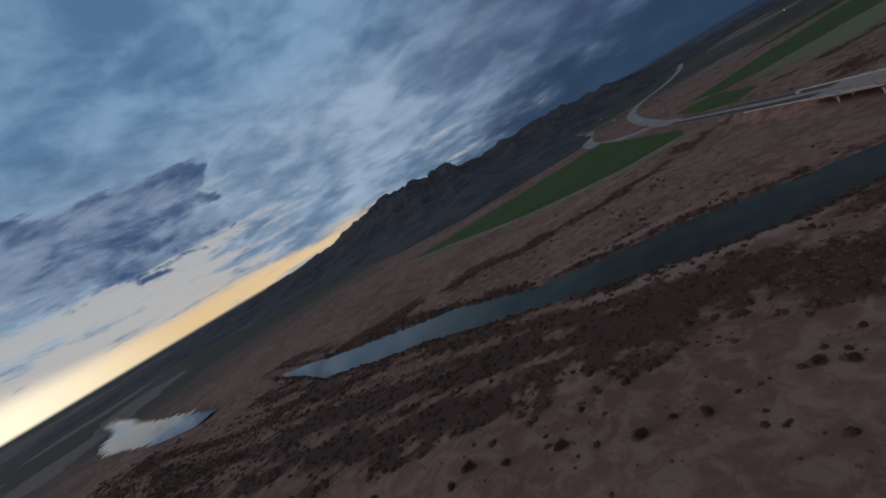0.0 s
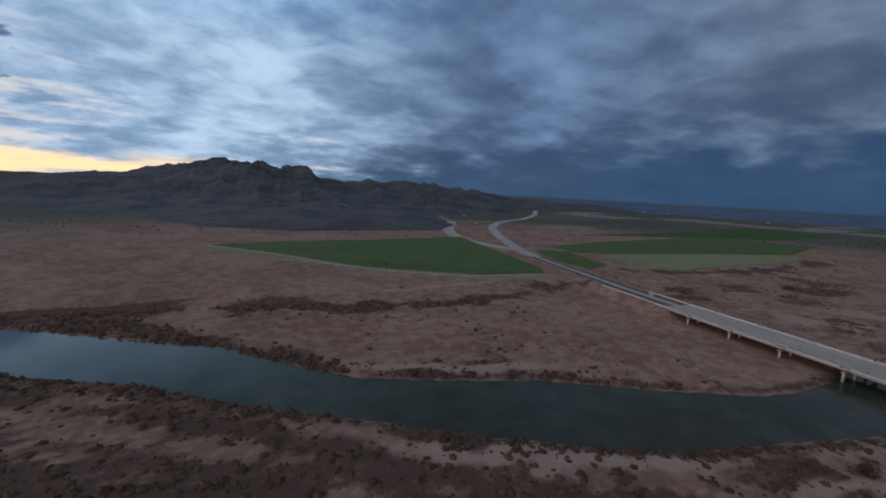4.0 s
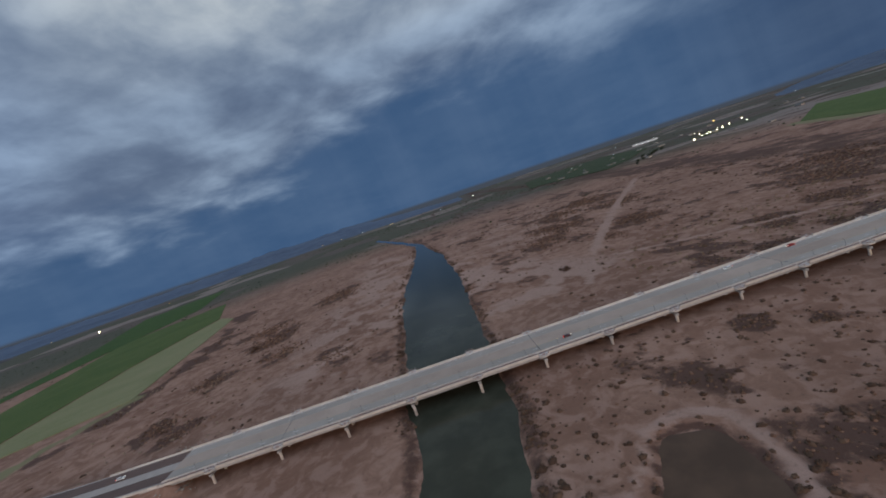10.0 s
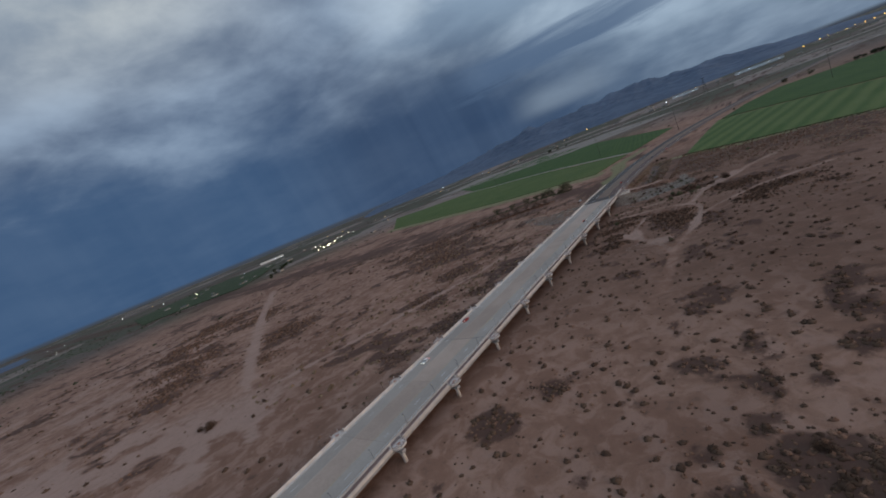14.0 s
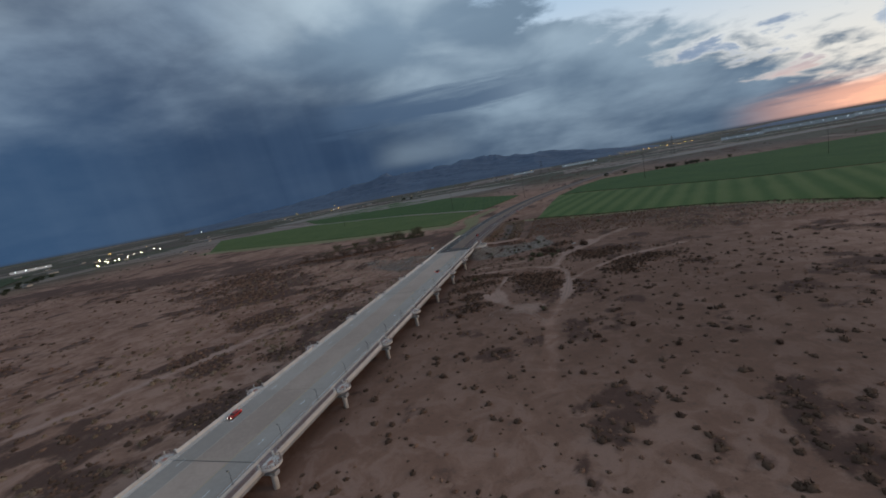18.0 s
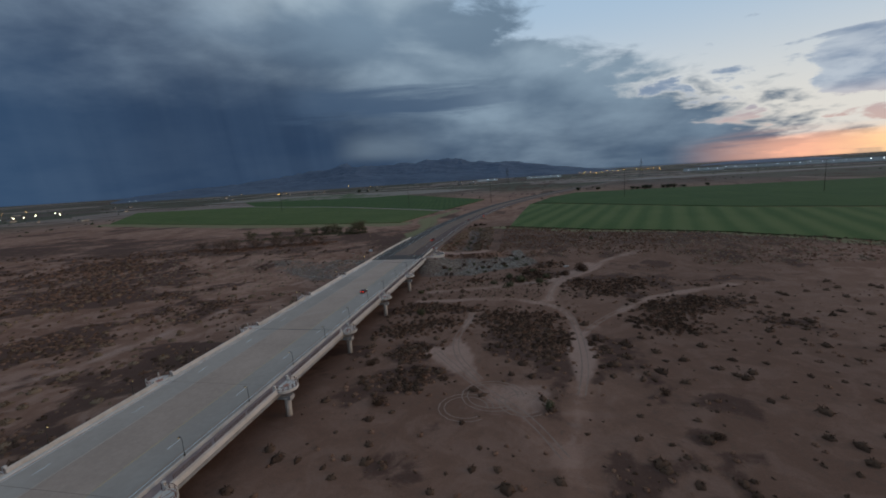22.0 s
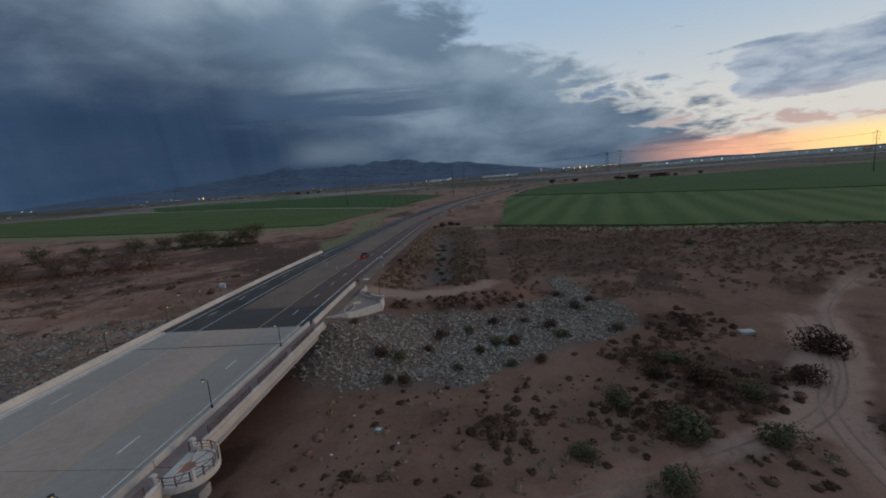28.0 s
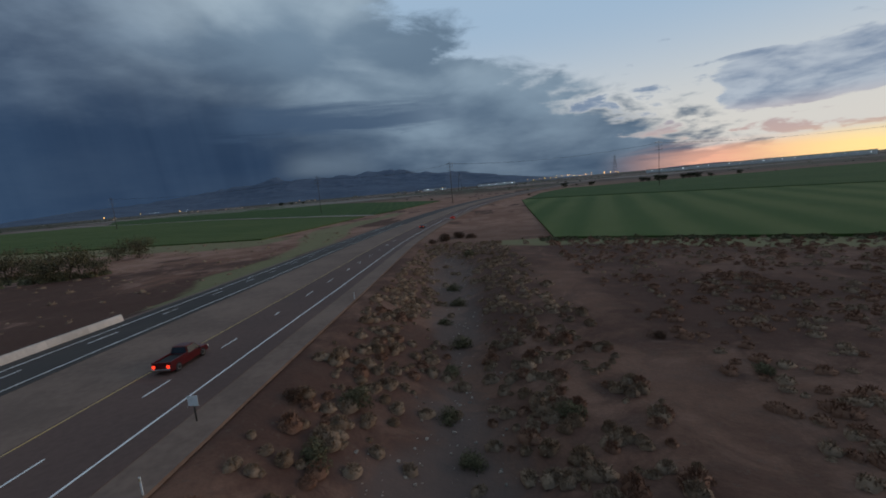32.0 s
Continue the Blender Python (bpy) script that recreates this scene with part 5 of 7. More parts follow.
# ---- plaza at the southern abutment ----
PLAZA_Z = 7.42
plaza = thing("plaza_wall", "zigzag white wall with dark rail panels round the overlook", "wall", at=(0, 0, PLAZA_Z))
corners = [(-2.6, 407.5), (2.1, 400.2), (2.3, 395.4), (5.7, 392.3), (8.6, 390.5), (9.0, 386.8), (3.3, 380.7), (-0.6, 379.0)]
for k, (a, b) in enumerate(zip(corners, corners[1:])):
    if k == 0:
        continue
    run_l = math.hypot(b[0] - a[0], b[1] - a[1])
    turn = math.degrees(math.atan2(b[1] - a[1], b[0] - a[0]))
    m = pose(a[0], a[1], 0, 0, 0, turn)
    high = (0.55, 0.85, 0.32, 0.85, 0.32, 0.38, 0.38)[k]
    part("wall_block", Shape().box(0.1, run_l - 0.1, -0.19, 0.19, -1.6, high, 0.03).mesh("wall_block", M_CONC), plaza, at=m)
    part("wall_cap", Shape().box(0.0, run_l, -0.25, 0.25, high, high + 0.1, 0.03).mesh("wall_cap", M_CONC), plaza, at=m)
    tall = 1.2 if 1 <= k <= 5 else 0.6
    part("pillar", Shape().box(-0.26, 0.26, -0.26, 0.26, -1.6, tall, 0.06).mesh("pillar", M_CONC), plaza, at=m)
    if k in (2, 4):
        # rail panel with upright bars on the low stretches
        n = int(run_l / 0.16)
        bars = Shape()
        for q in range(2, n - 1):
            bars.box(q * run_l / n - 0.015, q * run_l / n + 0.015, -0.015, 0.015, high + 0.1, 1.15)
        panel_ob = part("rail_panel", bars.mesh("rail_panel", M_DARKSTEEL), plaza, "dark upright rail bars", m)
        for q in range(1, 5):
            part("baluster", Shape().box(q * run_l / 5 - 0.11, q * run_l / 5 + 0.11, -0.12, 0.12, high + 0.1, 1.1, 0.03).mesh("baluster", M_CONC), plaza, at=m)
        part("top_rail", Shape().box(0.3, run_l - 0.3, -0.035, 0.035, 1.15, 1.22).mesh("top_rail", M_DARKSTEEL), panel_ob)
        part("bottom_rail", Shape().box(0.3, run_l - 0.3, -0.03, 0.03, high + 0.16, high + 0.2).mesh("bottom_rail", M_DARKSTEEL), panel_ob)
pave = Shape()
inner = [(-1.2, 379.4), (3.0, 381.0), (8.6, 387.0), (8.3, 390.3), (5.4, 392.0), (2.0, 395.2), (1.8, 400.0), (-1.2, 404.5)]
pave.rings([[(x, y, PLAZA_Z - 0.6) for x, y in inner], [(x, y, PLAZA_Z) for x, y in inner]])
pavement = tagged(new("pavement", pave.mesh("pavement", M_PINK)), "pinkish paved overlook beside the bridge end", "pavement", kind="structure")
island = thing("kerb_island", "curved pale kerb island set in the overlook paving", "kerb", at=(0, 0, PLAZA_Z))
ring = [(2.3 + 0.8 * math.cos(radians(a)), 385.4 + 2.6 * math.sin(radians(a))) for a in range(0, 361, 15)]
part("kerb", Shape().strip(ring, 0.09, 0.10, 0.11).mesh("kerb", M_CONC), island)
part("soil", Shape().lathe(2.3, 385.4, ((0.72, 0.0), (0.72, 0.06)), 24, 3.4).mesh("soil", M_MEDIAN), island)
disc = thing("paving_medallion", "round pale stone set in the paving", "paving", at=(2.8, 389.4, PLAZA_Z))
part("disc", Shape().lathe(0, 0, ((1.0, 0.0), (1.0, 0.07), (0.85, 0.10)), 18).mesh("disc", M_DISC), disc)
part("centre", Shape().lathe(0, 0, ((0.3, 0.10), (0.3, 0.13)), 12).mesh("centre", M_CONC), disc)
sign = thing("trail_sign", "small red trail sign on a post", "sign", at=(-1.0, 404.4, max(level(-1.0, 404.4), s_level((-1.0, 404.4)))))
part("post", Shape().box(-0.04, 0.04, -0.04, 0.04, -0.2, 1.5).mesh("post", M_DARKSTEEL), sign)
part("plate", Shape().box(-0.32, 0.32, -0.06, -0.04, 1.0, 1.6).mesh("plate", M_CARBRIGHT), sign)
for x, y in ((0.4, 428), (-20.4, 434.8), (-14.1, 426.6), (0.4, 470)):
    mk = thing("marker_post", "slim white roadside marker post", "post", "roadside marker posts", at=(x, y, s_level((x, y))))
    part("post", Shape().box(-0.05, 0.05, -0.03, 0.03, -0.3, 1.05, 0.01).mesh("post", M_WHITE), mk)
    part("reflector", Shape().box(-0.035, 0.035, -0.042, -0.032, 0.8, 0.95).mesh("reflector", M_YELLOW), mk)
plate = thing("loose_plate", "white flat plate lying on the road shoulder", "debris", at=(-0.6, 410.7, s_level((-0.6, 410.7))))
part("plate", Shape().box(-0.75, 0.75, -0.65, 0.65, 0.01, 0.07, 0.01).mesh("plate", M_SHED), plate)
scrap = thing("plastic_scrap", "orange plastic scrap on the road shoulder", "debris", at=(0.55, 410.5, max(level(0.55, 410.5), s_level((0.55, 410.5)))))
part("strip", Shape().box(-0.5, 0.5, -0.12, 0.12, 0.0, 0.05, 0.01).mesh("strip", material("orange_plastic", (0.5, 0.14, 0.04), None, 2.0, 0.5)), scrap)
board = thing("road_sign", "small white road sign on a post at the road edge", "sign", at=(-1.6, 435.5, s_level((-1.6, 435.5))))
part("post", Shape().box(-0.04, 0.04, -0.04, 0.04, -0.3, 1.9).mesh("post", M_DARKSTEEL), board)
part("panel", Shape().box(-0.38, 0.38, -0.07, -0.04, 1.2, 1.95).mesh("panel", M_WHITE), board)
for x, y, h in ((-53.5, 428.0, 1.5), (-55.0, 428.6, 1.1)):
    bx = thing("electrical_box", "pale metal electrical box beside the road", "box", "electrical boxes", at=(x, y, level(x, y)))
    part("plinth", Shape().box(-0.6, 0.6, -0.4, 0.4, -0.3, 0.15).mesh("plinth", M_CONC), bx)
    part("cabinet", Shape().box(-0.5, 0.5, -0.3, 0.3, 0.15, h, 0.03).mesh("cabinet", M_SHED), bx)
    part("door", Shape().box(-0.44, 0.44, -0.33, -0.302, 0.22, h - 0.08).mesh("door", M_SHED), bx)


# ---- wheel ruts of the dirt tracks ----
def ruts(pts, gauge=0.85, width=0.17, label="pale twin wheel ruts in the sand"):
    line = curve(pts, 1.4)
    for off in (-gauge, gauge):
        left, right = offset(line, lambda i: (off - width, off + width))
        L, R = np.array(left), np.array(right)
        zl, zr = land(L[:, 0], L[:, 1]) + 0.035, land(R[:, 0], R[:, 1]) + 0.035
        s = Shape()
        for (a, b, c, d) in zip(left, right, zl, zr):
            s.v += [(a[0], a[1], c), (b[0], b[1], d)]
        s.f = [(2 * i + 1, 2 * i + 3, 2 * i + 2, 2 * i) for i in range(len(left) - 1)]
        tagged(new("wheel_rut", s.mesh("wheel_rut", M_RUT)), label, "track", kind="structure")


for pts, w in TRACKS[:6]:
    ruts(pts[:9])
for cx, cy, r in ((50, 236, 6.5), (58, 233, 5.0), (44, 230, 5.5)):
    ruts([(cx + r * 1.1 * math.cos(radians(a)), cy + r * math.sin(radians(a))) for a in range(0, 320, 24)], 0.7, 0.16, "faint circular wheel marks on bare sand")

# ---- vegetation ----
rng = np.random.RandomState(4)


def shrub_arrays(leaves, seed, wide=1.0, tall=0.62, blade=0.13, ragged=0.35):
    """Vertices and triangles of one shrub of unit reach: many small leaf blades on an uneven dome."""
    r = np.random.RandomState(seed)
    lobes = np.concatenate([r.uniform(-0.44, 0.44, (6, 2)), r.uniform(0.12, 0.46, (6, 1))], 1)
    lobes[0] = (0, 0, 0.42)
    size = r.uniform(0.34, 0.56, 6)
    who = r.randint(0, 6, leaves)
    d = r.normal(size=(leaves, 3))
    d /= np.linalg.norm(d, axis=1)[:, None]
    rad = size[who] * (1 - ragged * r.uniform(0, 1, leaves) ** 2)
    p = lobes[who] + d * rad[:, None]
    p[:, 2] = np.abs(p[:, 2]) * (tall / 0.62)
    p[:, :2] *= wide
    # blades lie roughly along the surface of the dome
    w = np.cross(d, r.normal(size=(leaves, 3))) + r.normal(0, 0.35, (leaves, 3))
    w /= np.linalg.norm(w, axis=1)[:, None]
    u = np.cross(d, w) + r.normal(0, 0.40, (leaves, 3))
    u *= np.where(u[:, 2] < 0, -1, 1)[:, None]
    u /= np.linalg.norm(u, axis=1)[:, None]
    s = blade * r.uniform(0.6, 1.5, leaves)[:, None]
    v = np.stack([p - w * s * 0.55, p + w * s * 0.55, p + u * s * 1.3, ], 1).reshape(-1, 3)
    v[:, 2] = np.maximum(v[:, 2], -0.02)
    return v, np.arange(leaves * 3).reshape(-1, 3)


def bush_arrays(sides, blades, seed, tall=0.46, blade=0.11):
    """A bush of unit reach: an uneven lobed dome of dense twigs with small blades standing out of it."""
    r = np.random.RandomState(seed)
    a = np.arange(sides) * 6.2832 / sides
    lobes = 0.80 + 0.13 * np.sin(2 * a + r.uniform(0, 6)) + 0.10 * np.sin(3 * a + r.uniform(0, 6)) + r.uniform(-0.10, 0.10, sides)
    rings = []
    for reach, z in ((0.88, -0.06), (0.84, 0.34), (0.48, 0.74)):
        k = lobes * reach * r.uniform(0.88, 1.12, sides)
        h = tall * z * r.uniform(0.75, 1.2, sides) if z > 0 else np.full(sides, z)
        rings.append(np.stack([np.cos(a) * k, np.sin(a) * k, h], 1))
    top = np.array([[r.uniform(-0.15, 0.15), r.uniform(-0.15, 0.15), tall * r.uniform(0.76, 0.92)]])
    v = np.concatenate(rings + [top])
    i = np.arange(sides)
    j = (i + 1) % sides
    f = []
    for b in (0, sides):
        f += [np.stack([b + i, b + j, b + sides + i], 1), np.stack([b + j, b + sides + j, b + sides + i], 1)]
    f.append(np.stack([2 * sides + i, 2 * sides + j, np.full(sides, 3 * sides)], 1))
    t = r.uniform(0, 6.2832, blades)
    q = r.uniform(0.15, 1.0, blades)
    p = np.stack([np.cos(t) * q * 0.9, np.sin(t) * q * 0.9, tall * np.sqrt(np.maximum(0.04, 1 - q ** 2.4))], 1)
    p[:, :2] *= np.interp(t, np.append(a, 6.2832), np.append(lobes, lobes[0]))[:, None]
    out = p * (0.9, 0.9, 1.6) + r.normal(0, 0.35, (blades, 3))
    out /= np.linalg.norm(out, axis=1)[:, None]
    w = np.cross(out, r.normal(size=(blades, 3)))
    w /= np.linalg.norm(w, axis=1)[:, None]
    s = blade * r.uniform(0.6, 1.5, blades)[:, None]
    leaf = np.stack([p - w * s * 0.3 - out * s * 0.8, p + w * s * 0.3 - out * s * 0.8, p + out * s], 1).reshape(-1, 3)
    f.append(np.arange(blades * 3).reshape(-1, 3) + len(v))
    return np.concatenate([v, leaf]), np.concatenate(f)


def raw_mesh(name, v, f, mat):
    me = bpy.data.meshes.new(name)
    me.vertices.add(len(v))
    me.vertices.foreach_set("co", v.astype(np.float32).ravel())
    me.loops.add(f.size)
    me.loops.foreach_set("vertex_index", f.astype(np.int32).ravel())
    me.polygons.add(len(f))
    me.polygons.foreach_set("loop_start", (np.arange(len(f)) * f.shape[1]).astype(np.int32))
    me.polygons.foreach_set("use_smooth", np.ones(len(f), bool))
    me.update(calc_edges=True)
    me.materials.append(mat)
    return me


def scatter(name, spots, kinds, mat, label, category="shrubs"):
    """Many plants joined: spots are rows of x, y, reach; kinds are (vertices, faces) of unit plants."""
    if not len(spots):
        return
    S = np.array(spots, float)
    Z = land(S[:, 0], S[:, 1])
    V, F, n = [], [], 0
    for (x, y, r), z in zip(S, Z):
        v, f = kinds[rng.randint(len(kinds))]
        a = rng.uniform(0, 6.28)
        c, s = math.cos(a) * r, math.sin(a) * r
        q = np.empty_like(v)
        q[:, 0], q[:, 1] = x + v[:, 0] * c - v[:, 1] * s, y + v[:, 0] * s + v[:, 1] * c
        q[:, 2] = z - 0.05 + v[:, 2] * r * rng.uniform(0.75, 1.15)
        V.append(q)
        F.append(f + n)
        n += len(v)
    tagged(new(name, raw_mesh(name, np.concatenate(V), np.concatenate(F), mat)), label, category, kind="stuff")


def clear_of(x, y):
    """Whether a plant may stand here: not on roads, water, tracks, fields or bridge piers."""
    X, Y = np.array(x, float), np.array(y, float)
    ok = water_reach(X, Y) > 0.6
    d, w = line_dist(X, Y, POOL)
    ok &= d - w > 1.5
    ok &= ~((X > X_LEFT - 3) & (X < X_RIGHT + 2.2) & (Y > DECK_N - 60) & (Y < DECK_S + 40))
    ok &= (line_dist(X, Y, ROAD_S)[0] > 20.5) | (Y < 360)
    ok &= (line_dist(X, Y, ROAD_N)[0] > 17.0) | (Y > -240)
    ok &= line_dist(X, Y, SPUR_N)[0] > 11
    for pts, s in TRACKS:
        ok &= line_dist(X, Y, pts)[0] > 0.75 * s
    ok &= ~((X > -4) & (X < 10.2) & (Y > 378) & (Y < 404))
    ok &= ~inside(X, Y, RIP_R)
    for poly in FIELDS:
        ok &= ~inside(X, Y, poly)
    return ok


FIELDS = [[(14, -432), (107, -432), (237, -492), (352, -608), (445, -688), (363, -720), (160, -765), (-27, -823), (-2, -460)],
          [(-96, -636), (-154, -611), (-125, -473), (-76, -450), (-66, -516)], [(-156, -680), (-834, -870), (-990, -684), (-620, -494), (-231, -432), (-165, -545)],
          [(-86, 612), (-700, 785), (-1010, 1135), (-925, 1480), (-620, 1700), (-20, 960), (-74, 680)], [(44, 540), (199, 465), (313, 374), (420, 420), (800, 1010), (160, 1036), (56, 690)],
          [(-1180, 560), (-1330, 720), (-1700, 1000), (-2300, 1050), (-2300, 560), (-1600, 400)], [(-420, -900), (-900, -1010), (-1500, -1260), (-1700, -1020), (-1100, -820)]]


def draw(n, x0, x1, y0, y1, keep, lo, hi, power=2.0):
    """Random spots in a stretch of the plan, kept with the odds that keep(x, y) gives."""
    x, y = rng.uniform(x0, x1, n), rng.uniform(y0, y1, n)
    k = (rng.uniform(0, 1, n) < keep(x, y)) & clear_of(x, y)
    x, y = x[k], y[k]
    return np.stack([x, y, lo + (hi - lo) * rng.uniform(0, 1, len(x)) ** power], 1)


scrub = lambda x, y: zones(x, y)[:, 0]
FINE = [bush_arrays(9, 190, 10 + s, 0.66, 0.15) for s in range(6)]
NEAR = [bush_arrays(7, 60, s, 0.48, 0.20) for s in range(6)]
MIDS = [bush_arrays(7, 50, 20 + s, 0.52, 0.20) for s in range(8)]
FARS = [bush_arrays(5, 11, 40 + s, 0.48, 0.25) for s in range(10)]
# river bed and brushland, thinned by the zones
scatter("brush_far_bank", np.concatenate([draw(19000, 120, 900, -340, 90, lambda x, y: np.clip(scrub(x, y) * 1.3 - 0.1, 0.012, 1), 0.8, 3.4, 1.7)]), FARS, M_DUSK, "dense dark brush on the river flats")
scatter("brush_red_belt", np.concatenate([draw(9000, 40, 700, -440, -180, lambda x, y: np.clip(scrub(x, y) * 1.3 - 0.2, 0.02, 1), 0.6, 2.3, 1.7)]), FARS, M_RED, "reddish scrub along the old river channel")
scatter("brush_upstream", np.concatenate([draw(12000, -760, -40, -430, 450, lambda x, y: np.clip(scrub(x, y) * 0.9, 0.06, 1), 0.7, 3.0, 1.9)]), FARS, M_DUSK, "scattered scrub on pale sand upstream")
scatter("brush_upstream_red", np.concatenate([draw(9500, -420, -38, -330, 430, lambda x, y: np.clip(scrub(x, y) * 0.9, 0.06, 1), 0.5, 2.0, 1.9)]), FARS, M_RED, "low reddish scrub beside the bridge")
scatter("brush_bed", np.concatenate([draw(15000, 3, 340, -60, 345, lambda x, y: np.clip(scrub(x, y), 0.20, 1) * (1 - 0.8 * spread(x, 170, 230)), 0.5, 2.4, 2.2)]), FARS, M_DUSK, "dark low bushes on the sandy bed")
scatter("brush_bed_red", np.concatenate([draw(12500, 3, 330, -40, 385, lambda x, y: np.clip(scrub(x, y) * 1.1, 0.06, 1), 0.35, 1.4, 2.0)]), FARS, M_RED, "low reddish scrub on the sandy bed")
scatter("brush_terrace", np.concatenate([draw(3600, 40, 150, 404, 545, lambda x, y: 0.35 + 0.5 * spread(fbm(x, y, 14.0, 3), -0.3, 0.3), 0.45, 1.35, 1.1)]), MIDS, M_RED, "knee-high scrub on the southern terrace")
scatter("brush_terrace_grey", np.concatenate([draw(2600, 40, 150, 400, 545, lambda x, y: 0.35 + 0.5 * spread(fbm(x, y, 14.0, 3), -0.3, 0.3), 0.40, 1.2, 1.2)]), MIDS, M_GREY, "grey-green scrub on the southern terrace")
terrace = np.concatenate([draw(8000, 150, 340, 380, 545, lambda x, y: 0.8 + 0 * x, 0.5, 1.6, 1.8)])
scatter("brush_terrace_far", terrace[::2], FARS, M_RED, "low reddish scrub beyond the terrace track")
scatter("brush_terrace_far_grey", terrace[1::2], FARS, M_GREY, "low grey scrub beyond the terrace track")
scatter("brush_left_bank", np.concatenate([draw(5200, -260, -38, 330, 620, lambda x, y: 0.22 + 0.5 * spread(-y, -440, -400), 0.4, 1.5, 2.0)]), FARS, M_GREY, "grey scrub beside the southern road")
scatter("brush_beside_bridge", draw(1500, -190, -38, 50, 330, lambda x, y: 0.15 + 0.5 * spread(fbm(x, y, 30.0, 3), -0.2, 0.3), 0.7, 2.5, 1.6), MIDS, M_SHRUB, "orange-brown bushes on the sand beside the bridge")
foot = np.concatenate([draw(1500, 4, 80, 322, 366, lambda x, y: 0.55 + 0 * x, 0.25, 0.95, 2.2)])
scatter("brush_bank_foot", foot[::2], MIDS, M_DUSK, "small dark bushes below the rock bank")
scatter("brush_bank_foot_grey", foot[1::2], MIDS, M_GREY, "small grey bushes below the rock bank")
scatter("brush_north", np.concatenate([draw(2400, -260, 220, -420, -240, lambda x, y: 0.16 + 0.6 * scrub(x, y), 0.5, 1.9, 2.2)]), FARS, M_GREY, "sparse grey scrub by the northern approach")
scatter("brush_plain", np.concatenate([draw(2600, -2400, 2400, 900, 2600, lambda x, y: 0.5 + 0 * x, 1.5, 4.5, 2.0), draw(5500, -2700, -620, -900, 1000, lambda x, y: 0.5 * spread(fbm(x, y, 260.0, 4), -0.3, 0.3), 1.8, 6.0, 2.0), draw(1500, -1500, 900, -1500, -800, lambda x, y: 0.5 + 0 * x, 1.5, 4.0, 2.0)]), FARS, M_DARKTREE, "dark far scrub and trees on the plain")
# thickets: close growth round the plan's clumps
clumps = []
for x, y, s in THICKETS + [(x, y, s * 0.8) for x, y, s in BRUSHLAND]:
    n = int(min(420, (2.0 if 0 < x < 140 and y > 180 else 0.66) * s ** 1.7))
    px, py = x + rng.normal(0, 0.45 * s, n), y + rng.normal(0, 0.36 * s, n)
    k = clear_of(px, py)
    clumps.append(np.stack([px[k], py[k], rng.uniform(0.55, 1.0, k.sum()) * (1.1 + 0.02 * s)], 1))
clumps = np.concatenate(clumps)
close = (clumps[:, 0] > 2) & (clumps[:, 0] < 130) & (clumps[:, 1] > 180)
scatter("thicket_near", clumps[close][::2], NEAR, M_RED, "dense red-brown thicket on the river bed")
scatter("thicket_near_dark", clumps[close][1::2], MIDS, M_DUSK, "dense brown thicket on the river bed")
scatter("thicket", clumps[~close][::2], FARS, M_RED, "dense red-brown thicket on the river bed")
scatter("thicket_dark", clumps[~close][1::2], FARS, M_DUSK, "dense brown thicket on the river bed")
# gully plants beside the southern road, nearest to the end of the path
gully = np.concatenate([draw(2700, 2, 35, 406, 545, lambda x, y: np.clip(1.2 - np.abs(np.abs(x - 15.5) - 8) / 6, 0.50, 1) * (1 - 0.88 * beds(x, y)[:, 0]), 0.40, 1.35, 1.4)])
close_by = gully[gully[:, 1] < 470]
beyond = gully[gully[:, 1] >= 470]
scatter("brush_gully", close_by[::2], FINE, M_GREY, "grey-green bushes lining the dry gully")
scatter("brush_gully_dark", close_by[1::4], FINE, M_SHRUB, "brown bushes lining the dry gully")
scatter("brush_gully_red", close_by[3::4], FINE, M_RED, "reddish bushes lining the dry gully")
scatter("brush_gully_far", beyond[::2], MIDS, M_GREY, "grey-green bushes along the far gully")
scatter("brush_gully_far_dark", beyond[1::2], MIDS, M_SHRUB, "brown bushes along the far gully")
scatter("hedge_weeds", np.concatenate([np.stack([np.interp(t, [0, .3, .55, 1], [42, 116, 199, 318]) + rng.normal(0, 1.3, 260), np.interp(t, [0, .3, .55, 1], [539, 501, 463, 370]) + rng.normal(0, 1.3, 260), rng.uniform(0.8, 1.9, 260)], 1) for t in [rng.uniform(0, 1, 260)]]), MIDS, M_GREEN, "green weedy hedge along the field edge")
bank = []
for side in (-1, 1):
    k = rng.randint(0, len(RIVER) - 1, 1900)
    f = rng.uniform(0, 1, 1900)
    P = np.array(RIVER, float)
    q = P[k] + (P[k + 1] - P[k]) * f[:, None]
    tan = P[k + 1, :2] - P[k, :2]
    tan /= np.linalg.norm(tan, axis=1)[:, None]
    off = (q[:, 2] + rng.gamma(1.6, 3.0, 1900)) * side
    bx, by = q[:, 0] - tan[:, 1] * off, q[:, 1] + tan[:, 0] * off
    ok = clear_of(bx, by) & (bx > -760) & (bx < 640) & (fbm(bx, by, 28.0, 3) > -0.15)
    bank.append(np.stack([bx, by, 0.6 + 2.4 * rng.uniform(0, 1, 1900) ** 1.8], 1)[ok])
bank = np.concatenate(bank)
scatter("riverside_reeds", bank[::2], FARS, M_DUSK, "brown reeds and bushes along the water")
scatter("riverside_brush", bank[1::2], FARS, M_DUSK, "red-brown bushes along the water")


# single shrubs that stand out
def shrub_thing(kind, mat, label):
    v, f = kind
    ob = new("shrub", raw_mesh("shrub", v, f, mat))
    return tagged(ob, label, "shrub", "desert shrubs")


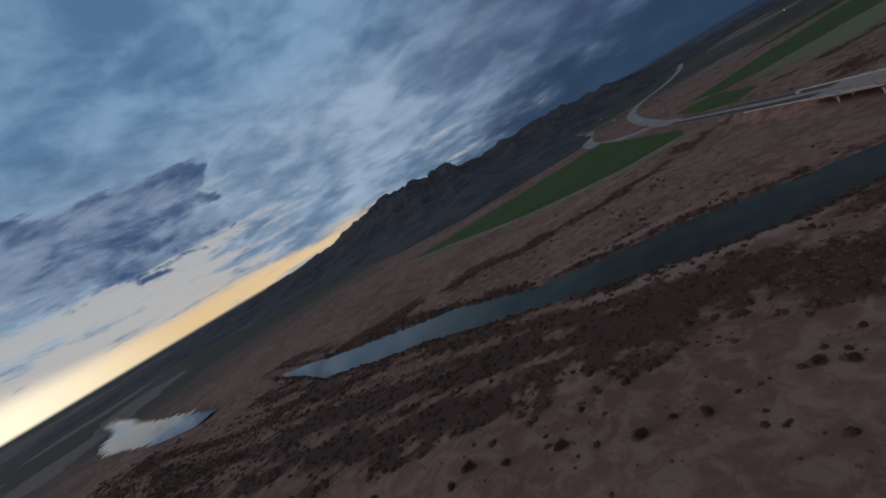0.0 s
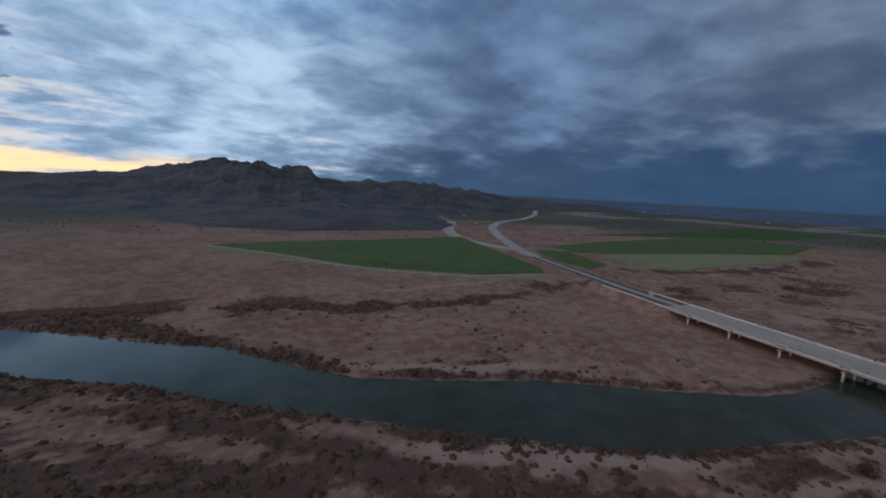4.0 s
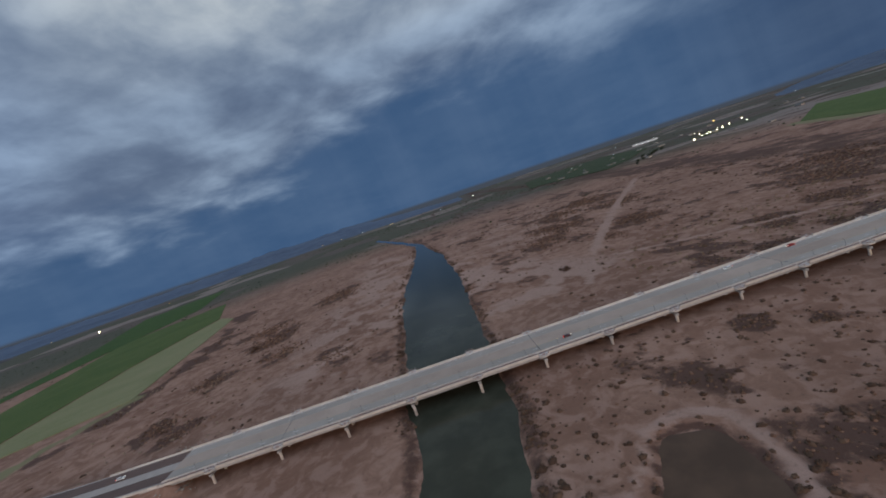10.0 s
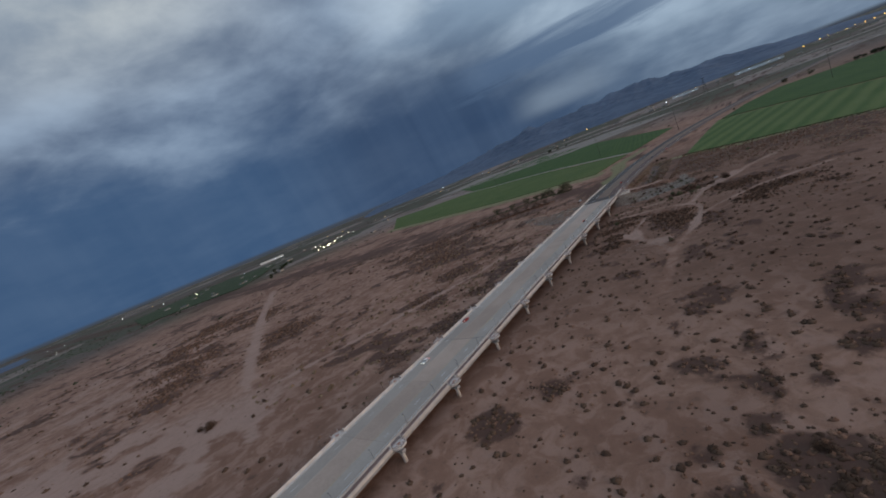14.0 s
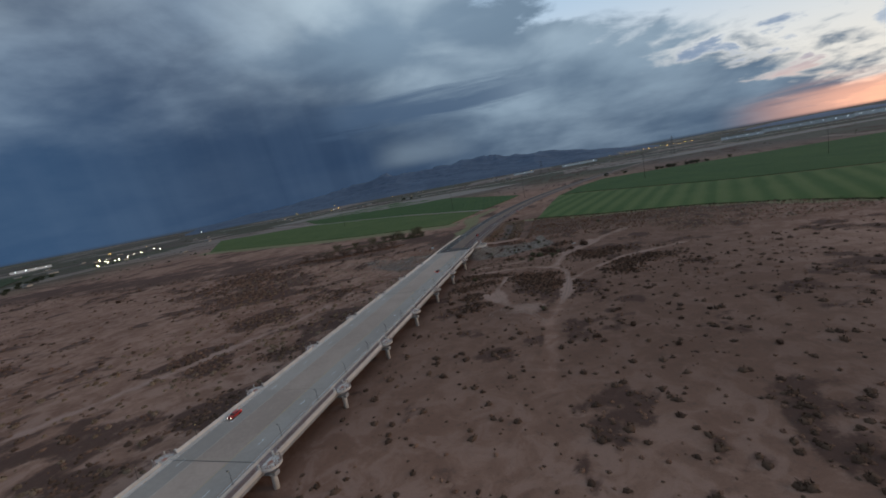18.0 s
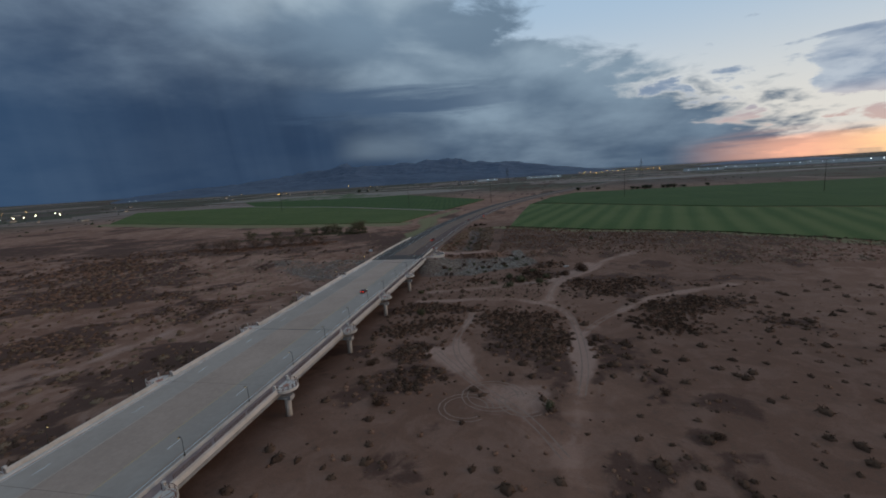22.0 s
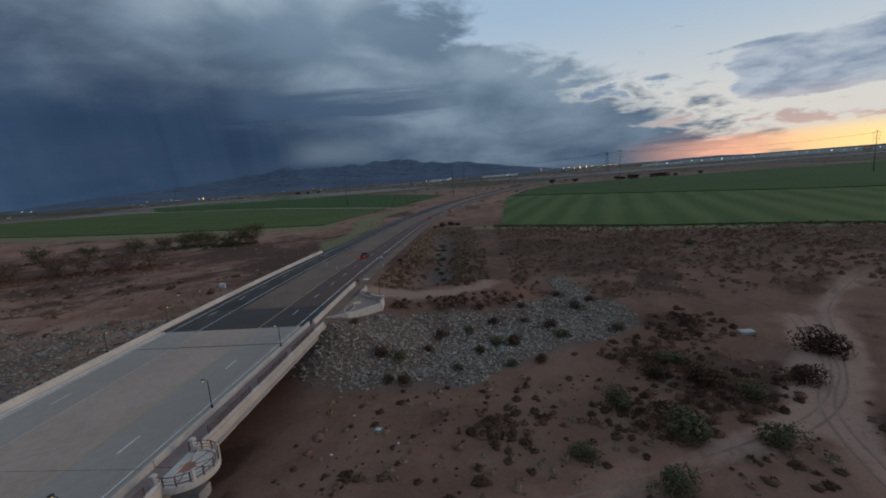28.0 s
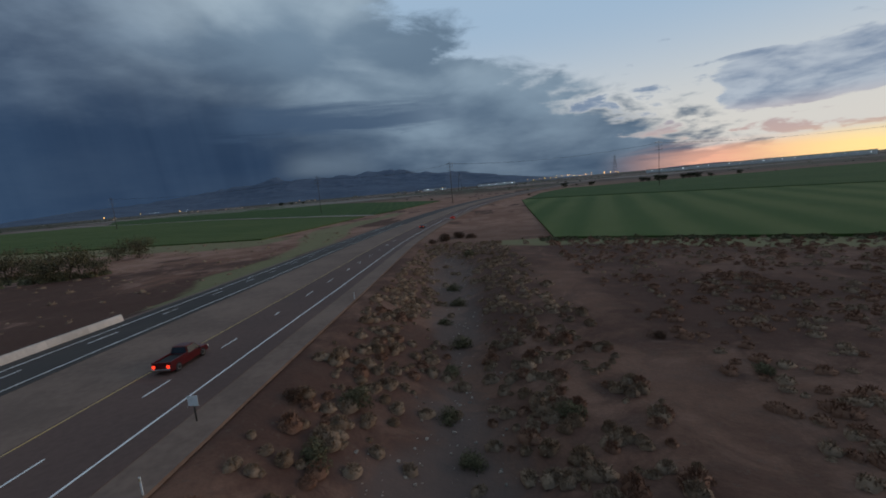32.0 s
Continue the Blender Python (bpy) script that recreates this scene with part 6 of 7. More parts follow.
BIG = [shrub_arrays(1500, 60 + s, 1.0, 0.60, 0.06, 0.5) for s in range(3)]
SPOTS = [(88, 372, 5.4, 0), (64, 362, 4.2, 0), (56, 350, 4.6, 1), (78, 362, 4.0, 0), (66, 348, 3.6, 1), (50, 340, 3.4, 1), (84, 350, 3.2, 0), (58, 365, 3.0, 0), (17, 366, 2.2, 0), (14, 367, 1.8, 0), (34, 380, 2.3, 1), (5, 379, 1.7, 0), (30, 392, 1.9, 0), (41, 372, 2.0, 0),
         (40, 396, 1.8, 1), (96.6, 223, 2.0, 0), (156, 222, 1.7, 0), (84, -160, 1.8, 0), (108, -50, 6.0, 0), (105, 453, 3.0, 1), (116, 60, 3.0, 0), (-172, 37, 6.0, 0), (-179, 34, 3.4, 0), (-283, -313, 5.5, 0), (-276, -316, 4.2, 0), (-419, 374, 5.0, 0), (219, -380, 2.2, 0), (-24, -409, 3.2, 1), (-42, -402, 2.2, 1), (211, -500, 4.2, 1), (226, -504, 3.2, 1),
         (64, 232, 2.2, 1), (86, 196, 2.3, 0), (100, 205, 2.2, 0), (118, 208, 1.7, 0), (130, 216, 1.6, 0), (112, 186, 1.9, 0), (92, 240, 1.7, 0), (140, 182, 1.8, 0), (22, 230, 2.6, 0), (16, 298, 3.0, 1), (12, 252, 2.6, 0), (8, 330, 2.2, 1), (16.4, 461, 2.0, 1), (15.5, 453, 1.8, 1), (15.7, 479.5, 2.1, 1), (15.7, 444, 1.7, 1), (17.8, 437.5, 1.6, 1), (13.5, 470, 1.6, 1), (14.5, 490, 2.0, 1), (12.5, 430, 1.3, 0), (19.5, 428, 1.4, 1), (7.8, 442, 2.0, 1), (25.7, 441, 1.8, 1), (7.4, 434, 1.7, 1), (44, 446, 1.5, 1), (3.5, 440, 1.3, 0), (39, 456, 1.2, 0), (18, 520, 2.6, 1), (12, 373, 2.4, 0), (15, 372.5, 2.2, 1), (22, 382, 2.2, 0), (28, 384, 2.0, 1), (33, 388, 1.8, 0), (45, 387, 2.6, 0), (37, 380, 2.5, 0), (30, 377, 1.8, 0), (53, 396, 2.4, 1), (50, 404, 2.0, 0), (47, 382, 2.4, 1), (20, 377, 1.6, 0), (5, 384, 2.0, 0), (40, 390, 1.6, 0), (57, 400, 1.8, 0), (26, 370, 1.7, 1), (36, 371, 1.8, 1), (50, 357.5, 3.6, 1), (42.4, 345.7, 2.6, 1), (63, 369.5, 3.2, 1), (69, 358, 3.2, 1), (58, 384, 2.2, 1),
         (9, 554, 3.6, 0), (14, 560, 3.4, 0), (18, 557, 2.6, 0), (5, 549, 2.4, 0), (331, -6, 4.2, 0), (304, 8, 4.2, 0), (281, 12, 3.4, 0), (294, -23, 3.4, 0), (244, 14, 3.8, 0), (237, 19, 3.4, 0), (291, 7, 2.4, 0), (371, -20, 4.6, 0), (354, -12, 3.0, 0), (379, -14, 3.2, 0), (317, -20, 2.2, 0), (268, 30, 1.6, 0), (-152, 64, 2.4, 0), (-140, 50, 2.2, 0)]
protos = {}
for x, y, r, k in SPOTS:
    key = (k, int(rng.randint(3)))
    m = pose(x, y, level(x, y) - 0.08, 0, 0, rng.uniform(0, 360)) @ Matrix.Diagonal((r, r, r * rng.uniform(0.75, 1.0), 1))
    if key not in protos:
        protos[key] = shrub_thing(BIG[key[1]], (M_DUSK, M_GREEN)[k], ("dark brown creosote bush on bare sand", "dull green bush on sandy ground")[k]).data
        bpy.data.objects.remove([o for o in scene.objects if o.data == protos[key]][0])
    ob = new("shrub", protos[key])
    ob.matrix_basis = m
    tagged(ob, ("dark brown creosote bush on bare sand", "dull green bush on sandy ground")[k], "shrub", "desert shrubs")


def tree_meshes(seed, h, reach, mat, leaves=900, blade=0.3):
    """Trunk, limbs and crown of one tree."""
    r = np.random.RandomState(seed)
    trunk, tips = Shape(), []
    fork = Vector((r.uniform(-0.3, 0.3), r.uniform(-0.3, 0.3), h * 0.30))
    trunk.bar((0, 0, -0.2), fork, h * 0.032, 8, h * 0.022)
    limbs = []
    for k in range(7):
        a = k * 0.9 + r.uniform(-0.3, 0.3)
        mid = fork + Vector((math.cos(a) * reach * 0.35, math.sin(a) * reach * 0.35, h * r.uniform(0.12, 0.25)))
        tip = mid + Vector((math.cos(a + r.uniform(-0.5, 0.5)) * reach * 0.35, math.sin(a + r.uniform(-0.5, 0.5)) * reach * 0.35, h * r.uniform(0.08, 0.30)))
        limbs.append(Shape().bar(fork, mid, h * 0.016, 5, h * 0.010).bar(mid, tip, h * 0.010, 5, h * 0.004).mesh("limb", M_BARK, True))
        tips += [mid, tip, (mid + tip) / 2]
    tips.append(fork + Vector((0, 0, h * 0.5)))
    for k in range(8):
        a = k * 0.8 + r.uniform(-0.3, 0.3)
        tips.append(Vector((math.cos(a) * reach * r.uniform(0.2, 0.55), math.sin(a) * reach * r.uniform(0.2, 0.55), h * r.uniform(0.12, 0.36))))
    T = np.array([tuple(t) for t in tips])
    who = r.randint(0, len(T), leaves)
    p = T[who] + r.normal(size=(leaves, 3)) * np.array([reach * 0.19, reach * 0.19, h * 0.085])
    p[:, 2] = np.maximum(p[:, 2], h * 0.05)
    u, w = r.normal(size=(leaves, 3)), r.normal(size=(leaves, 3))
    u /= np.linalg.norm(u, axis=1)[:, None]
    w /= np.linalg.norm(w, axis=1)[:, None]
    s = blade * r.uniform(0.6, 1.4, leaves)[:, None]
    v = np.stack([p - w * s * 0.6, p + w * s * 0.6, p + u * s * 1.4], 1).reshape(-1, 3)
    return trunk.mesh("trunk", M_BARK, True), limbs, raw_mesh("crown", v, np.arange(leaves * 3).reshape(-1, 3), mat)


def tree(x, y, meshes, label, size=1.0, lift=0.0):
    ob = thing("tree", label, "tree", "trees", at=(x, y, level(x, y) + lift), turn=rng.uniform(0, 360))
    ob.matrix_basis = ob.matrix_basis @ Matrix.Diagonal((size, size, size, 1))
    trunk, limbs, crown = meshes
    part("trunk", trunk, ob)
    part("crown", crown, ob)
    for me in limbs:
        part("limb", me, ob)


def belt_spots(pts, n, wide, lo, hi):
    """Plants strewn along a line of the plan."""
    t = rng.uniform(0, len(pts) - 1.001, n)
    k = t.astype(int)
    P = np.array(pts, float)
    q = P[k] + (P[k + 1] - P[k]) * (t - k)[:, None] + rng.normal(0, wide, (n, 2))
    return np.concatenate([q, rng.uniform(lo, hi, (n, 1))], 1)[clear_of(q[:, 0], q[:, 1])]


scatter("brush_belt_red", belt_spots([(-230, 450), (-181, 450), (-150, 466), (-112, 476)], 420, 4.5, 0.9, 2.4), MIDS, M_RED, "tall red-brown brush beside the southern field")
scatter("brush_belt_green", belt_spots([(-230, 500), (-160, 526), (-136, 536), (-104, 531)], 260, 4.0, 0.9, 2.4), MIDS, M_GREEN, "tall green brush beside the southern field")
MESQ = [tree_meshes(70 + k, 5.4, 3.6, M_GREEN, 2600, 0.17) for k in range(3)]
BARE = [tree_meshes(80 + k, 5.0, 3.2, M_BARETREE, 1900, 0.14) for k in range(2)]
DARK = [tree_meshes(90 + k, 9.0, 7.0, M_DARKTREE, 700, 0.75) for k in range(2)]
for k, (x, y, s) in enumerate([(-136, 537, 1.0), (-131, 541, 0.8), (-143, 534, 0.85), (-107, 530, 1.0), (-113, 528, 0.75), (-120, 574, 0.9), (-152, 529, 0.8), (-101, 533, 0.7), (-126, 570, 0.7), (-166, 523, 0.9), (-186, 515, 0.8), (-210, 508, 0.9)]):
    tree(x, y, MESQ[k % 3], "green mesquite tree beside the southern field", s * 2.1)
for k, (x, y, s) in enumerate([(-181, 446, 1.0), (-174, 460, 0.9), (-166, 457, 0.8), (-152, 464, 0.95), (-141, 467, 0.9), (-130, 470, 0.85), (-117, 474, 0.8), (-190, 450, 0.9), (-203, 455, 0.9), (-160, 470, 0.8), (-124, 468, 0.7), (-218, 452, 0.9)]):
    tree(x, y, BARE[k % 2], "reddish half-bare tree in the scrub", s * 2.3)
for k, (x, y, s) in enumerate([(-640, 1860, 1.2), (-600, 1850, 1.0), (-652, 1872, 0.9), (-570, 1880, 0.8), (170, 1095, 0.9), (210, 1090, 0.8), (268, 1040, 0.8), (278, 1046, 0.7), (290, 1040, 1.0), (300, 1045, 0.9), (322, 1034, 0.8), (332, 1034, 1.0), (342, 1036, 0.9), (362, 1040, 0.6), (404, 1045, 0.7),
                               (-1150, 690, 1.3), (-1180, 720, 1.4), (-1210, 700, 1.2), (-1230, 760, 1.4), (-1100, 640, 1.0), (-1060, 600, 1.1), (-1260, 800, 1.2), (-990, 560, 0.9)]):
    tree(x, y, DARK[k % 2], "dark round tree on the far plain", s, 0.4)

# ---- riprap ----
riprap = thing("riprap_slope", "pale broken rock on the slope below the bridge end", "rocks", at=(0, 0, 0))


def rock_mesh(seed):
    r = np.random.RandomState(seed)
    s = Shape()
    rings = []
    for z, rad in ((-0.5, 0.6), (0.25, 1.0), (0.62, 0.55)):
        rings.append([(rad * math.cos(6.2832 * i / 5) * r.uniform(0.65, 1.3), rad * math.sin(6.2832 * i / 5) * r.uniform(0.65, 1.3), z + r.uniform(-0.34, 0.34)) for i in range(5)])
    return s.rings(rings).mesh("rock", M_ROCK)


ROCKS = [rock_mesh(k) for k in range(8)]
RIP_N = [(4, -262), (3, -243), (-38, -243), (-40, -262), (-60, -285), (-62, -262), (-42, -236), (8, -236), (20, -262)]


def rocks(poly, n, lo, hi):
    P = np.array(poly)
    x, y = rng.uniform(P[:, 0].min(), P[:, 0].max(), n), rng.uniform(P[:, 1].min(), P[:, 1].max(), n)
    k = inside(x, y, [tuple(p) for p in poly])
    edge = np.min([line_dist(x, y, [tuple(p), tuple(q)])[0] for p, q in zip(P, np.roll(P, -1, 0))], 0)
    k &= rng.uniform(0, 1, n) < 0.10 + edge / 3.0 + 0.5 * fbm(x, y, 6.0, 3)
    return np.stack([x[k], y[k], lo + (hi - lo) * rng.uniform(0, 1, k.sum()) ** 1.8], 1)


spots = rocks(RIP_R, 28000, 0.13, 0.40)
# the nearest stones as parts, those beyond joined
near = [p for p in spots if 24 < p[0] < 37 and 376 < p[1] < 392][:300]
picked = {(p[0], p[1]) for p in near}
far = np.array([p for p in spots if (p[0], p[1]) not in picked])
for x, y, r in near:
    part("rock", ROCKS[rng.randint(8)], riprap, at=pose(x, y, level(x, y) + 0.1 * r, rng.uniform(-25, 25), rng.uniform(-25, 25), rng.uniform(0, 360)) @ Matrix.Diagonal((r, r, r * 0.75, 1)))


def joined_rocks(name, spots, label):
    V, F, n = [], [], 0
    Z = land(spots[:, 0], spots[:, 1])
    kinds = [(np.array([tuple(v.co) for v in me.vertices]), [tuple(p.vertices) for p in me.polygons]) for me in ROCKS]
    for (x, y, r), z in zip(spots, Z):
        v, f = kinds[rng.randint(8)]
        m = np.array(pose(0, 0, 0, rng.uniform(-30, 30), rng.uniform(-30, 30), rng.uniform(0, 360)).to_3x3())
        V.append((v * (r, r, r * 0.75)) @ m.T + (x, y, z + 0.12 * r))
        F += [tuple(n + i for i in p) for p in f]
        n += len(v)
    V = np.concatenate(V)
    tagged(new(name, mesh_of(name, V, F, M_STONE)), label, "rocks", kind="stuff")


joined_rocks("riprap_rocks", far, "pale broken rock covering the southern bank")
joined_rocks("riprap_rocks_left", rocks(RIP_L, 5200, 0.18, 0.48), "pale broken rock on the bank across the road")
joined_rocks("riprap_rocks_north", rocks(RIP_N, 900, 0.4, 0.9), "pale rock at the northern bridge end")
stone_x, stone_y = rng.uniform(9, 23, 3200), rng.uniform(410, 525, 3200)
stone_k = rng.uniform(0, 2.2, 3200) < beds(stone_x, stone_y)[:, 0]
joined_rocks("gully_stones", np.stack([stone_x, stone_y, 0.05 + 0.16 * rng.uniform(0, 1, 3200) ** 3], 1)[stone_k], "small grey stones on the dry gully bed")
boulder = thing("sandstone_slab", "pale flat slab lying in the scrub", "rock", at=(81, 380, level(81, 380)))
part("slab", Shape().box(-1.4, 1.4, -0.9, 0.9, -0.1, 0.55, 0.14).mesh("slab", M_ROCK), boulder)


for x, y, w, what, mat in ((15.5, 352.3, 0.9, "crumpled pale blue tarp on the sand", M_TARP), (10.5, 347, 0.35, "white plastic scrap on the sand", M_SHED), (13, 350, 0.3, "white plastic scrap on the sand", M_SHED), (19, 349, 0.3, "white plastic scrap on the sand", M_SHED), (11, 356, 0.3, "white plastic scrap on the sand", M_SHED), (-60, 425, 0.5, "white plastic scrap on the sand", M_SHED), (-65, 421.8, 0.6, "white plastic scrap on the sand", M_SHED)):
    ob = thing("plastic_scrap", what, "debris", "scraps of litter", at=(x, y, level(x, y)), turn=x * 40)
    part("sheet", Shape().rings([[(-w * 0.5, -w * 0.4, -0.02), (w * 0.45, -w * 0.5, 0.03), (w * 0.5, w * 0.35, -0.01), (-w * 0.4, w * 0.5, 0.05)], [(-w * 0.4, -w * 0.3, 0.10), (w * 0.3, -w * 0.35, 0.22), (w * 0.35, w * 0.2, 0.12), (-w * 0.25, w * 0.35, 0.2)]]).mesh("sheet", mat), ob)


# ---- vehicles ----
def wheel(parent, x, y, r=0.40):
    s = Shape().rings([[(x + d, y + q * math.cos(6.2832 * i / 18), r + q * math.sin(6.2832 * i / 18)) for i in range(18)] for d, q in ((-0.13, r * 0.8), (-0.11, r), (0.11, r), (0.13, r * 0.8))])
    w = part("wheel", s.mesh("tyre", M_TYRE, True), parent)
    side = 1 if x > 0 else -1
    part("rim", Shape().rings([[(x + d, y + q * math.cos(6.2832 * i / 12), r + q * math.sin(6.2832 * i / 12)) for i in range(12)] for d, q in ((side * 0.02, r * 0.6), (side * 0.135, r * 0.62), (side * 0.12, r * 0.2))][::side]).mesh("rim", M_RIM), w)


def car(at, turn, mat, label, pickup=False, lit=True):
    """A car or pickup that points along its own y axis."""
    ob = thing("pickup_truck" if pickup else "car", label, "truck" if pickup else "car", "cars", at=at, turn=turn)
    L, Wd = (5.7, 1.95) if pickup else (4.6, 1.82)
    h = L / 2
    side = [(-h, 0.55), (-h + 0.05, 0.98), (-h + 0.2, 1.06), (-0.1, 1.06), (h - 1.55, 1.08), (h - 0.25, 0.98), (h, 0.78), (h, 0.45), (h - 0.1, 0.34), (-h + 0.1, 0.34)]
    if not pickup:
        side = [(-h, 0.50), (-h + 0.05, 0.85), (-h + 0.4, 0.98), (h - 1.4, 0.94), (h - 0.3, 0.80), (h, 0.62), (h, 0.38), (h - 0.1, 0.28), (-h + 0.1, 0.28)]
    k = Wd / 2
    s = Shape().rings([[(x, py, pz if f > 0.97 else 0.34 + (pz - 0.34) * 0.93) for py, pz in [(p[0] * f, p[1]) for p in side]] for x, f in ((-k, 0.96), (-k + 0.12, 1.0), (k - 0.12, 1.0), (k, 0.96))])
    part("body", s.mesh("body", mat), ob)
    c0, c1 = (-0.35, 1.75) if pickup else (-1.7, 1.2)
    z0, z1 = (1.04, 1.80) if pickup else (0.92, 1.42)
    cab = Shape().rings([[(-k + 0.08, c0, z0), (k - 0.08, c0, z0), (k - 0.08, c1, z0), (-k + 0.08, c1, z0)], [(-k + 0.26, c0 + 0.22, z1 - 0.06), (k - 0.26, c0 + 0.22, z1 - 0.06), (k - 0.26, c1 - 0.75, z1 - 0.06), (-k + 0.26, c1 - 0.75, z1 - 0.06)],
                         [(-k + 0.36, c0 + 0.34, z1), (k - 0.36, c0 + 0.34, z1), (k - 0.36, c1 - 0.9, z1), (-k + 0.36, c1 - 0.9, z1)]])
    cabin = part("cabin", cab.mesh("cabin", mat), ob)
    for sx in (-1, 1):
        a, b = sx * (k - 0.075), sx * (k - 0.225)
        q = [(a, c0 + 0.16, z0 + 0.08), (a, c1 - 0.18, z0 + 0.08), (b, c1 - 0.72, z1 - 0.12), (b, c0 + 0.30, z1 - 0.12)]
        part("side_window", Shape().rings([q, [(p[0] + sx * 0.02, p[1], p[2]) for p in q]]).mesh("side_window", M_GLASSWIN), cabin)
    for yy, d, nm in ((c1, -0.75, "windscreen"), (c0, 0.22, "rear_window")):
        sg = 1 if d < 0 else -1
        q = [(-k + 0.18, yy - sg * 0.08, z0 + 0.08), (k - 0.18, yy - sg * 0.08, z0 + 0.08), (k - 0.32, yy + d * 0.9, z1 - 0.11), (-k + 0.32, yy + d * 0.9, z1 - 0.11)]
        part(nm, Shape().rings([q, [(p[0], p[1] + sg * 0.05, p[2] + 0.02) for p in q]]).mesh(nm, M_GLASSWIN), cabin)
    if pickup:
        bed = Shape().box(-k + 0.16, k - 0.16, -h + 0.14, c0 - 0.06, 1.0, 1.085)
        part("load_bed", bed.mesh("load_bed", M_BLACKPLASTIC), ob, "black lined load bed")
        for x0, x1, y0, y1 in ((-k + 0.02, -k + 0.16, -h + 0.1, c0), (k - 0.16, k - 0.02, -h + 0.1, c0), (-k + 0.16, k - 0.16, -h + 0.02, -h + 0.14)):
            part("bed_side", Shape().box(x0, x1, y0, y1, 0.98, 1.26, 0.02).mesh("bed_side", mat), ob)
        part("rear_bumper", Shape().box(-k + 0.05, k - 0.05, -h - 0.16, -h + 0.02, 0.48, 0.66, 0.03).mesh("rear_bumper", M_CHROME), ob)
    part("front_bumper", Shape().box(-k + 0.05, k - 0.05, h - 0.05, h + 0.10, 0.36, 0.56, 0.03).mesh("front_bumper", M_CHROME if pickup else mat), ob)
    part("grille", Shape().box(-0.5, 0.5, h - 0.02, h + 0.03, 0.6, 0.76).mesh("grille", M_BLACKPLASTIC), ob)
    for sx in (-1, 1):
        x = sx * (k - 0.25)
        part("tail_lamp", Shape().box(x - 0.13, x + 0.13, -h - 0.03, -h + 0.04, 0.70, 0.96).mesh("tail_lamp", M_TAIL), ob, "lit red tail lamp")
        part("headlamp", Shape().box(x - 0.17, x + 0.17, h - 0.06, h + 0.03, 0.60, 0.78).mesh("headlamp", M_HEAD if lit else M_CHROME), ob, "headlamp")
        part("wing_mirror", Shape().box(sx * (k + 0.12) - 0.10, sx * (k + 0.12) + 0.10, c1 - 0.55, c1 - 0.42, 1.02, 1.2, 0.03).mesh("wing_mirror", M_BLACKPLASTIC), ob)
        for y in (-h + 1.05, h - 1.0):
            wheel(ob, sx * (k - 0.10), y, 0.40 if pickup else 0.33)


car((-10.8, 447.0, s_level((-10.8, 447.0)) + 0.05), 0, M_CARRED, "dark red pickup truck with lit tail lamps on the road", True)
car((-29.6, 132.4, DECK_Z + 0.02), 180, M_CARBRIGHT, "bright red car crossing the bridge")
car((-27.6, 90.0, DECK_Z + 0.02), 180, M_CARWHITE, "white car with headlamps lit on the bridge")
car((-10.7, 304.5, DECK_Z + 0.02), 0, M_CARRED, "dark red car driving over the bridge")
car((-10.6, -20.0, DECK_Z + 0.02), 0, M_CARRED, "dark red car driving over the bridge")
car((9.0, 640, s_level((9, 640)) + 0.05), -12, M_CARBRIGHT, "red car with lit tail lamps far along the road")
car((-3.6, 600, s_level((-3.6, 600)) + 0.05), -6, M_CARDARK, "dark car far along the road")
for x, y, turn, mat, what in ((-46, -648, 150, M_CARWHITE, "white truck at the northern junction"), (-70, -690, 20, M_CARDARK, "dark car at the junction"), (-128, -830, 20, M_CARWHITE, "white car on the northern road"), (-205, -1020, 205, M_CARDARK, "dark car with headlamps lit"), (-330, -1225, 215, M_CARDARK, "dark car with headlamps lit"), (-470, -1385, 222, M_CARWHITE, "pale car with headlamps lit"), (-26, -292, 4, M_CARWHITE, "white car on the northern approach")):
    car((x, y, n_level((x, y)) + 0.06), turn, mat, what, pickup=(y == -648))


# ---- power poles, houses, warehouses and far lamps ----
def power_pole(x, y, h, steel=False):
    z = level(x, y)
    ob = thing("power_pole", "tall wooden power pole with crossarms" if not steel else "tall steel lattice pylon on the far plain", "pole", "power poles", at=(x, y, z))
    if steel:
        legs = Shape()
        for sx in (-1, 1):
            for sy in (-1, 1):
                part("leg", Shape().bar((sx * h * 0.10, sy * h * 0.10, 0), (sx * h * 0.015, sy * h * 0.015, h), 0.22, 5).mesh("leg", M_DARKSTEEL), ob)
        for k in range(7):
            f, g2 = k / 7, (k + 1) / 7
            w0, w1 = h * (0.10 - 0.085 * f), h * (0.10 - 0.085 * g2)
            br = Shape()
            for s in (-1, 1):
                br.bar((-w0 * s, -w0, h * f), (w1 * s, -w1, h * g2), 0.12, 4).bar((-w0 * s, w0, h * f), (w1 * s, w1, h * g2), 0.12, 4)
            part("brace", br.mesh("brace", M_DARKSTEEL), ob)
    else:
        part("pole", Shape().bar((0, 0, -0.5), (0, 0, h), 0.34, 8, 0.22).mesh("pole", M_WOODPOLE, True), ob)
    for f in ((0.96, 0.88, 0.80) if not steel else (0.95, 0.82, 0.69)):
        w = h * (0.075 if not steel else 0.13)
        arm = part("crossarm", Shape().box(-w, w, -0.12, 0.12, h * f - 0.12, h * f + 0.12).mesh("crossarm", M_WOODPOLE if not steel else M_DARKSTEEL), ob)
        for sx in (-1, 1):
            part("insulator", Shape().lathe(sx * w * 0.94, 0, ((0.12, h * f - 1.3), (0.16, h * f - 0.7), (0.10, h * f - 0.1)), 6).mesh("insulator", M_CONCDARK), arm)
    return ob


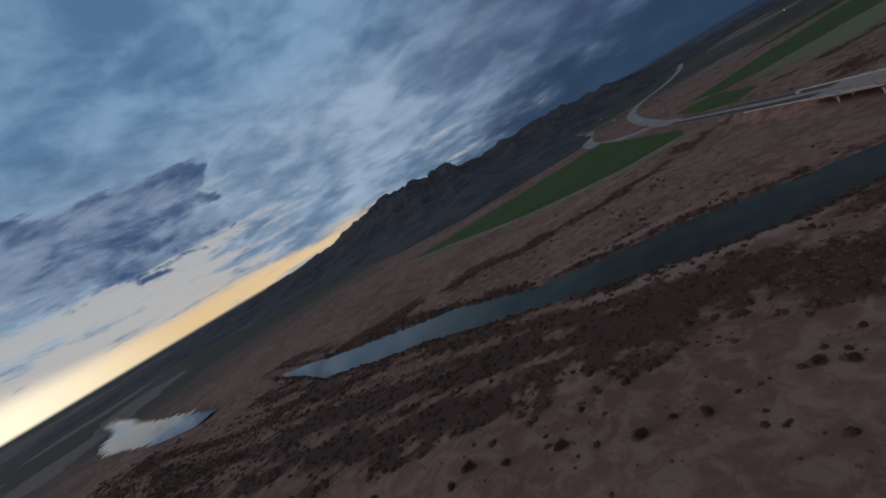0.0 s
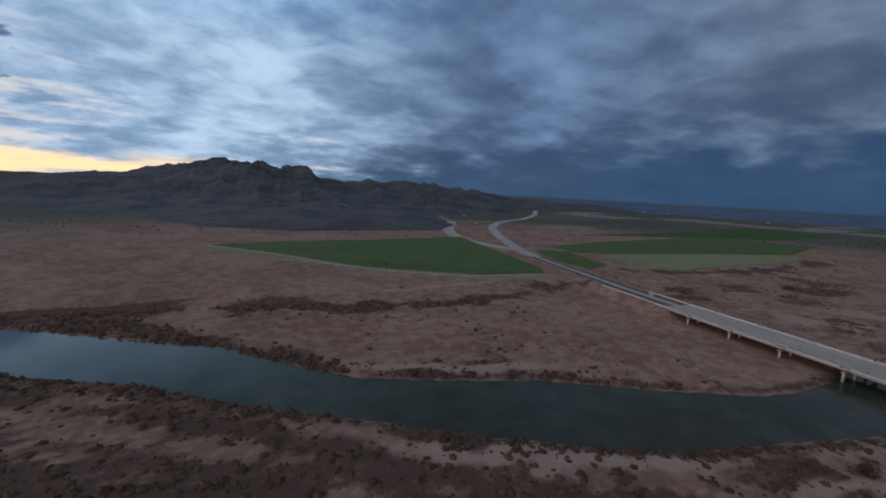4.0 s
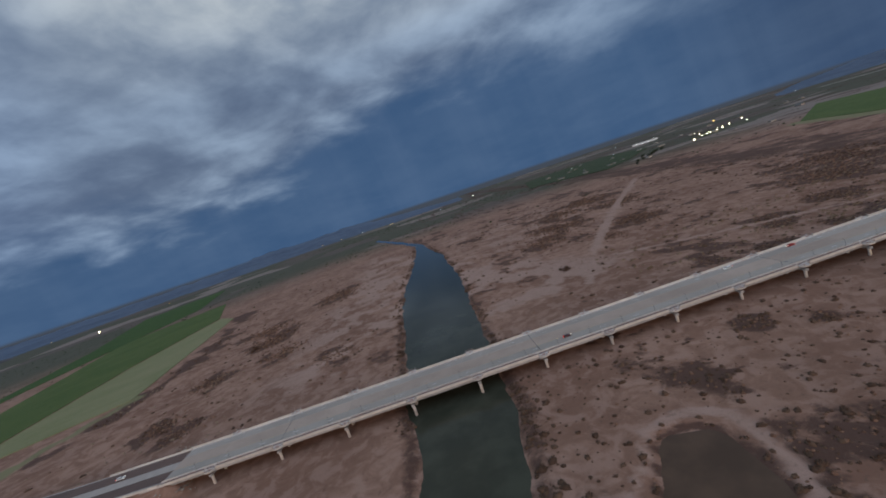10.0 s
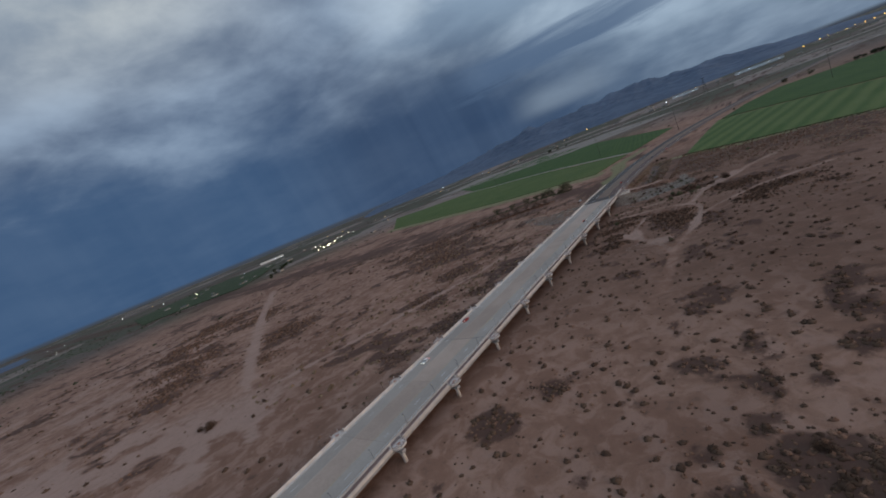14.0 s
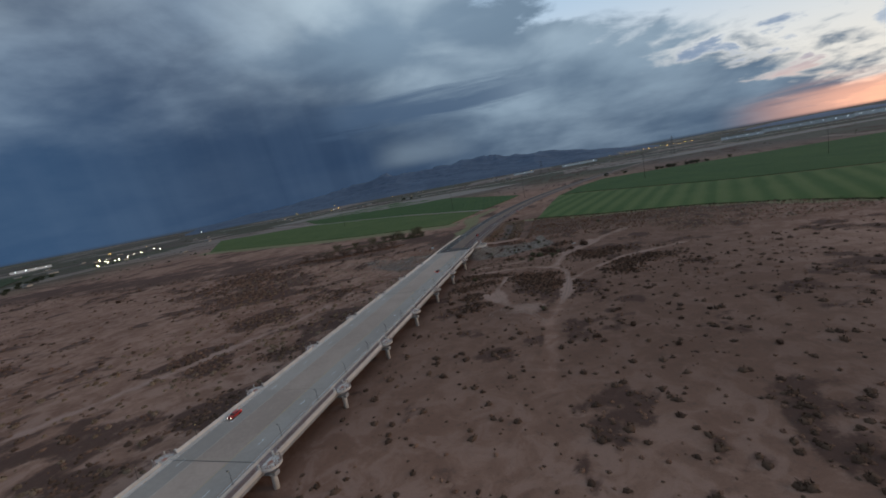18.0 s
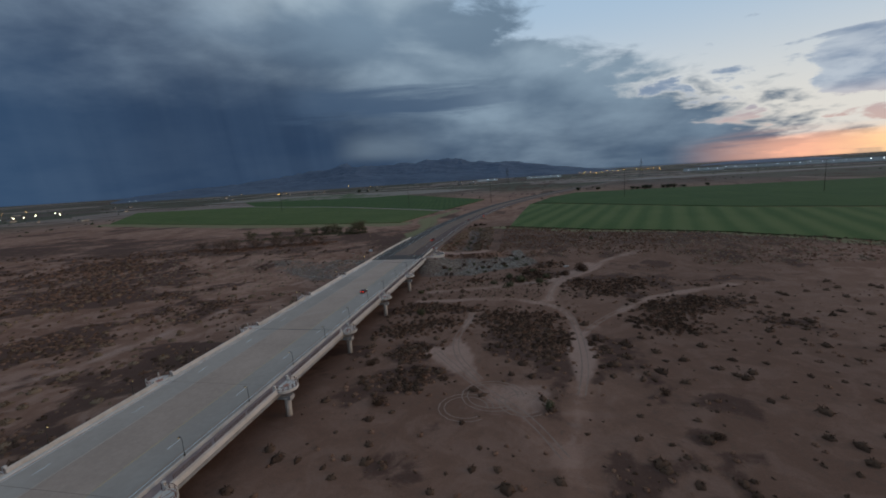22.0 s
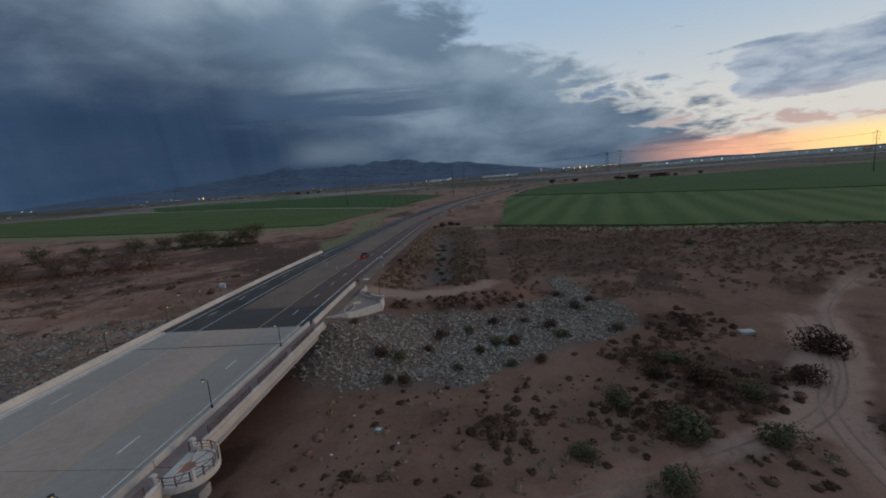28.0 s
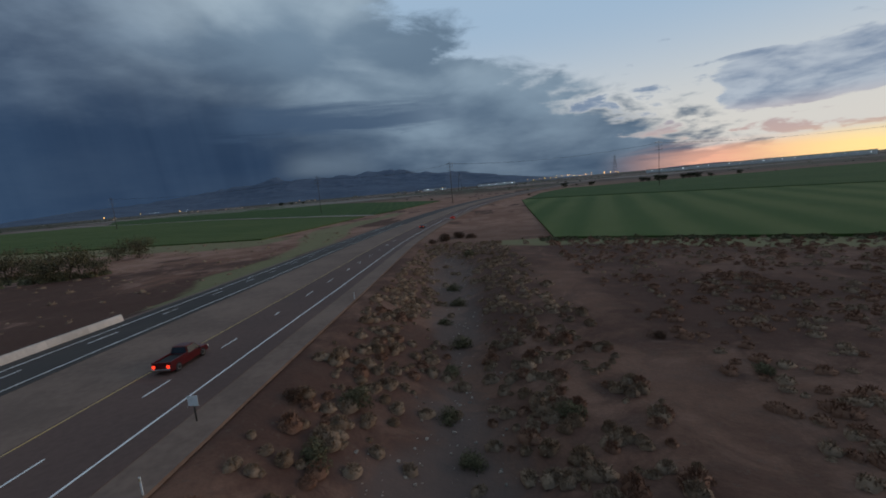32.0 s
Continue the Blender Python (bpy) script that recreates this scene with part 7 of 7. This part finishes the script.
for x, y, h, st in ((-6 + 6, 870, 44, False), (-146, 868, 42, False), (214, 861, 46, False), (-420, 905, 40, False), (440, 775, 42, False), (430, 1640, 62, True), (-10, 1800, 62, True), (1150, 1380, 60, True), (1400, 1560, 60, True)):
    power_pole(x, y, h, st)
wires = thing("power_cable", "thin overhead cables between the tall poles", "cable", at=(0, 0, 0))
line_pts = [(-420, 905, 40), (-146, 868, 42), (0, 870, 44), (214, 861, 46), (440, 775, 42)]
for a, b in zip(line_pts, line_pts[1:]):
    za, zb = level(a[0], a[1]) + a[2] * 0.95, level(b[0], b[1]) + b[2] * 0.95
    for dx in (-2.8, 2.8):
        s = Shape()
        pts = [(a[0] + dx + (b[0] - a[0]) * t, a[1] + (b[1] - a[1]) * t, za + (zb - za) * t - 9 * 4 * t * (1 - t) * 0.6) for t in np.linspace(0, 1, 13)]
        s.rings([[(p[0], p[1] + 0.06 * math.cos(q), p[2] + 0.06 * math.sin(q)) for q in (0.5, 2.6, 4.7)] for p in pts])
        part("wire", s.mesh("wire", M_DARKSTEEL), wires)


def house(x, y, w, d, h, turn, label):
    ob = thing("house", label, "house", "farm houses", at=(x, y, level(x, y)), turn=turn)
    wall = part("wall", Shape().box(-w / 2, w / 2, -d / 2, d / 2, -0.5, h).mesh("wall", M_WALLS), ob)
    o = 0.6
    part("roof", Shape().rings([[(xx, -d / 2 - o, h - 0.1), (xx, d / 2 + o, h - 0.1), (xx, d / 2 + o, h + 0.1), (xx, 0, h + d * 0.24), (xx, -d / 2 - o, h + 0.1)] for xx in (-w / 2 - o, w / 2 + o)]).mesh("roof", M_ROOF), ob)
    for sx in (-0.32, 0.0, 0.32):
        for yy in (-d / 2 - 0.03, d / 2 + 0.03):
            part("window" if sx else "door", Shape().box(sx * w - 0.7, sx * w + 0.7, yy - 0.04, yy + 0.04, 0.9 if sx else 0.0, 2.1).mesh("window", M_GLASSWIN), ob)


hr = np.random.RandomState(12)
for k in range(26):
    a = hr.uniform(-74, -42)
    r = hr.uniform(1250, 2300)
    house(r * math.sin(radians(a)), r * math.cos(radians(a)), hr.uniform(12, 26), hr.uniform(9, 14), hr.uniform(3, 5), hr.uniform(0, 180), "low tan farm house on the far plain")
for k in range(30):
    a = hr.uniform(-36, 12)
    r = hr.uniform(2000, 3000)
    house(r * math.sin(radians(a)), r * math.cos(radians(a)), hr.uniform(14, 40), hr.uniform(10, 16), hr.uniform(3, 6), hr.uniform(-20, 20), "low building on the far plain")
for k in range(10):
    house(hr.uniform(-300, 420), hr.uniform(-1750, -1050), hr.uniform(12, 20), 10, 3.5, hr.uniform(0, 180), "low house at the foot of the mountains")


def yard_lamp(mat, size, label, h=11.0):
    ob = thing("yard_lamp", label, "lamp", "far yard lamps")
    part("pole", Shape().bar((0, 0, -0.3), (0, 0, h), 0.16, 6, 0.1).mesh("pole", M_DARKSTEEL), ob)
    part("lamp_head", Shape().lathe(0, 0, ((size * 0.3, h - size * 0.5), (size, h), (size * 0.3, h + size * 0.5)), 8).mesh("lamp_head", mat), ob, "glowing lamp head")
    return ob


LAMPS = [yard_lamp(M_FLOOD, 1.5, "bright yard floodlight on a pole"), yard_lamp(M_FLOODORANGE, 1.3, "orange sodium lamp on a pole"), yard_lamp(M_FLOODWHITE, 1.2, "white street lamp on a pole")]
used = [False] * 3


def put_lamp(kind, x, y, s=1.0):
    m = pose(x, y, level(x, y), 0, 0, 0) @ Matrix.Diagonal((s, s, s, 1))
    if used[kind]:
        copy_thing(LAMPS[kind], m)
    else:
        LAMPS[kind].matrix_basis, used[kind] = m, True


for x, y in ((-1080, 800), (-1130, 880), (-1190, 960), (-1230, 1010), (-1290, 1080), (-1330, 1160), (-1150, 905), (-1240, 930), (-1100, 840), (-1370, 1000), (-1180, 1060)):
    put_lamp(0, x, y, 1.0)
for k in range(26):
    a, r = hr.uniform(-112, -40), hr.uniform(1900, 3300)
    put_lamp(int(hr.randint(3)), r * math.sin(radians(a)), r * math.cos(radians(a)), 1.0)
for k in range(18):
    a, r = hr.uniform(-38, 6), hr.uniform(2200, 3100)
    put_lamp(int(hr.randint(1, 3)), r * math.sin(radians(a)), r * math.cos(radians(a)), 1.0)
for k in range(16):
    put_lamp(1, 2750 * math.sin(radians(7 + k * 0.62)), 2750 * math.cos(radians(7 + k * 0.62)), hr.uniform(1.0, 1.7))
for k in range(12):
    put_lamp(int(hr.randint(3)), hr.uniform(-500, 500), hr.uniform(-1900, -1150), 0.7)
for k in range(10):
    a, r = hr.uniform(-165, -120), hr.uniform(1700, 3200)
    put_lamp(int(hr.randint(3)), r * math.sin(radians(a)), r * math.cos(radians(a)), 1.1)


def warehouse(az, r, w, h):
    x, y = r * math.sin(radians(az)), r * math.cos(radians(az))
    ob = thing("warehouse", "long white warehouse with lit bays", "warehouse", "far warehouses", at=(x, y, level(x, y)), turn=-az)
    part("hall", Shape().box(-w / 2, w / 2, 0, 60, 0, h).mesh("hall", M_SHED), ob)
    part("roof", Shape().box(-w / 2 - 1, w / 2 + 1, -1, 61, h + 0.02, h + 1.4).mesh("roof", M_ROOF), ob)
    n = int(w / 34)
    for k in range(n):
        part("bay_lamp", Shape().box(-w / 2 + (k + 0.5) * w / n - 1.2, -w / 2 + (k + 0.5) * w / n + 1.2, -0.5, -0.05, h * 0.62, h * 0.62 + 1.1).mesh("bay_lamp", M_FLOODWHITE), ob, "glowing bay lamp")


for az, r, w, h in ((20.5, 2350, 150, 12), (25.5, 2500, 300, 15), (32.5, 2600, 330, 16), (40.5, 2600, 340, 16), (48.5, 2600, 320, 16), (3.5, 2600, 190, 11), (-3.5, 2700, 120, 10), (-60, 2600, 140, 10)):
    warehouse(az, r, w, h)
